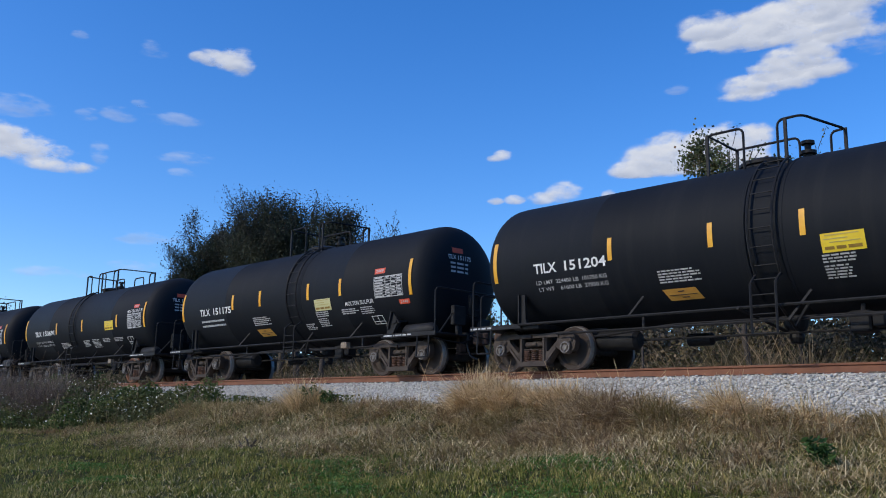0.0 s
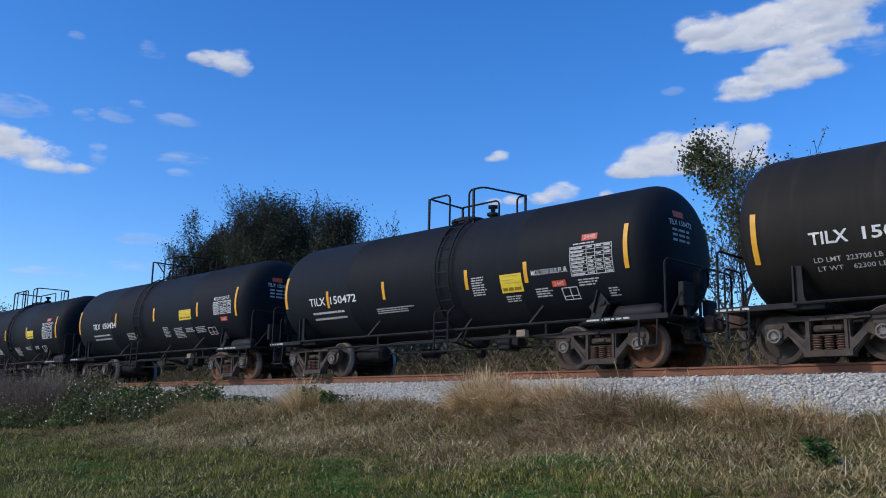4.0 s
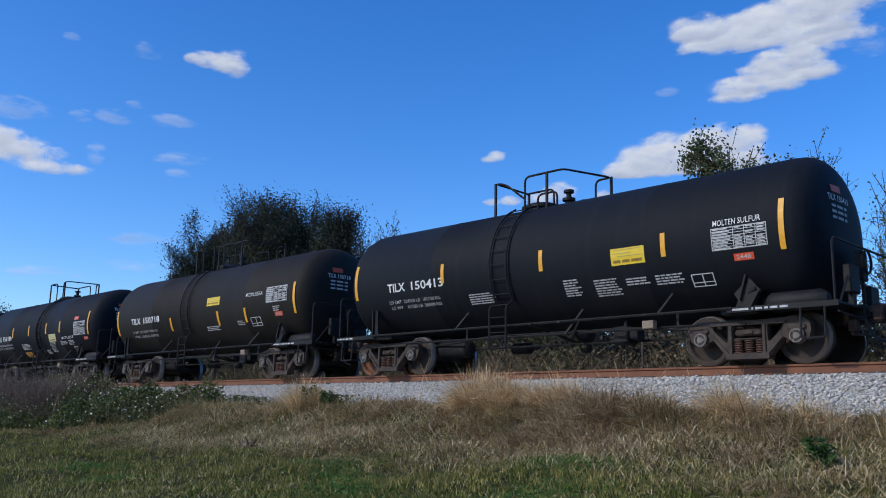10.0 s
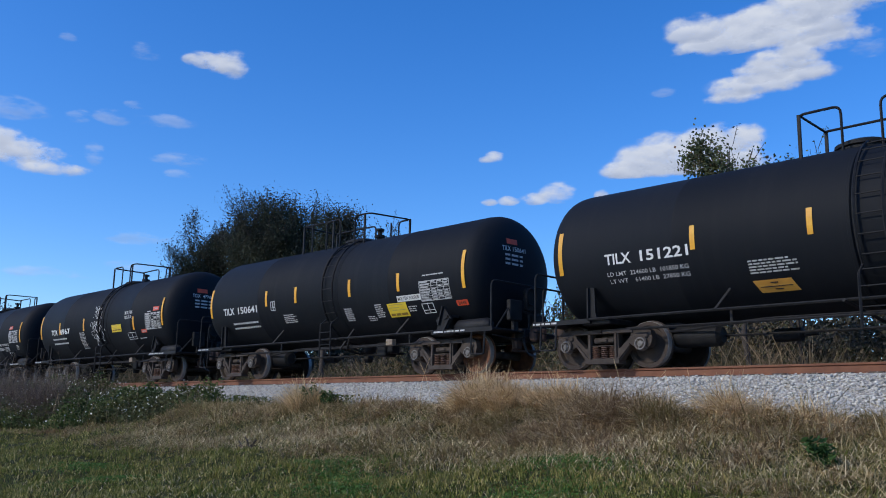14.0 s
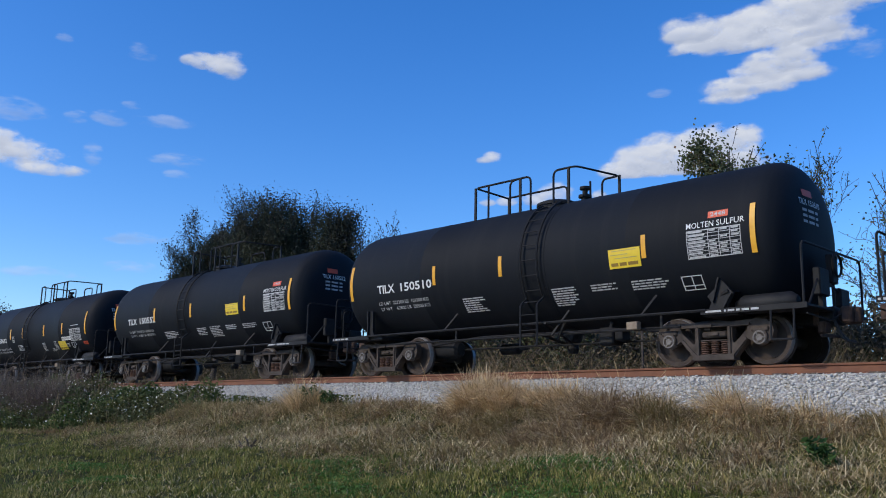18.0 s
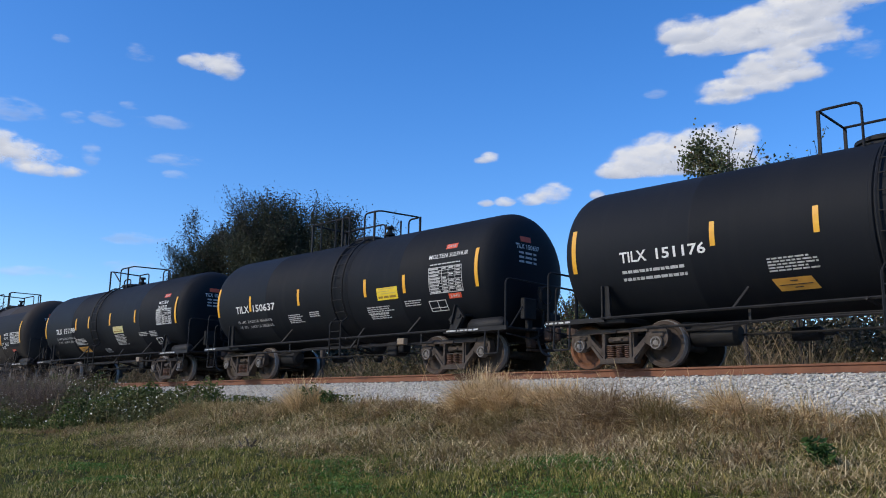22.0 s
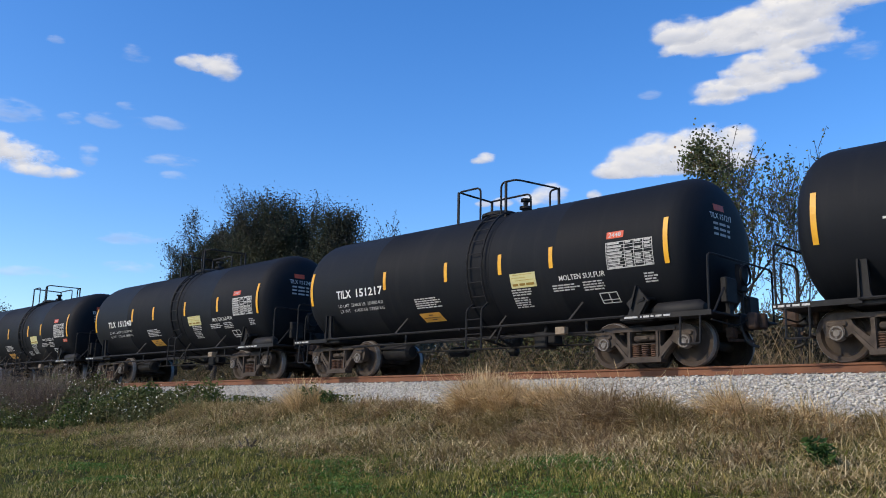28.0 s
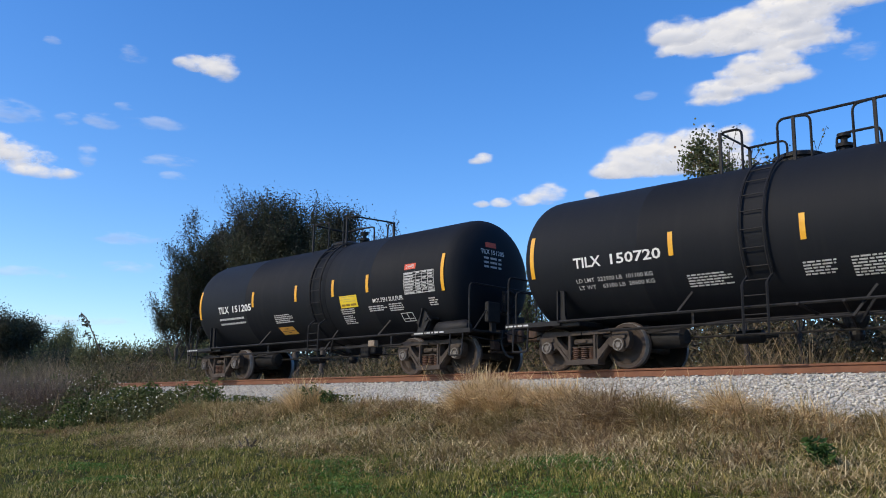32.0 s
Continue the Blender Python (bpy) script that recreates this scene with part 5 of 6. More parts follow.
def run(t):
    """How far the train has come by t seconds."""
    return 18.7175 * t + 0.0060598 * t * t + 0.0000191 * t ** 3


def motions():
    stops = [0, 4, 8, 12, 16, 20, 24, 28, 32]
    for car, x in CARS:
        walk(car, [(t, pose(x + run(t), 0, 0)) for t in stops])
    for ws, x, dx in WHEELSETS:
        rest = ws.matrix_basis.translation.copy()
        turned = lambda t: Matrix.Translation(rest) @ Matrix.Rotation(run(t) / WR, 4, "Y")
        times = [k / 30 for k in range(0, 32 * 30 + 1) if -58 < x + dx + run(k / 30) < 2]
        if not times:
            times = [0.0]
        rows = [(t, turned(t)) for t in times]
        if times[0] > 0:
            rows.insert(0, (0.0, turned(times[0])))
        if times[-1] < 32:
            rows.append((32.0, turned(times[-1])))
        walk(ws, rows)
    for cloud, a, b in CLOUDS:
        walk(cloud, [(0.0, a), (32.0, b)])



# ---- ballast stones, grass and weeds ----
def view_mask(x, y, lo=-78, hi=-12):
    """Keeps the wedge of bank that lies open before the stand-point."""
    a = np.degrees(np.arctan2(x - EYE[0], y - EYE[1]))
    return (a > lo) & (a < hi)


def patches(x, y, s, seed):
    """A soft uneven pattern from 0 to 1 over the ground."""
    r = np.random.default_rng(seed)
    v = np.zeros_like(x)
    for k in range(7):
        a, f, p = r.uniform(0, math.tau), s * r.uniform(0.6, 2.2), r.uniform(0, math.tau)
        v += np.sin((x * math.cos(a) + y * math.sin(a)) * f + p)
    return np.clip(0.5 + v / 6, 0, 1)


def blades(x, y, z, h, w, lean, rng, droop=0.0):
    """Arrays of bent grass blades: five corners, a quad and a tip each."""
    n = len(x)
    a, b = rng.uniform(0, math.tau, n), rng.uniform(0, math.tau, n)
    dx, dy = np.cos(a), np.sin(a)
    lx, ly = np.cos(b) * lean * h, np.sin(b) * lean * h
    base = np.stack([x, y, z], -1)
    side = np.stack([dx * w / 2, dy * w / 2, np.zeros(n)], -1)
    mid = base + np.stack([lx * 0.35, ly * 0.35, h * 0.6], -1)
    tip = base + np.stack([lx, ly, h * (1 - droop * rng.uniform(0, 1, n))], -1)
    v = np.stack([base - side, base + side, mid + side * 0.8, mid - side * 0.8, tip], 1).reshape(-1, 3)
    o = (np.arange(n) * 5)[:, None]
    loops = (o + np.array([[0, 1, 2, 3, 3, 2, 4]])).ravel()
    return v, np.tile([4, 3], n), loops


def arcs(x, y, z, length, rise, w, rng, out=None):
    """Arrays of thin bowed stems: each climbs, bends over and hangs down towards its tip."""
    n = len(x)
    a = rng.uniform(0, math.tau, n) if out is None else out
    run_, up = length * np.cos(rise), length * np.sin(rise)
    wob = rng.normal(0, 0.3, (4, n))
    bend = rng.uniform(0.3, 1.25, n)
    rows, side = [], np.stack([np.cos(a + 1.57), np.sin(a + 1.57), np.zeros(n)], -1)
    side = side + rng.normal(0, 0.5, (n, 3))
    side /= np.linalg.norm(side, axis=1, keepdims=True)
    for k, q in enumerate((0.0, 0.36, 0.7, 1.0)):
        aa = a + wob[k] * q
        p = np.stack([x + np.cos(aa) * run_ * q, y + np.sin(aa) * run_ * q, z + up * (q - bend * 0.62 * q ** 2.6)], -1)
        ww = (w * (1, 0.9, 0.7, 0.15)[k])[:, None]
        rows += [p - side * ww / 2, p + side * ww / 2]
    v = np.stack(rows, 1).reshape(-1, 3)
    o = (np.arange(n) * 8)[:, None]
    loops = (o + np.array([[0, 1, 3, 2, 2, 3, 5, 4, 4, 5, 7, 6]])).ravel()
    return v, np.full(3 * n, 4), loops


def leaves(c, size, rng, flat=0.0, long=1.6):
    """Arrays of small folded leaves at the places c."""
    n = len(c)
    d = rng.normal(size=(n, 3))
    d[:, 2] *= 1 - flat
    d /= np.linalg.norm(d, axis=1, keepdims=True)
    e = np.cross(d, rng.normal(size=(n, 3)))
    e /= np.linalg.norm(e, axis=1, keepdims=True)
    f = np.cross(d, e)
    s = size * rng.uniform(0.6, 1.3, (n, 1))
    p0, p2 = c - d * s * long / 2, c + d * s * long / 2
    p1, p3 = c + e * s / 2 + f * s * 0.15, c - e * s / 2 + f * s * 0.15
    v = np.stack([p0, p1, p2, p3], 1).reshape(-1, 3)
    o = (np.arange(n) * 4)[:, None]
    loops = (o + np.array([[0, 1, 2, 0, 2, 3]])).ravel()
    return v, np.full(2 * n, 3), loops


def joined(*sets):
    vs, fl, lp, o = [], [], [], 0
    for v, f, l in sets:
        vs.append(v), fl.append(f), lp.append(l + o)
        o += len(v)
    return np.concatenate(vs), np.concatenate(fl), np.concatenate(lp)


def stuff(name, label, category, data, material):
    return tagged(part(name, arrays_mesh(name, *data, material)), label, category, kind="stuff")


# loose stones on the near slope of the bank
rng = np.random.default_rng(3)


def slope_z(y):
    return np.interp(np.abs(y), [1.36, 1.85, 3.2, 3.45], [-0.21, -0.36, -0.98, -1.06])


ICO = bmesh.new()
bmesh.ops.create_icosphere(ICO, subdivisions=1, radius=1.0)
ico_v = np.array([v.co[:] for v in ICO.verts])
ico_f = np.array([[v.index for v in f.verts] for f in ICO.faces])
ICO.free()


def stones(x, y, z, r, rng):
    n, k = len(x), len(ico_v)
    sq = rng.uniform(0.55, 1.25, (n, 1, 3)) * np.array([1.0, 1.0, 0.72])
    jag = rng.uniform(0.6, 1.25, (n, k, 1))
    a = rng.uniform(0, math.tau, n)
    v = ico_v[None] * jag * sq
    ca, sa = np.cos(a)[:, None], np.sin(a)[:, None]
    v = np.stack([v[..., 0] * ca - v[..., 1] * sa, v[..., 0] * sa + v[..., 1] * ca, v[..., 2]], -1) * r[:, None, None]
    v = v + np.stack([x, y, z], -1)[:, None]
    loops = (np.arange(n)[:, None, None] * k + ico_f[None]).ravel()
    return v.reshape(-1, 3), np.full(n * len(ico_f), 3), loops


n = 62000
x, y = rng.uniform(-36, 0, n), -rng.uniform(1.4, 3.5, n)
keep = rng.random(n) < np.clip(1.3 - np.abs(x) / 40, 0.35, 1)
x, y = x[keep], y[keep]
stuff("ballast_stones", "crushed pale grey ballast stones on the bank", "ballast stones", stones(x, y, slope_z(y) + rng.uniform(-0.01, 0.025, len(x)), 0.012 + 0.022 * rng.random(len(x)) ** 1.6, rng), STONE)
shapes = []
for k in range(6):
    v, f, l = stones(np.zeros(1), np.zeros(1), np.zeros(1), np.ones(1), rng)
    shapes.append(arrays_mesh("stone", v, f, l, LOOSE))
bed = bpy.data.objects["ballast_bed"]
for k in range(280):
    sx, sy = rng.uniform(-9.5, -3.0), -rng.uniform(1.5, 3.2)
    ob = part("stone", shapes[k % 6], bed, "", pose(sx, sy, float(slope_z(sy)) + 0.022, 0, 0, rng.uniform(0, 360)))
    ob.scale = [rng.uniform(0.032, 0.05)] * 3

# mown lawn
n, per = 60000, 10
d, a = 8.2 + 24 * rng.random(n) ** 1.6, np.radians(rng.uniform(-77, -13, n))
d, a = np.repeat(d, per), np.repeat(a, per)
size = np.repeat(rng.uniform(0.5, 1.5, n), per)
n *= per
x, y = EYE[0] + d * np.sin(a) + rng.normal(0, 0.022, n) * size * (0.6 + d * 0.05), EYE[1] + d * np.cos(a) + rng.normal(0, 0.022, n) * size * (0.6 + d * 0.05)
dry = np.clip((y + 7.2 + 0.9 * (patches(x, y, 0.9, 1) - 0.5) * 2 + np.clip((x + 9) * 0.12, 0, 0.9)) / 1.6, 0, 1)
keep = (y < -3.9) & (rng.random(n) > dry * 0.72)
x, y, d, dry, size = x[keep], y[keep], d[keep], dry[keep], size[keep]
tall = patches(x, y, 5.5, 5) * patches(x, y, 2.0, 6)
tuft = patches(x, y, 11.0, 71) * patches(x, y, 17.0, 72) * 2.2
h = rng.uniform(0.03, 0.10, len(x)) * (0.35 + 0.9 * tall + 0.6 * tuft) * size
stuff("lawn_grass", "mown lawn of green and straw-coloured blades", "grass", blades(x, y, ground_z(x, y) - 0.01, h, (0.0045 + d * 0.00036) * rng.uniform(0.5, 1.6, len(x)), 0.5, rng, 0.2), LAWN)

# brighter clover patches
n = 9000
cx, cy = rng.choice([-10.2, -9.0, -11.3, -6.6, -13.5, -7.2, -15.5], n), np.zeros(n)
cy = np.select([cx == -10.2, cx == -9.0, cx == -11.3, cx == -6.6, cx == -13.5, cx == -7.2], [-7.6, -8.6, -6.9, -7.5, -9.6, -6.3], -9.0)
x, y = cx + rng.normal(0, 0.38, n), cy + rng.normal(0, 0.3, n)
z = ground_z(x, y) + rng.uniform(0.01, 0.08, n)
stuff("clover", "low bright green clover patches in the lawn", "clover", leaves(np.stack([x, y, z], -1), 0.028, rng, 0.7, 1.1), BRIGHTLEAF)

# dry, matted grass along the foot of the bank
def weed_front(x):
    """How far the patch of dark weeds reaches out from the bank."""
    return np.interp(x, [-40, -28, -25, -22.6, -21.4, -21.0], [-7.0, -6.4, -5.7, -4.5, -3.6, -2.4]) + 0.16 * np.sin(x * 2.3)


n, per = 21000, 14
cx, cy = np.repeat(rng.uniform(-32, 0.5, n), per), np.repeat(-3.0 - 4.2 * rng.random(n) ** 1.2, per)
spray, size = rng.uniform(0, math.tau, n * per), np.repeat(rng.uniform(0.55, 1.5, n), per)
off = np.abs(rng.normal(0, 0.045, n * per)) * size
n *= per
x, y = cx + off * np.cos(spray), cy + off * np.sin(spray)
m1, m2 = patches(x, y, 1.1, 11), patches(x, y, 2.6, 12)
edge = np.clip((y + 7.1 + 0.9 * (patches(x, y, 0.9, 1) - 0.5) * 2 + np.clip((x + 9) * 0.12, 0, 0.9)) / 1.2, 0, 1)
weedy = y > weed_front(x)
keep = view_mask(x, y) & (rng.random(n) < edge * (0.35 + 0.65 * m1)) & ~weedy & ((y < -3.25) | (m2 > 0.55))
x, y, m1, m2, spray, size = x[keep], y[keep], m1[keep], m2[keep], spray[keep], size[keep]
toe = np.clip((y + 5.2) / 1.6, 0, 1)
lump = patches(x, y, 6.0, 13)
tuft = patches(x, y, 7.0, 73) * patches(x, y, 12.0, 74) * 2.0
h = rng.uniform(0.08, 0.30, len(x)) * (0.5 + 0.6 * m2 * lump + 0.9 * tuft) * (0.7 + 0.65 * toe * m1) * size
stuff("dry_grass", "matted tan dry grass along the foot of the bank", "dry grass", arcs(x, y, ground_z(x, y) - 0.01, h, np.radians(rng.uniform(12, 46 + 40 * tuft.clip(0, 1), len(x))), rng.uniform(0.005, 0.013, len(x)), rng, spray + rng.normal(0, 0.5, len(x))), STRAW)
n = 15000
x, y = rng.uniform(-20, -1, n), rng.normal(-3.5, 0.22, n)
m3 = patches(x, y, 2.4, 15) * np.clip((-2.5 - x) / 5, 0.25, 1)
keep = rng.random(n) < 0.25 + m3
x, y, m3 = x[keep], y[keep], m3[keep]
stuff("bank_grass", "taller tan grass along the edge of the ballast", "dry grass", arcs(x, y, ground_z(x, y) - 0.02, rng.uniform(0.12, 0.42, len(x)) * (0.4 + m3), np.radians(rng.uniform(25, 80, len(x))), np.full(len(x), 0.010), rng), TANGLE)
n = 38000
x, y = rng.uniform(-20, 0, n), -3.3 - 3.6 * rng.random(n) ** 1.3
keep = view_mask(x, y) & (rng.random(n) < patches(x, y, 1.3, 14) * np.clip((y + 7.4) / 1.5, 0, 1))
x, y = x[keep], y[keep]
stuff("fallen_straw", "long bleached straw lying over the dry grass", "straw", blades(x, y, ground_z(x, y) + rng.uniform(0.0, 0.10, len(x)), rng.uniform(0.03, 0.16, len(x)) * (1 + 1.2 * (rng.random(len(x)) > 0.93)), 0.0065, 1.6, rng, 0.7), STEM)
n = 9000
d, a = 8.4 + 14 * rng.random(n) ** 1.5, np.radians(rng.uniform(-75, -14, n))
x, y = EYE[0] + d * np.sin(a), EYE[1] + d * np.cos(a)
keep = y < -5.5
x, y = x[keep], y[keep]
stuff("lawn_straw", "pale cut straw scattered on the lawn", "straw", blades(x, y, ground_z(x, y) + 0.02, rng.uniform(0.02, 0.09, len(x)), 0.008, 1.3, rng, 0.5), STEM)


def clump(label, x, y, r, h, n, material, seed, steep=(60, 88), w=0.009, flat=0.8):
    """A tussock of bowed dry stems that spread from a crowded foot."""
    g = np.random.default_rng(seed)
    m = 5 + int(r * 9)
    ha, hq = g.uniform(0, math.tau, m), r * np.sqrt(g.random(m))
    k = g.integers(0, m, n)
    px = hq[k] * np.cos(ha[k]) + g.normal(0, r * 0.13, n)
    py = (hq[k] * np.sin(ha[k]) + g.normal(0, r * 0.13, n)) * flat
    tall = g.uniform(0.6, 1.1, m)[k]
    base = float(ground_z(x, y))
    out = np.where(g.random(n) < 0.55, np.arctan2(py, px) + g.normal(0, 0.7, n), g.uniform(0, math.tau, n))
    long, rise, wide = h * tall * g.uniform(0.35, 1.12, n), np.radians(g.uniform(*steep, n)), w * g.uniform(0.5, 1.3, n)
    foot = ground_z(px + x, py + y) - base - 0.02
    ob = thing("grass_clump", label, "grass clump", "dry grass clumps", "", pose(x, y, base))
    for j in range(4):
        q = k % 4 == j
        part("tuft", arrays_mesh("tuft", *arcs(px[q], py[q], foot[q], long[q], rise[q], wide[q], g, out[q]), material), ob)
    return ob


GOLD, BROWNED = "tall golden dry grass clump by the ballast", "brown tangled dead grass clump below the ballast"
for k, (x, y, r, h, n) in enumerate([(-11.15, -3.5, 0.5, 1.5, 3000), (-10.7, -3.6, 0.42, 1.3, 2200), (-11.4, -3.75, 0.4, 1.0, 1200), (-9.75, -3.45, 0.36, 1.4, 1700), (-9.35, -3.5, 0.24, 1.15, 700), (-6.25, -3.45, 0.28, 1.2, 1100), (-5.95, -3.6, 0.26, 0.9, 700), (-5.15, -3.5, 0.18, 0.95, 420), (-4.7, -3.6, 0.16, 0.65, 260), (-16.5, -3.7, 0.42, 1.25, 1300), (-14.4, -3.6, 0.18, 0.6, 300), (-7.6, -3.5, 0.18, 0.9, 380)]):
    clump(GOLD, x, y, r * 0.9, h * 0.8, int(n * 1.25), CLUMP, 40 + k, (38, 88), 0.0115)
for k, (x, y, r, h, n) in enumerate([(-8.75, -3.75, 0.55, 0.95, 2400), (-8.0, -3.7, 0.5, 1.0, 2400), (-7.3, -3.75, 0.5, 0.85, 1800), (-8.3, -4.2, 0.55, 0.8, 1800), (-7.0, -3.7, 0.4, 0.6, 900), (-5.6, -3.75, 0.45, 0.55, 800), (-8.9, -4.6, 0.6, 0.7, 1700), (-7.9, -4.85, 0.6, 0.7, 1700), (-8.3, -5.4, 0.6, 0.5, 1200), (-7.3, -5.2, 0.5, 0.5, 1000), (-5.2, -5.2, 0.6, 0.4, 900), (-6.6, -4.4, 0.5, 0.55, 1000), (-5.6, -4.0, 0.5, 0.6, 1000), (-4.7, -4.2, 0.45, 0.5, 800), (-10.3, -4.1, 0.6, 0.55, 1300), (-11.6, -4.0, 0.6, 0.5, 1100), (-13.2, -3.8, 0.7, 0.4, 1100), (-3.9, -4.0, 0.5, 0.45, 800), (-17.9, -3.9, 0.7, 0.4, 900), (-12.4, -5.0, 0.7, 0.35, 900), (-9.8, -5.4, 0.7, 0.36, 900), (-6.9, -5.5, 0.7, 0.34, 900)]):
    clump(BROWNED, x, y, r, h, n, (TANGLE, STRAW)[k % 3 == 2], 60 + k, (12, 80), 0.0095, 0.9)

# single pale stalks that lean out of the grass
rng = np.random.default_rng(21)
for k in range(15):
    sx, sy = rng.uniform(-12.5, -4.5), rng.uniform(-4.2, -3.4)
    if k < 4:
        sx, sy = (-12.6, -8.4, -24.5, -26.0)[k], (-3.5, -3.4, -5.2, -5.6)[k]
    z = float(ground_z(sx, sy))
    hh, lx = rng.uniform(0.5, 1.1), rng.uniform(-0.5, 0.5)
    me = mesh_of(pipe([(0, 0, -0.03), (lx * 0.3, 0, hh * 0.6), (lx, 0.05, hh)], 0.0032, 0.2, 4), CLUMP)
    thing("grass_stalk", "thin pale dry stalk standing in the grass", "stalk", "dry stalks", "", pose(sx, sy, z), me)

# dark green weeds with small white flowers
rng = np.random.default_rng(8)
n = 150000
x, y = rng.uniform(-44, -20.8, n), rng.uniform(-7.4, -2.7, n)
front = weed_front(x)
keep = (y > front) & view_mask(x, y, -80)
x, y, front = x[keep], y[keep], front[keep]
top = (0.30 + 0.42 * patches(x, y, 2.2, 31) * patches(x, y, 5.0, 33) * 1.6 + 0.35 * np.clip((-26.3 - x) / 3, 0, 1)) * np.clip((y - front) / 0.6 + 0.3, 0, 1)
zz = ground_z(x, y) + top * rng.random(len(x)) ** 0.6
stuff("weed_leaves", "dark green leafy weeds beside the bank", "weeds", leaves(np.stack([x, y, zz], -1), 0.055, rng, 0.3), WEED)
pick = rng.choice(len(x), 5200, replace=False)
stuff("weed_stems", "thin brown weed stems", "weeds", blades(x[pick], y[pick], ground_z(x[pick], y[pick]), top[pick] * rng.uniform(0.8, 1.5, 5200) + 0.06 + 0.30 * rng.random(5200) ** 2 * np.clip((-22 - x[pick]) / 4, 0.1, 1), 0.010, 0.35, rng), BRUSHM)
pick = rng.choice(len(x), 3000, replace=False)
fl = np.stack([x[pick], y[pick], ground_z(x[pick], y[pick]) + top[pick] * rng.uniform(0.6, 1.15, 3000) + 0.04], -1)
stuff("weed_flowers", "tiny white flowers scattered over the weeds", "flowers", leaves(fl, 0.046, rng, 0.2, 1.0), FLOWER)
for k, (cx, cy, r, hh) in enumerate([(-31.5, -5.0, 0.9, 2.0), (-30.2, -5.3, 0.8, 1.9), (-29.0, -5.2, 0.7, 1.7), (-33.0, -4.8, 1.0, 2.1), (-28.0, -4.9, 0.7, 1.6), (-26.9, -4.9, 0.6, 0.9), (-30.6, -4.3, 0.9, 1.6), (-28.9, -4.2, 0.8, 1.2)]):
    clump("brown twiggy dead weed beside the bank", cx, cy, r, hh * 1.4, 2300, DEADWEED, 90 + k, (40, 89), 0.010, 0.9)
# more green tufts at the foot of the bank
n = 1500
cx = rng.choice([-19.6, -18.8, -16.6, -15.6], n)
x, y = cx + rng.normal(0, 0.3, n), -3.45 + rng.normal(0, 0.16, n)
z = ground_z(x, y) + 0.32 * rng.random(n) ** 0.8
stuff("bank_weeds", "small green weeds growing at the edge of the ballast", "weeds", leaves(np.stack([x, y, z], -1), 0.04, rng, 0.2), WEED)


def leafy_plant(x, y, h, seed):
    g = np.random.default_rng(seed)
    z = float(ground_z(x, y))
    ob = thing("leafy_plant", "dark green leafy plant in the dry grass", "plant", "", "", pose(x, y, z))
    tips = []
    for k in range(9):
        a, s = g.uniform(0, math.tau), g.uniform(0.4, 1.0)
        tip = Vector((math.cos(a) * 0.22 * s, math.sin(a) * 0.22 * s, h * g.uniform(0.5, 1.0)))
        part("stem", mesh_of(pipe([(0, 0, -0.02), (tip.x * 0.4, tip.y * 0.4, tip.z * 0.7), tip], 0.005, 0.1, 4), WEED), ob)
        tips += [np.array(tip) * q + g.normal(0, 0.035, 3) for q in np.linspace(0.45, 1.05, 26)]
    part("foliage", arrays_mesh("foliage", *leaves(np.array(tips), 0.04, g, 0.3, 2.6), DARKLEAF), ob)


leafy_plant(-4.17, -5.55, 0.33, 2)
leafy_plant(-16.3, -3.75, 0.55, 3)
leafy_plant(-15.7, -3.7, 0.4, 4)

# a dead twig lying on the lawn
ob = thing("fallen_twig", "dark forked dead twig lying on the lawn", "twig", "", "", pose(-14.4, -6.5, float(ground_z(-14.4, -6.5))))
for pts, r in (([(-0.30, 0, 0.10), (-0.08, 0.02, 0.05), (0.12, 0, 0.12), (0.24, 0, 0.22)], 0.022), ([(0, 0.02, 0.04), (-0.14, 0.06, 0.20), (-0.20, 0.05, 0.26)], 0.016), ([(0.05, 0.01, 0.10), (0.22, 0.05, 0.12), (0.36, 0.1, 0.06)], 0.014), ([(-0.05, 0, 0.02), (0.05, -0.05, 0.20)], 0.016), ([(-0.12, 0, 0.03), (-0.28, -0.04, 0.20)], 0.012)):
    part("fork", mesh_of(pipe(pts, r, 0.1, 5), TIEWOOD), ob)

# rough brush on the far side of the track
rng = np.random.default_rng(17)
n = 60000
x, y = rng.uniform(-95, 6, n), 3.5 + 7.5 * rng.random(n) ** 1.2
top = (0.65 + 1.0 * patches(x, y, 0.8, 51)) * np.clip(0.45 + (y - 3.4) / 2.2, 0, 2.0) * np.where(x < -50, 1.25, 1.0)
zz = ground_z(x, y)
stuff("brush_stems", "brown dead stems and tall dry weeds behind the track", "brush", blades(x, y, zz, top * rng.uniform(0.5, 1.1, n), 0.026, 0.45, rng), BRUSHM)
gx, gy = rng.uniform(-60, 4, 34000), 3.3 + 4.5 * rng.random(34000)
stuff("brush_grass", "bowed tan dead grass behind the track", "dry grass", arcs(gx, gy, ground_z(gx, gy) - 0.02, rng.uniform(0.5, 1.3, len(gx)) * (0.7 + 0.4 * (gy - 3.3)), np.radians(rng.uniform(35, 86, len(gx))), np.full(len(gx), 0.016), rng), TANGLE)
green = patches(x, y, 0.5, 52)
pick = green > 0.3
x, y, zz, top = x[pick], y[pick], zz[pick], top[pick]
x, y, zz, top = (np.repeat(q, 5) for q in (x, y, zz, top))
c = np.stack([x + rng.normal(0, 0.22, len(x)), y + rng.normal(0, 0.22, len(x)), zz + top * 0.92 * rng.random(len(x)) ** 0.75], -1)
stuff("brush_leaves", "mixed green leaves of low bushes behind the track", "brush", leaves(c, 0.065, rng, 0.2), SCRUB)
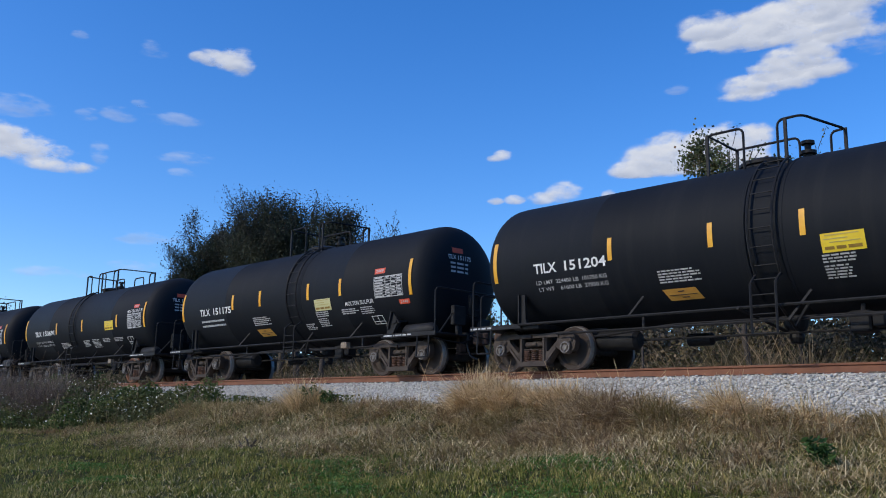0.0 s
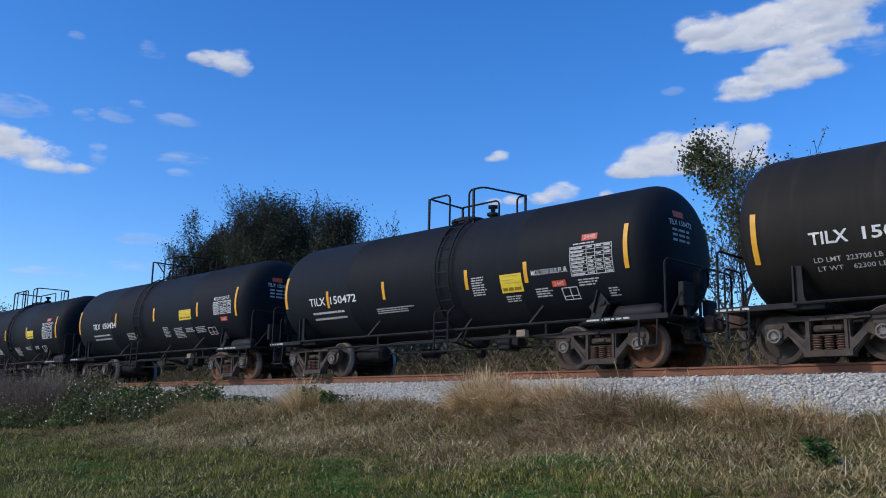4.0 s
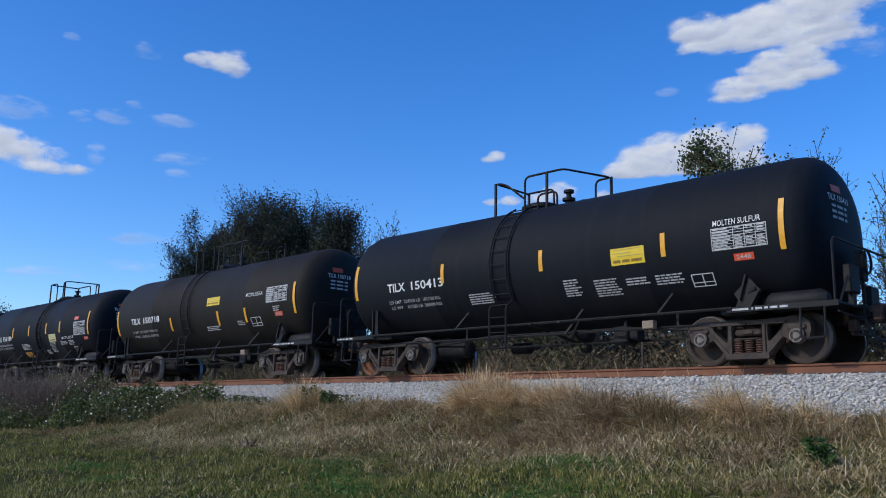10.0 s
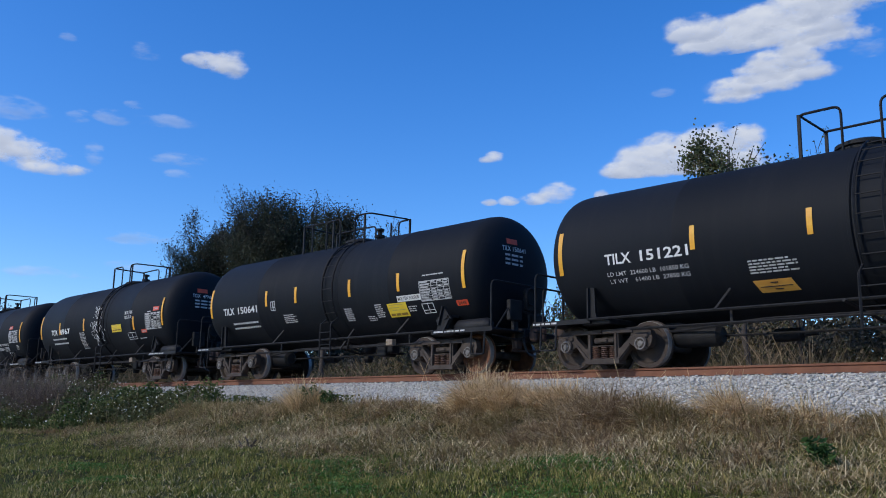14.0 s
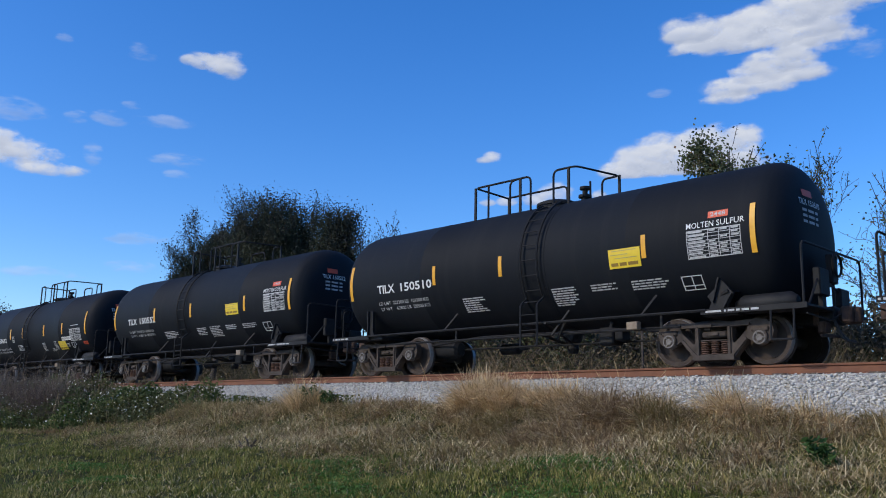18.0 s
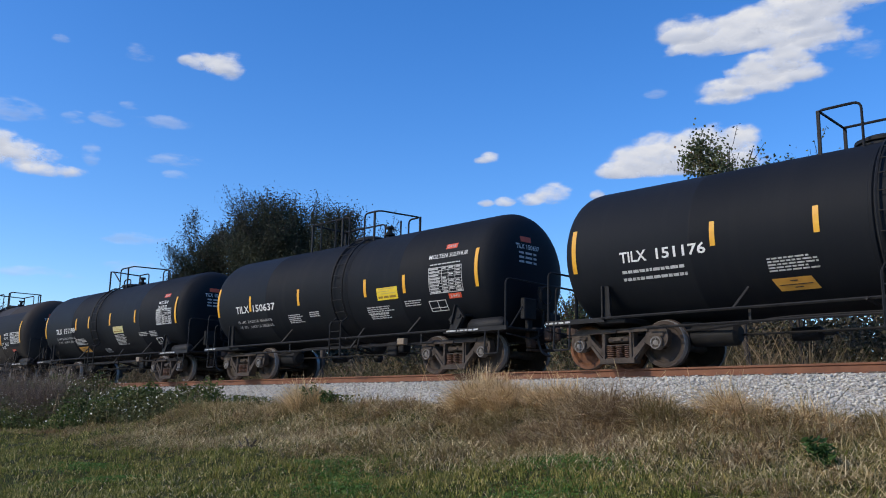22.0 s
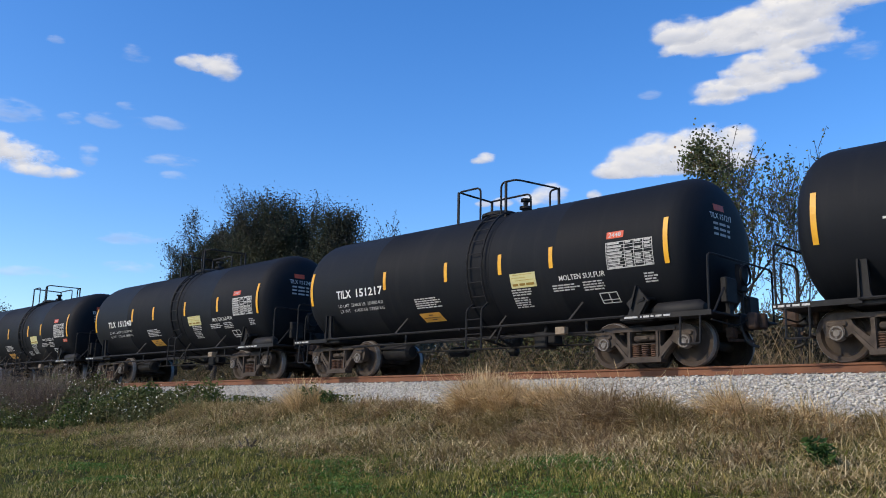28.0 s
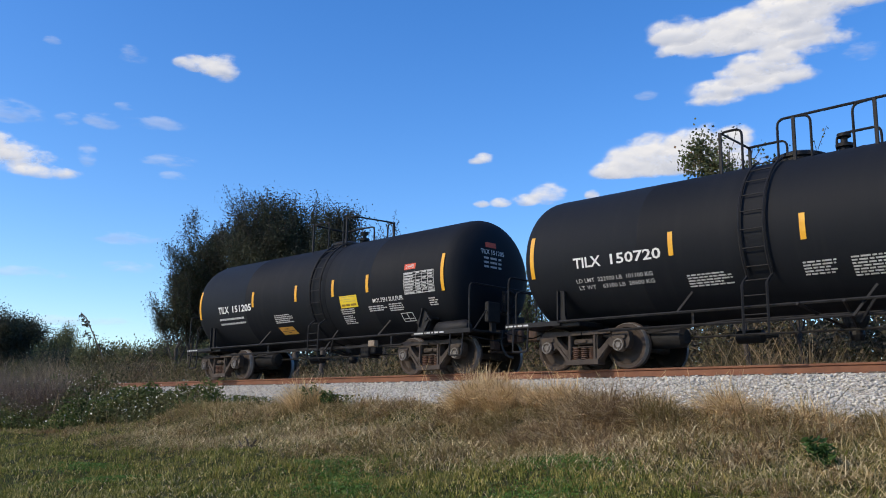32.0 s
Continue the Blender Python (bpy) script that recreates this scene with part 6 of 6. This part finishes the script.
# a thicker hedge further back
n = 190000
x, y = rng.uniform(-100, 8, n), 10.8 + rng.normal(0, 0.8, n)
top = 2.75 + 0.75 * patches(x, y, 0.7, 61)
c = np.stack([x, y, ground_z(x, y) + top * rng.random(n) ** 0.9], -1)
near = np.clip((x + 34) / 8, 0, 1)
c[:, 2] += near * 0.35 * rng.random(n)
stuff("hedge_leaves", "dense dark hedge of mixed scrub", "hedge", leaves(c, 0.095, rng, 0.1), HEDGE)


n = 130000
x, y = rng.uniform(-110, 14, n), 15.5 + rng.normal(0, 1.0, n)
c = np.stack([x, y, ground_z(x, y) + (3.85 + 0.7 * patches(x, y, 0.5, 66)) * rng.random(n) ** 0.8], -1)
stuff("thicket_leaves", "dense dark thicket behind the hedge", "thicket", leaves(c, 0.15, rng, 0.1), HEDGE)
n = 34000
x, y = rng.uniform(-44, 6, n), rng.uniform(7.6, 10.6, n)
top = (1.9 + 1.25 * patches(x, y, 1.1, 63)) * np.clip((x + 46) / 8, 0.2, 1) * (0.55 + 0.45 * (y - 7.6) / 3)
stuff("tall_scrub", "tall brown dead weeds and canes behind the track", "scrub", blades(x, y, ground_z(x, y), top * rng.uniform(0.55, 1.08, n), 0.03, 0.3, rng), BRUSHM)
c = np.stack([x, y, ground_z(x, y) + top * rng.random(n) ** 0.6], -1)[patches(x, y, 0.9, 64) > 0.35]
c = np.repeat(c, 2, 0)
stuff("scrub_leaves", "olive and brown leaves of the tall scrub", "scrub", leaves(c + rng.normal(0, 0.16, c.shape), 0.07, rng, 0.2), SCRUB)


# ---- trees ----
def tapered(segs, sides=5):
    """Joins tapered pieces of limb into one mesh."""
    vs, lp, fl = [], [], []
    for p, q, r0, r1 in segs:
        t = (q - p).normalized()
        s = t.cross(Vector((0.3, 0.9, 0.31))).normalized()
        u = s.cross(t)
        o = len(vs)
        for c, r in ((p, r0), (q, r1)):
            vs += [c + (s * math.cos(k * math.tau / sides) + u * math.sin(k * math.tau / sides)) * r for k in range(sides)]
        for k in range(sides):
            lp += [o + k, o + (k + 1) % sides, o + sides + (k + 1) % sides, o + sides + k]
            fl.append(4)
    return arrays_mesh("limbs", np.array([v[:] for v in vs]), np.array(fl), np.array(lp), BARK)


def tree(name, label, x, y, height, wide, leaf_mat, count, size, seed, levels=4, trunk=0.16, bare=0.25, lean=(0, 0), tuft=0.5, long=1.6, vines=(), feather=900, gnarl=1.0, thin=0.013):
    """A tree of forked tapering limbs with leaves gathered round the twigs."""
    g = random.Random(seed)
    ng = np.random.default_rng(seed)
    z = float(ground_z(x, y))
    ob = thing(name, label, "tree", "trees behind the track", "", pose(x, y, z - 0.05))
    main, twigs, tips, sprigs = [], [], [], []

    def grow(p, d, length, r, level):
        n = 3
        for k in range(n):
            d = (d + Vector((g.uniform(-1, 1), g.uniform(-1, 1), g.uniform(-0.25, 0.55))) * (0.10 + 0.05 * level) * gnarl).normalized()
            q = p + d * length / n
            r1 = r * 0.86
            (main if level < 2 else twigs).append((p, q, r, r1))
            p, r = q, r1
            if level >= 2 or (level == 1 and k > 0):
                tips.append((p, level))
            if level < levels and (level > 0 or k > 0):
                for _ in range(2 if level < 2 else g.choice((1, 2))):
                    a = g.uniform(0, math.tau)
                    out = Vector((math.cos(a) * wide / height * 1.25, math.sin(a) * wide / height * 1.0, g.uniform(-0.05, 0.75)))
                    grow(p, (d * 0.55 + out).normalized(), length * g.uniform(0.5, 0.72), r * 0.55, level + 1)

    grow(Vector((0, 0, 0)), Vector((lean[0], lean[1], 1)).normalized(), height * 0.55, trunk, 0)
    pts = np.array([p[:] for p, _ in tips])
    sx, sz = wide / max(0.1, np.abs(pts[:, 0]).max()) / 2, height / pts[:, 2].max()
    squash = lambda v: Vector((v.x * sx, v.y * sx, v.z * sz))
    spray = ng.choice(len(pts), min(len(pts), feather), replace=False) if feather else []
    mid = Vector((0, 0, height * 0.5))
    ends = []
    for k in spray:
        p = squash(Vector(pts[k]))
        d = ((p - mid).normalized() * 0.7 + Vector((g.uniform(-1, 1), g.uniform(-1, 1), g.uniform(-0.2, 1.2))) * 0.6).normalized()
        q = p + d * g.uniform(0.3, 0.85)
        sprigs.append((p, q, 0.012, 0.007))
        ends += [np.array(p.lerp(q, g.uniform(0.25, 1.05))) for _ in range(7)]
    part("trunk", tapered([(squash(a), squash(b), c, d) for a, b, c, d in main]), ob)
    part("twig_crown", tapered([(squash(a), squash(b), max(c, thin), max(d, thin * 0.8)) for a, b, c, d in twigs] + sprigs, 3), ob)
    pts = pts * np.array([sx, sx, sz])
    pts = pts[pts[:, 2] > bare * height]
    c = pts[ng.integers(0, len(pts), count)] + ng.normal(0, tuft, (count, 3)) * np.array([1, 1, 0.8])
    if ends:
        c = np.concatenate([c, np.array(ends) + ng.normal(0, 0.045, (len(ends), 3))])
    for vx, vz, vr, vn in vines:
        c = np.concatenate([c, np.array([vx, 0, vz]) + ng.normal(0, vr, (vn, 3)) * np.array([0.8, 0.7, 1.3])])
    c = c[c[:, 2] > 0.1]
    part("foliage", arrays_mesh("foliage", *leaves(c, size, ng, 0.0, long), leaf_mat), ob)
    return ob


tree("tree", "dark green tree with thin feathery edges", -46.9, 9.3, 8.5, 4.6, OAKLEAF, 32000, 0.05, 1, 4, 0.16, 0.6, (0, 0), 0.24, 1.9)
tree("tree", "dark green feathery tree behind the track", -45.3, 9.2, 10.1, 5.6, OAKLEAF, 54000, 0.05, 8, 4, 0.18, 0.3, (0, 0), 0.25, 1.9)
tree("tree", "dark green feathery tree behind the track", -42.2, 8.8, 11.2, 6.6, OAKLEAF, 66000, 0.05, 2, 4, 0.2, 0.05, (0, 0), 0.25, 1.9)
tree("tree", "tall dark green tree with a twiggy top", -38.6, 9.4, 11.6, 6.4, OAKLEAF, 66000, 0.05, 3, 4, 0.2, 0.05, (0, 0), 0.27, 1.9)
tree("tree", "dense dark green tree behind the track", -35.9, 9.0, 10.8, 6.4, OAKLEAF, 60000, 0.05, 14, 4, 0.2, 0.05, (0, 0), 0.32, 1.9)
tree("tree", "dense dark green tree behind the track", -33.8, 8.6, 10.4, 5.8, OAKLEAF, 66000, 0.05, 4, 4, 0.2, 0.05, (0, 0), 0.34, 1.9)
tree("tree", "dense dark green tree with a flat side", -31.9, 8.3, 9.7, 3.6, OAKLEAF, 60000, 0.05, 5, 4, 0.18, 0.05, (0, 0), 0.32, 1.9)
tree("tree", "thin sparse tree with few leaves", -28.6, 9.2, 8.5, 3.6, OAKLEAF, 4200, 0.055, 6, 4, 0.1, 0.3, (0, 0), 0.2, 1.6, (), 900, 1.5)
HANGING = [(-1.35, 8.1, 0.20, 420), (-1.7, 7.75, 0.18, 360), (-1.25, 7.6, 0.26, 760), (-0.75, 7.45, 0.24, 540), (-1.0, 7.05, 0.22, 560), (-0.55, 6.95, 0.16, 160), (-0.6, 6.5, 0.2, 220), (-0.7, 6.0, 0.2, 200), (-0.4, 5.5, 0.22, 200), (0.0, 5.0, 0.22, 160),
           (0.1, 7.25, 0.14, 60), (0.6, 7.2, 0.14, 60), (1.15, 7.15, 0.16, 60), (-1.5, 5.6, 0.22, 120), (-1.9, 5.4, 0.2, 110), (-1.3, 5.1, 0.24, 170), (-1.6, 4.6, 0.22, 120), (-1.1, 4.3, 0.24, 120), (-0.9, 3.6, 0.26, 110)]
tree("tree", "sparse dark green tree hung with vines", -10.7, 6.6, 8.4, 4.0, PALELEAF, 700, 0.072, 18, 4, 0.11, 0.35, (0.05, 0), 0.16, 1.3, HANGING, 160, 3.0, 0.007)
tree("tree", "thin twiggy tree with few reddish leaves", -9.6, 7.2, 7.5, 3.4, PALELEAF, 1700, 0.055, 21, 4, 0.07, 0.3, (0.1, 0), 0.2, 1.3, (), 140, 3.0, 0.007)
tree("tree", "bare twiggy brown tree behind the track", -7.2, 7.2, 6.5, 3.6, PALELEAF, 1500, 0.052, 23, 4, 0.06, 0.35, (0.12, 0), 0.2, 1.3, (), 160, 3.0, 0.007)
tree("tree", "low twiggy sapling with reddish leaves", -14.4, 7.0, 6.6, 1.5, PALELEAF, 160, 0.07, 25, 3, 0.05, 0.55, (0, 0), 0.2, 1.3, (), 60, 2.6, 0.007)
tree("tree", "twiggy leaning tree behind the track", -4.8, 8.0, 6.3, 3.6, PALELEAF, 1300, 0.05, 27, 4, 0.06, 0.35, (0.1, 0), 0.2, 1.3, (), 160, 3.0, 0.007)
tree("tree", "leafy green sapling behind the track", -20.3, 9.0, 5.4, 2.0, PALELEAF, 1100, 0.075, 51, 4, 0.06, 0.25, (0, 0), 0.16, 1.4, (), 250)
tree("tree", "slim green sapling behind the track", -18.5, 9.2, 4.9, 1.8, PALELEAF, 800, 0.075, 52, 4, 0.06, 0.25, (0, 0), 0.16, 1.4, (), 200)
tree("tree", "leafy green sapling behind the track", -23.2, 9.0, 5.2, 2.2, PALELEAF, 1100, 0.075, 53, 4, 0.06, 0.2, (0, 0), 0.16, 1.4, (), 250)
PROTOS = [tree("tree", "far dark green round-headed tree", -112, 22, 9.0, 12, OAKLEAF, 16000, 0.16, 31, 3, 0.25, 0.1, (0, 0), 0.7, 1.6, (), 0),
          tree("tree", "far pale olive-green tree", -118, 31, 9.2, 9, OLIVELEAF, 13000, 0.15, 32, 3, 0.22, 0.1, (0, 0), 0.6, 1.6, (), 0),
          tree("tree", "far low olive-green tree", -99, 29, 6.4, 9, OLIVELEAF, 12000, 0.15, 33, 3, 0.2, 0.08, (0, 0), 0.6, 1.6, (), 0),
          tree("tree", "far dark green bushy tree", -86, 26, 5.4, 10, OAKLEAF, 13000, 0.15, 34, 3, 0.2, 0.04, (0, 0), 0.7, 1.6, (), 0)]
g = random.Random(77)
SPOTS = [(-125, 24, 0), (-103, 20, 3), (-93, 33, 2), (-78, 25, 3), (-72, 22, 2), (-66, 24, 3), (-60, 22, 2), (-55, 26, 3), (-132, 34, 1), (-108, 36, 2), (-84, 36, 1)]
SPOTS += [(-50 + 6.2 * k, 33 + 3 * math.sin(k * 2.1), (3, 2, 3, 2)[k % 4]) for k in range(12)]
for sx, sy, k in SPOTS:
    copy_thing(PROTOS[k], pose(sx, sy, float(ground_z(sx, sy)) - g.uniform(0.05, 0.9), 0, 0, g.uniform(0, 360)))


tree("tree", "tall dark green tree beyond the bank", -89, 14, 9.4, 11.5, OAKLEAF, 52000, 0.10, 41, 4, 0.25, 0.05, (0, 0), 0.5, 1.6, (), 500)
for sx, sy, k, wide, tall in ((-84, 17.5, 1, 0.5, 0.84), (-66, 13.6, 2, 0.65, 0.78), (-61.5, 14.6, 2, 0.6, 0.74), (-73, 15.0, 3, 0.7, 0.86), (-57.0, 15.5, 2, 0.55, 0.74)):
    copy_thing(PROTOS[k], pose(sx, sy, float(ground_z(sx, sy)), 0, 0, 40 * k) @ Matrix.Diagonal((wide, wide, tall, 1)))
# a dead sapling that leans over the scrub
ob = thing("dead_sapling", "bare leaning sapling with a few withered leaves", "sapling", "", "", pose(-61.0, 12, float(ground_z(-61, 12))))
part("stem", mesh_of(pipe([(0, 0, 0), (-0.2, 0, 2.6), (-2.2, 0, 4.6), (-5.2, 0, 7.2), (-6.2, 0, 7.6)], 0.045, 0.6, 5), BARK), ob)
g = np.random.default_rng(12)
for k in range(7):
    q = 0.25 + 0.11 * k
    at = Vector((-1.4 - 4.6 * q, 0, 3.9 + 3.6 * q))
    tip = at + Vector((g.uniform(-0.7, 0.5), g.uniform(-0.4, 0.4), g.uniform(-0.3, 0.7)))
    tw = part("twig", mesh_of(pipe([at, at.lerp(tip, 0.5) + Vector((0, 0, 0.1)), tip], 0.02, 0.2, 4), BARK), ob)
    part("withered_leaves", arrays_mesh("leaf", *leaves(np.array([list(at.lerp(tip, v)) for v in g.uniform(0.4, 1.1, 22)]) + g.normal(0, 0.12, (22, 3)), 0.13, g, 0.0, 1.6), OAKLEAF), tw)


# ---- clouds ----
def vapour(name, thick, rag, soft, grain, stretch):
    """Soft glowing vapour on a puff, its shading painted in: dense in the middle, ragged and thin towards its rim."""
    m = Mat(name, 1.0)
    gen = m.n.new("ShaderNodeTexCoord")
    sep = m.n.new("ShaderNodeSeparateXYZ")
    m.l.new(gen.outputs["Generated"], sep.inputs[0])
    ex = m.math("POWER", m.math("ABSOLUTE", m.math("MULTIPLY", m.math("SUBTRACT", sep.outputs[0], 0.5), 2.0)), 2.0)
    ey = m.math("POWER", m.math("ABSOLUTE", m.math("MULTIPLY", m.math("SUBTRACT", sep.outputs[1], 0.42), 2.0)), 2.0)
    fall = m.math("MAXIMUM", m.math("SUBTRACT", 1.0, m.math("ADD", ex, ey)), 0.0)
    mp = m.n.new("ShaderNodeMapping")
    mp.inputs["Scale"].default_value = (stretch, 1.15, 1.0)
    m.l.new(gen.outputs["Object"], mp.inputs["Vector"])
    off = m.n.new("ShaderNodeCombineXYZ")
    m.l.new(m.math("MULTIPLY", m.rand(), 4000.0), off.inputs[2])
    m.l.new(off.outputs[0], mp.inputs["Location"])
    n1 = m.noise(grain, 6, mp.outputs[0], 0.55)
    lifted = m.n.new("ShaderNodeVectorMath")
    lifted.operation = "ADD"
    lifted.inputs[1].default_value = (0.0, 17.0, 0.0)
    m.l.new(mp.outputs[0], lifted.inputs[0])
    n2 = m.noise(grain * 0.62, 2, lifted.outputs[0], 0.5)
    n3 = m.noise(grain * 0.62, 2, mp.outputs[0], 0.5)
    body = m.math("ADD", m.math("MULTIPLY", fall, soft), m.math("MULTIPLY", m.math("SUBTRACT", n1, 0.5), rag))
    rim = m.math("MINIMUM", m.math("MULTIPLY", fall, 2.2), 1.0)
    dens = m.math("MULTIPLY", m.math("SUBTRACT", body, 0.16), rim)
    alpha = m.ramp(dens, [(0.0, (0, 0, 0)), (0.16, (thick * 0.12,) * 3), (0.4, (thick * 0.55,) * 3), (0.75, (thick,) * 3)])
    em, tr, mx = m.n.new("ShaderNodeEmission"), m.n.new("ShaderNodeBsdfTransparent"), m.n.new("ShaderNodeMixShader")
    # light from above painted into the glow: bright tops, grey shaded undersides
    tone = m.math("ADD", m.math("ADD", m.math("MULTIPLY", sep.outputs[1], 0.55), 0.22), m.math("MULTIPLY", m.math("SUBTRACT", n3, n2), 1.3))
    m.l.new(m.ramp(tone, [(0.2, (0.40, 0.44, 0.54)), (0.48, (0.58, 0.60, 0.66)), (0.72, (0.73, 0.725, 0.73))]), em.inputs["Color"])
    em.inputs["Strength"].default_value = 0.8
    m.l.new(alpha, mx.inputs[0])
    m.l.new(tr.outputs[0], mx.inputs[1])
    m.l.new(em.outputs[0], mx.inputs[2])
    m.l.new(mx.outputs[0], m.n["Material Output"].inputs["Surface"])
    return m.m


CLOUDY, SMALL, WISPY = vapour("cloud_vapour", 0.95, 2.7, 0.95, 0.013, 0.7), vapour("small_cloud_vapour", 0.85, 2.0, 0.85, 0.021, 0.6), vapour("thin_cloud_vapour", 0.30, 2.4, 0.62, 0.024, 0.4)
FAR = 3200.0


def toward(az, el):
    a, e = radians(az), radians(el)
    return Vector((math.sin(a) * math.cos(e), math.cos(a) * math.cos(e), math.sin(e)))


def cloud_pose(az, el):
    at = Vector(EYE) + toward(az, el) * FAR
    return look(at, at * 2 - Vector(EYE), 1.15)


def cloud(label, start, end, puffs):
    """A cloud of soft puffs: each (right, up, width, height) in degrees from its middle."""
    a, b = cloud_pose(*start), cloud_pose(*end)
    ob = thing("cloud", label, "cloud", "fair-weather clouds", "structure", a)
    k = FAR * math.tan(radians(1))
    for i, (r, u, w, h) in enumerate(puffs):
        bm = bmesh.new()
        bmesh.ops.create_grid(bm, x_segments=2, y_segments=2, size=0.5)
        for v in bm.verts:
            v.co.x, v.co.y = v.co.x * w * k, v.co.y * h * k
        part("puff", mesh_of(bm, WISPY if "wisp" in label or "streak" in label else SMALL if "small" in label else CLOUDY), ob, "", pose(r * k, u * k, -2.0 * i))
    CLOUDS.append((ob, a, b))


CLOUDS = []
cloud("large white cumulus cloud with grey undersides", (-22.4, 22.53), (-24.46, 22.44), [(-4.55, 2.14, 4.6, 2.1), (-2.76, 1.59, 5.4, 2.5), (-0.86, 1.93, 6.2, 2.5), (1.03, 2.34, 6.7, 2.5), (3.45, 2.69, 7.1, 2.5), (5.52, 3.10, 6.2, 2.5), (-4.48, 1.10, 4.6, 1.4), (-2.21, 0.97, 5.8, 1.7), (0.21, 1.24, 6.2, 2.3), (2.62, 1.52, 5.8, 2.1), (3.45, 0.55, 5.4, 1.5), (2.00, 0.07, 5.4, 1.8), (0.34, -0.41, 5.4, 1.9), (-0.97, -0.97, 5.0, 1.8), (-1.93, -1.66, 5.4, 1.7), (-2.76, -2.31, 4.6, 1.2), (-0.21, -1.66, 5.0, 1.7), (1.59, -1.38, 4.2, 1.5), (2.28, -1.31, 2.5, 1.2)])
cloud("white cumulus cloud with a flat base", (-29.46, 16.91), (-30.65, 16.91), [(-3.17, -0.79, 3.3, 1.4), (-2.00, -0.24, 4.2, 2.5), (-0.97, 0.45, 3.8, 2.5), (0.41, 0.10, 5.0, 2.9), (1.72, 0.38, 4.6, 2.9), (3.00, 0.72, 4.2, 2.5), (4.38, 0.72, 3.3, 2.2), (3.59, -0.24, 4.6, 2.5), (2.14, -0.66, 5.8, 1.8), (-0.62, -0.79, 6.7, 1.6), (4.21, -0.79, 4.6, 1.5), (1.45, -1.00, 7.1, 1.1), (-2.34, -1.07, 5.0, 0.9)])
cloud("small bright white cumulus cloud", (-60.08, 22.17), (-61.07, 21.71), [(0.79, -0.03, 2.7, 2.1), (0.10, 0.03, 2.1, 1.7), (-0.79, 0.03, 2.7, 1.3), (-1.48, -0.03, 1.8, 1.0)])
cloud("soft white bank of cloud", (-71.09, 15.28), (-71.97, 14.82), [(-1.90, 0.83, 2.9, 2.1), (-1.03, 0.48, 5.0, 2.0), (0.52, 0.07, 4.6, 1.5), (-1.38, -0.28, 5.0, 1.2), (1.38, -0.76, 5.4, 1.1)])
cloud("thin wisp of cloud", (-72.45, 17.72), (-72.93, 17.31), [(0, 0, 5.0, 1.7)])
cloud("thin wisp of cloud", (-66.46, 18.03), (-67.42, 17.49), [(0, 0, 2.6, 1.2)])
cloud("thin wisp of cloud", (-63.18, 18.14), (-64.2, 17.77), [(0, 0, 4.2, 1.1)])
cloud("thin wisp of cloud", (-62.11, 15.8), (-63.14, 15.52), [(0, 0, 4.0, 1.1)])
cloud("thin wisp of cloud", (-64.59, 22.24), (-65.85, 21.76), [(0, 0, 2.4, 1.3)])
cloud("thin wisp of cloud", (-68.28, 17.78), (-69.38, 17.35), [(0, 0, 1.8, 1.0)])
cloud("small white fair-weather cloud", (-41.37, 17.0), (-42.63, 16.82), [(0.2, 0.05, 1.7, 0.9), (-0.3, -0.15, 1.5, 0.6)])
cloud("small white fair-weather cloud", (-40.89, 14.19), (-41.84, 14.0), [(0.5, 0, 2.0, 0.8), (-0.7, -0.1, 1.4, 0.6)])
cloud("small white fair-weather cloud", (-37.58, 14.61), (-38.59, 14.51), [(0.5, 0.1, 3.0, 1.7), (-0.9, -0.3, 2.4, 1.0)])
cloud("small white fair-weather cloud", (-34.13, 14.43), (-35.23, 14.46), [(0, 0, 1.2, 0.9)])
cloud("thin wisp of low cloud", (-63.95, 10.66), (-65.05, 10.57), [(0, 0, 5.2, 1.1)])
cloud("thin wisp of low cloud", (-64.81, 8.88), (-65.04, 8.82), [(0, 0, 4.0, 1.0)])
cloud("thin wisp of low cloud", (-69.12, 8.15), (-70.35, 8.05), [(0, 0, 6.5, 0.9)])
cloud("low pale streak of cloud", (-67.28, 5.4), (-68.23, 5.41), [(0, 0, 8.5, 0.9)])
cloud("thin wisp of white cloud", (-17.6, 22.1), (-18.4, 21.9), [(0, 0, 2.6, 1.4)])
cloud("thin wisp of cloud", (-69.21, 22.23), (-70.77, 21.62), [(0, 0, 1.3, 0.9)])
cloud("thin wisp of cloud", (-67.36, 15.72), (-68.04, 15.48), [(0, 0, 1.4, 2.0)])
cloud("thin wisp of cloud", (-62.3, 14.9), (-62.78, 14.65), [(0, 0, 2.4, 0.7)])
cloud("thin wisp of cloud", (-65.08, 18.83), (-66.08, 18.55), [(0, 0, 1.6, 0.7)])
cloud("thin wisp of white cloud", (-29.6, 20.8), (-31.6, 20.6), [(0, 0, 1.8, 0.8)])
cloud("thin wisp of white cloud", (-27.4, 14.3), (-28.4, 14.4), [(0, 0, 1.6, 0.8)])

motions()
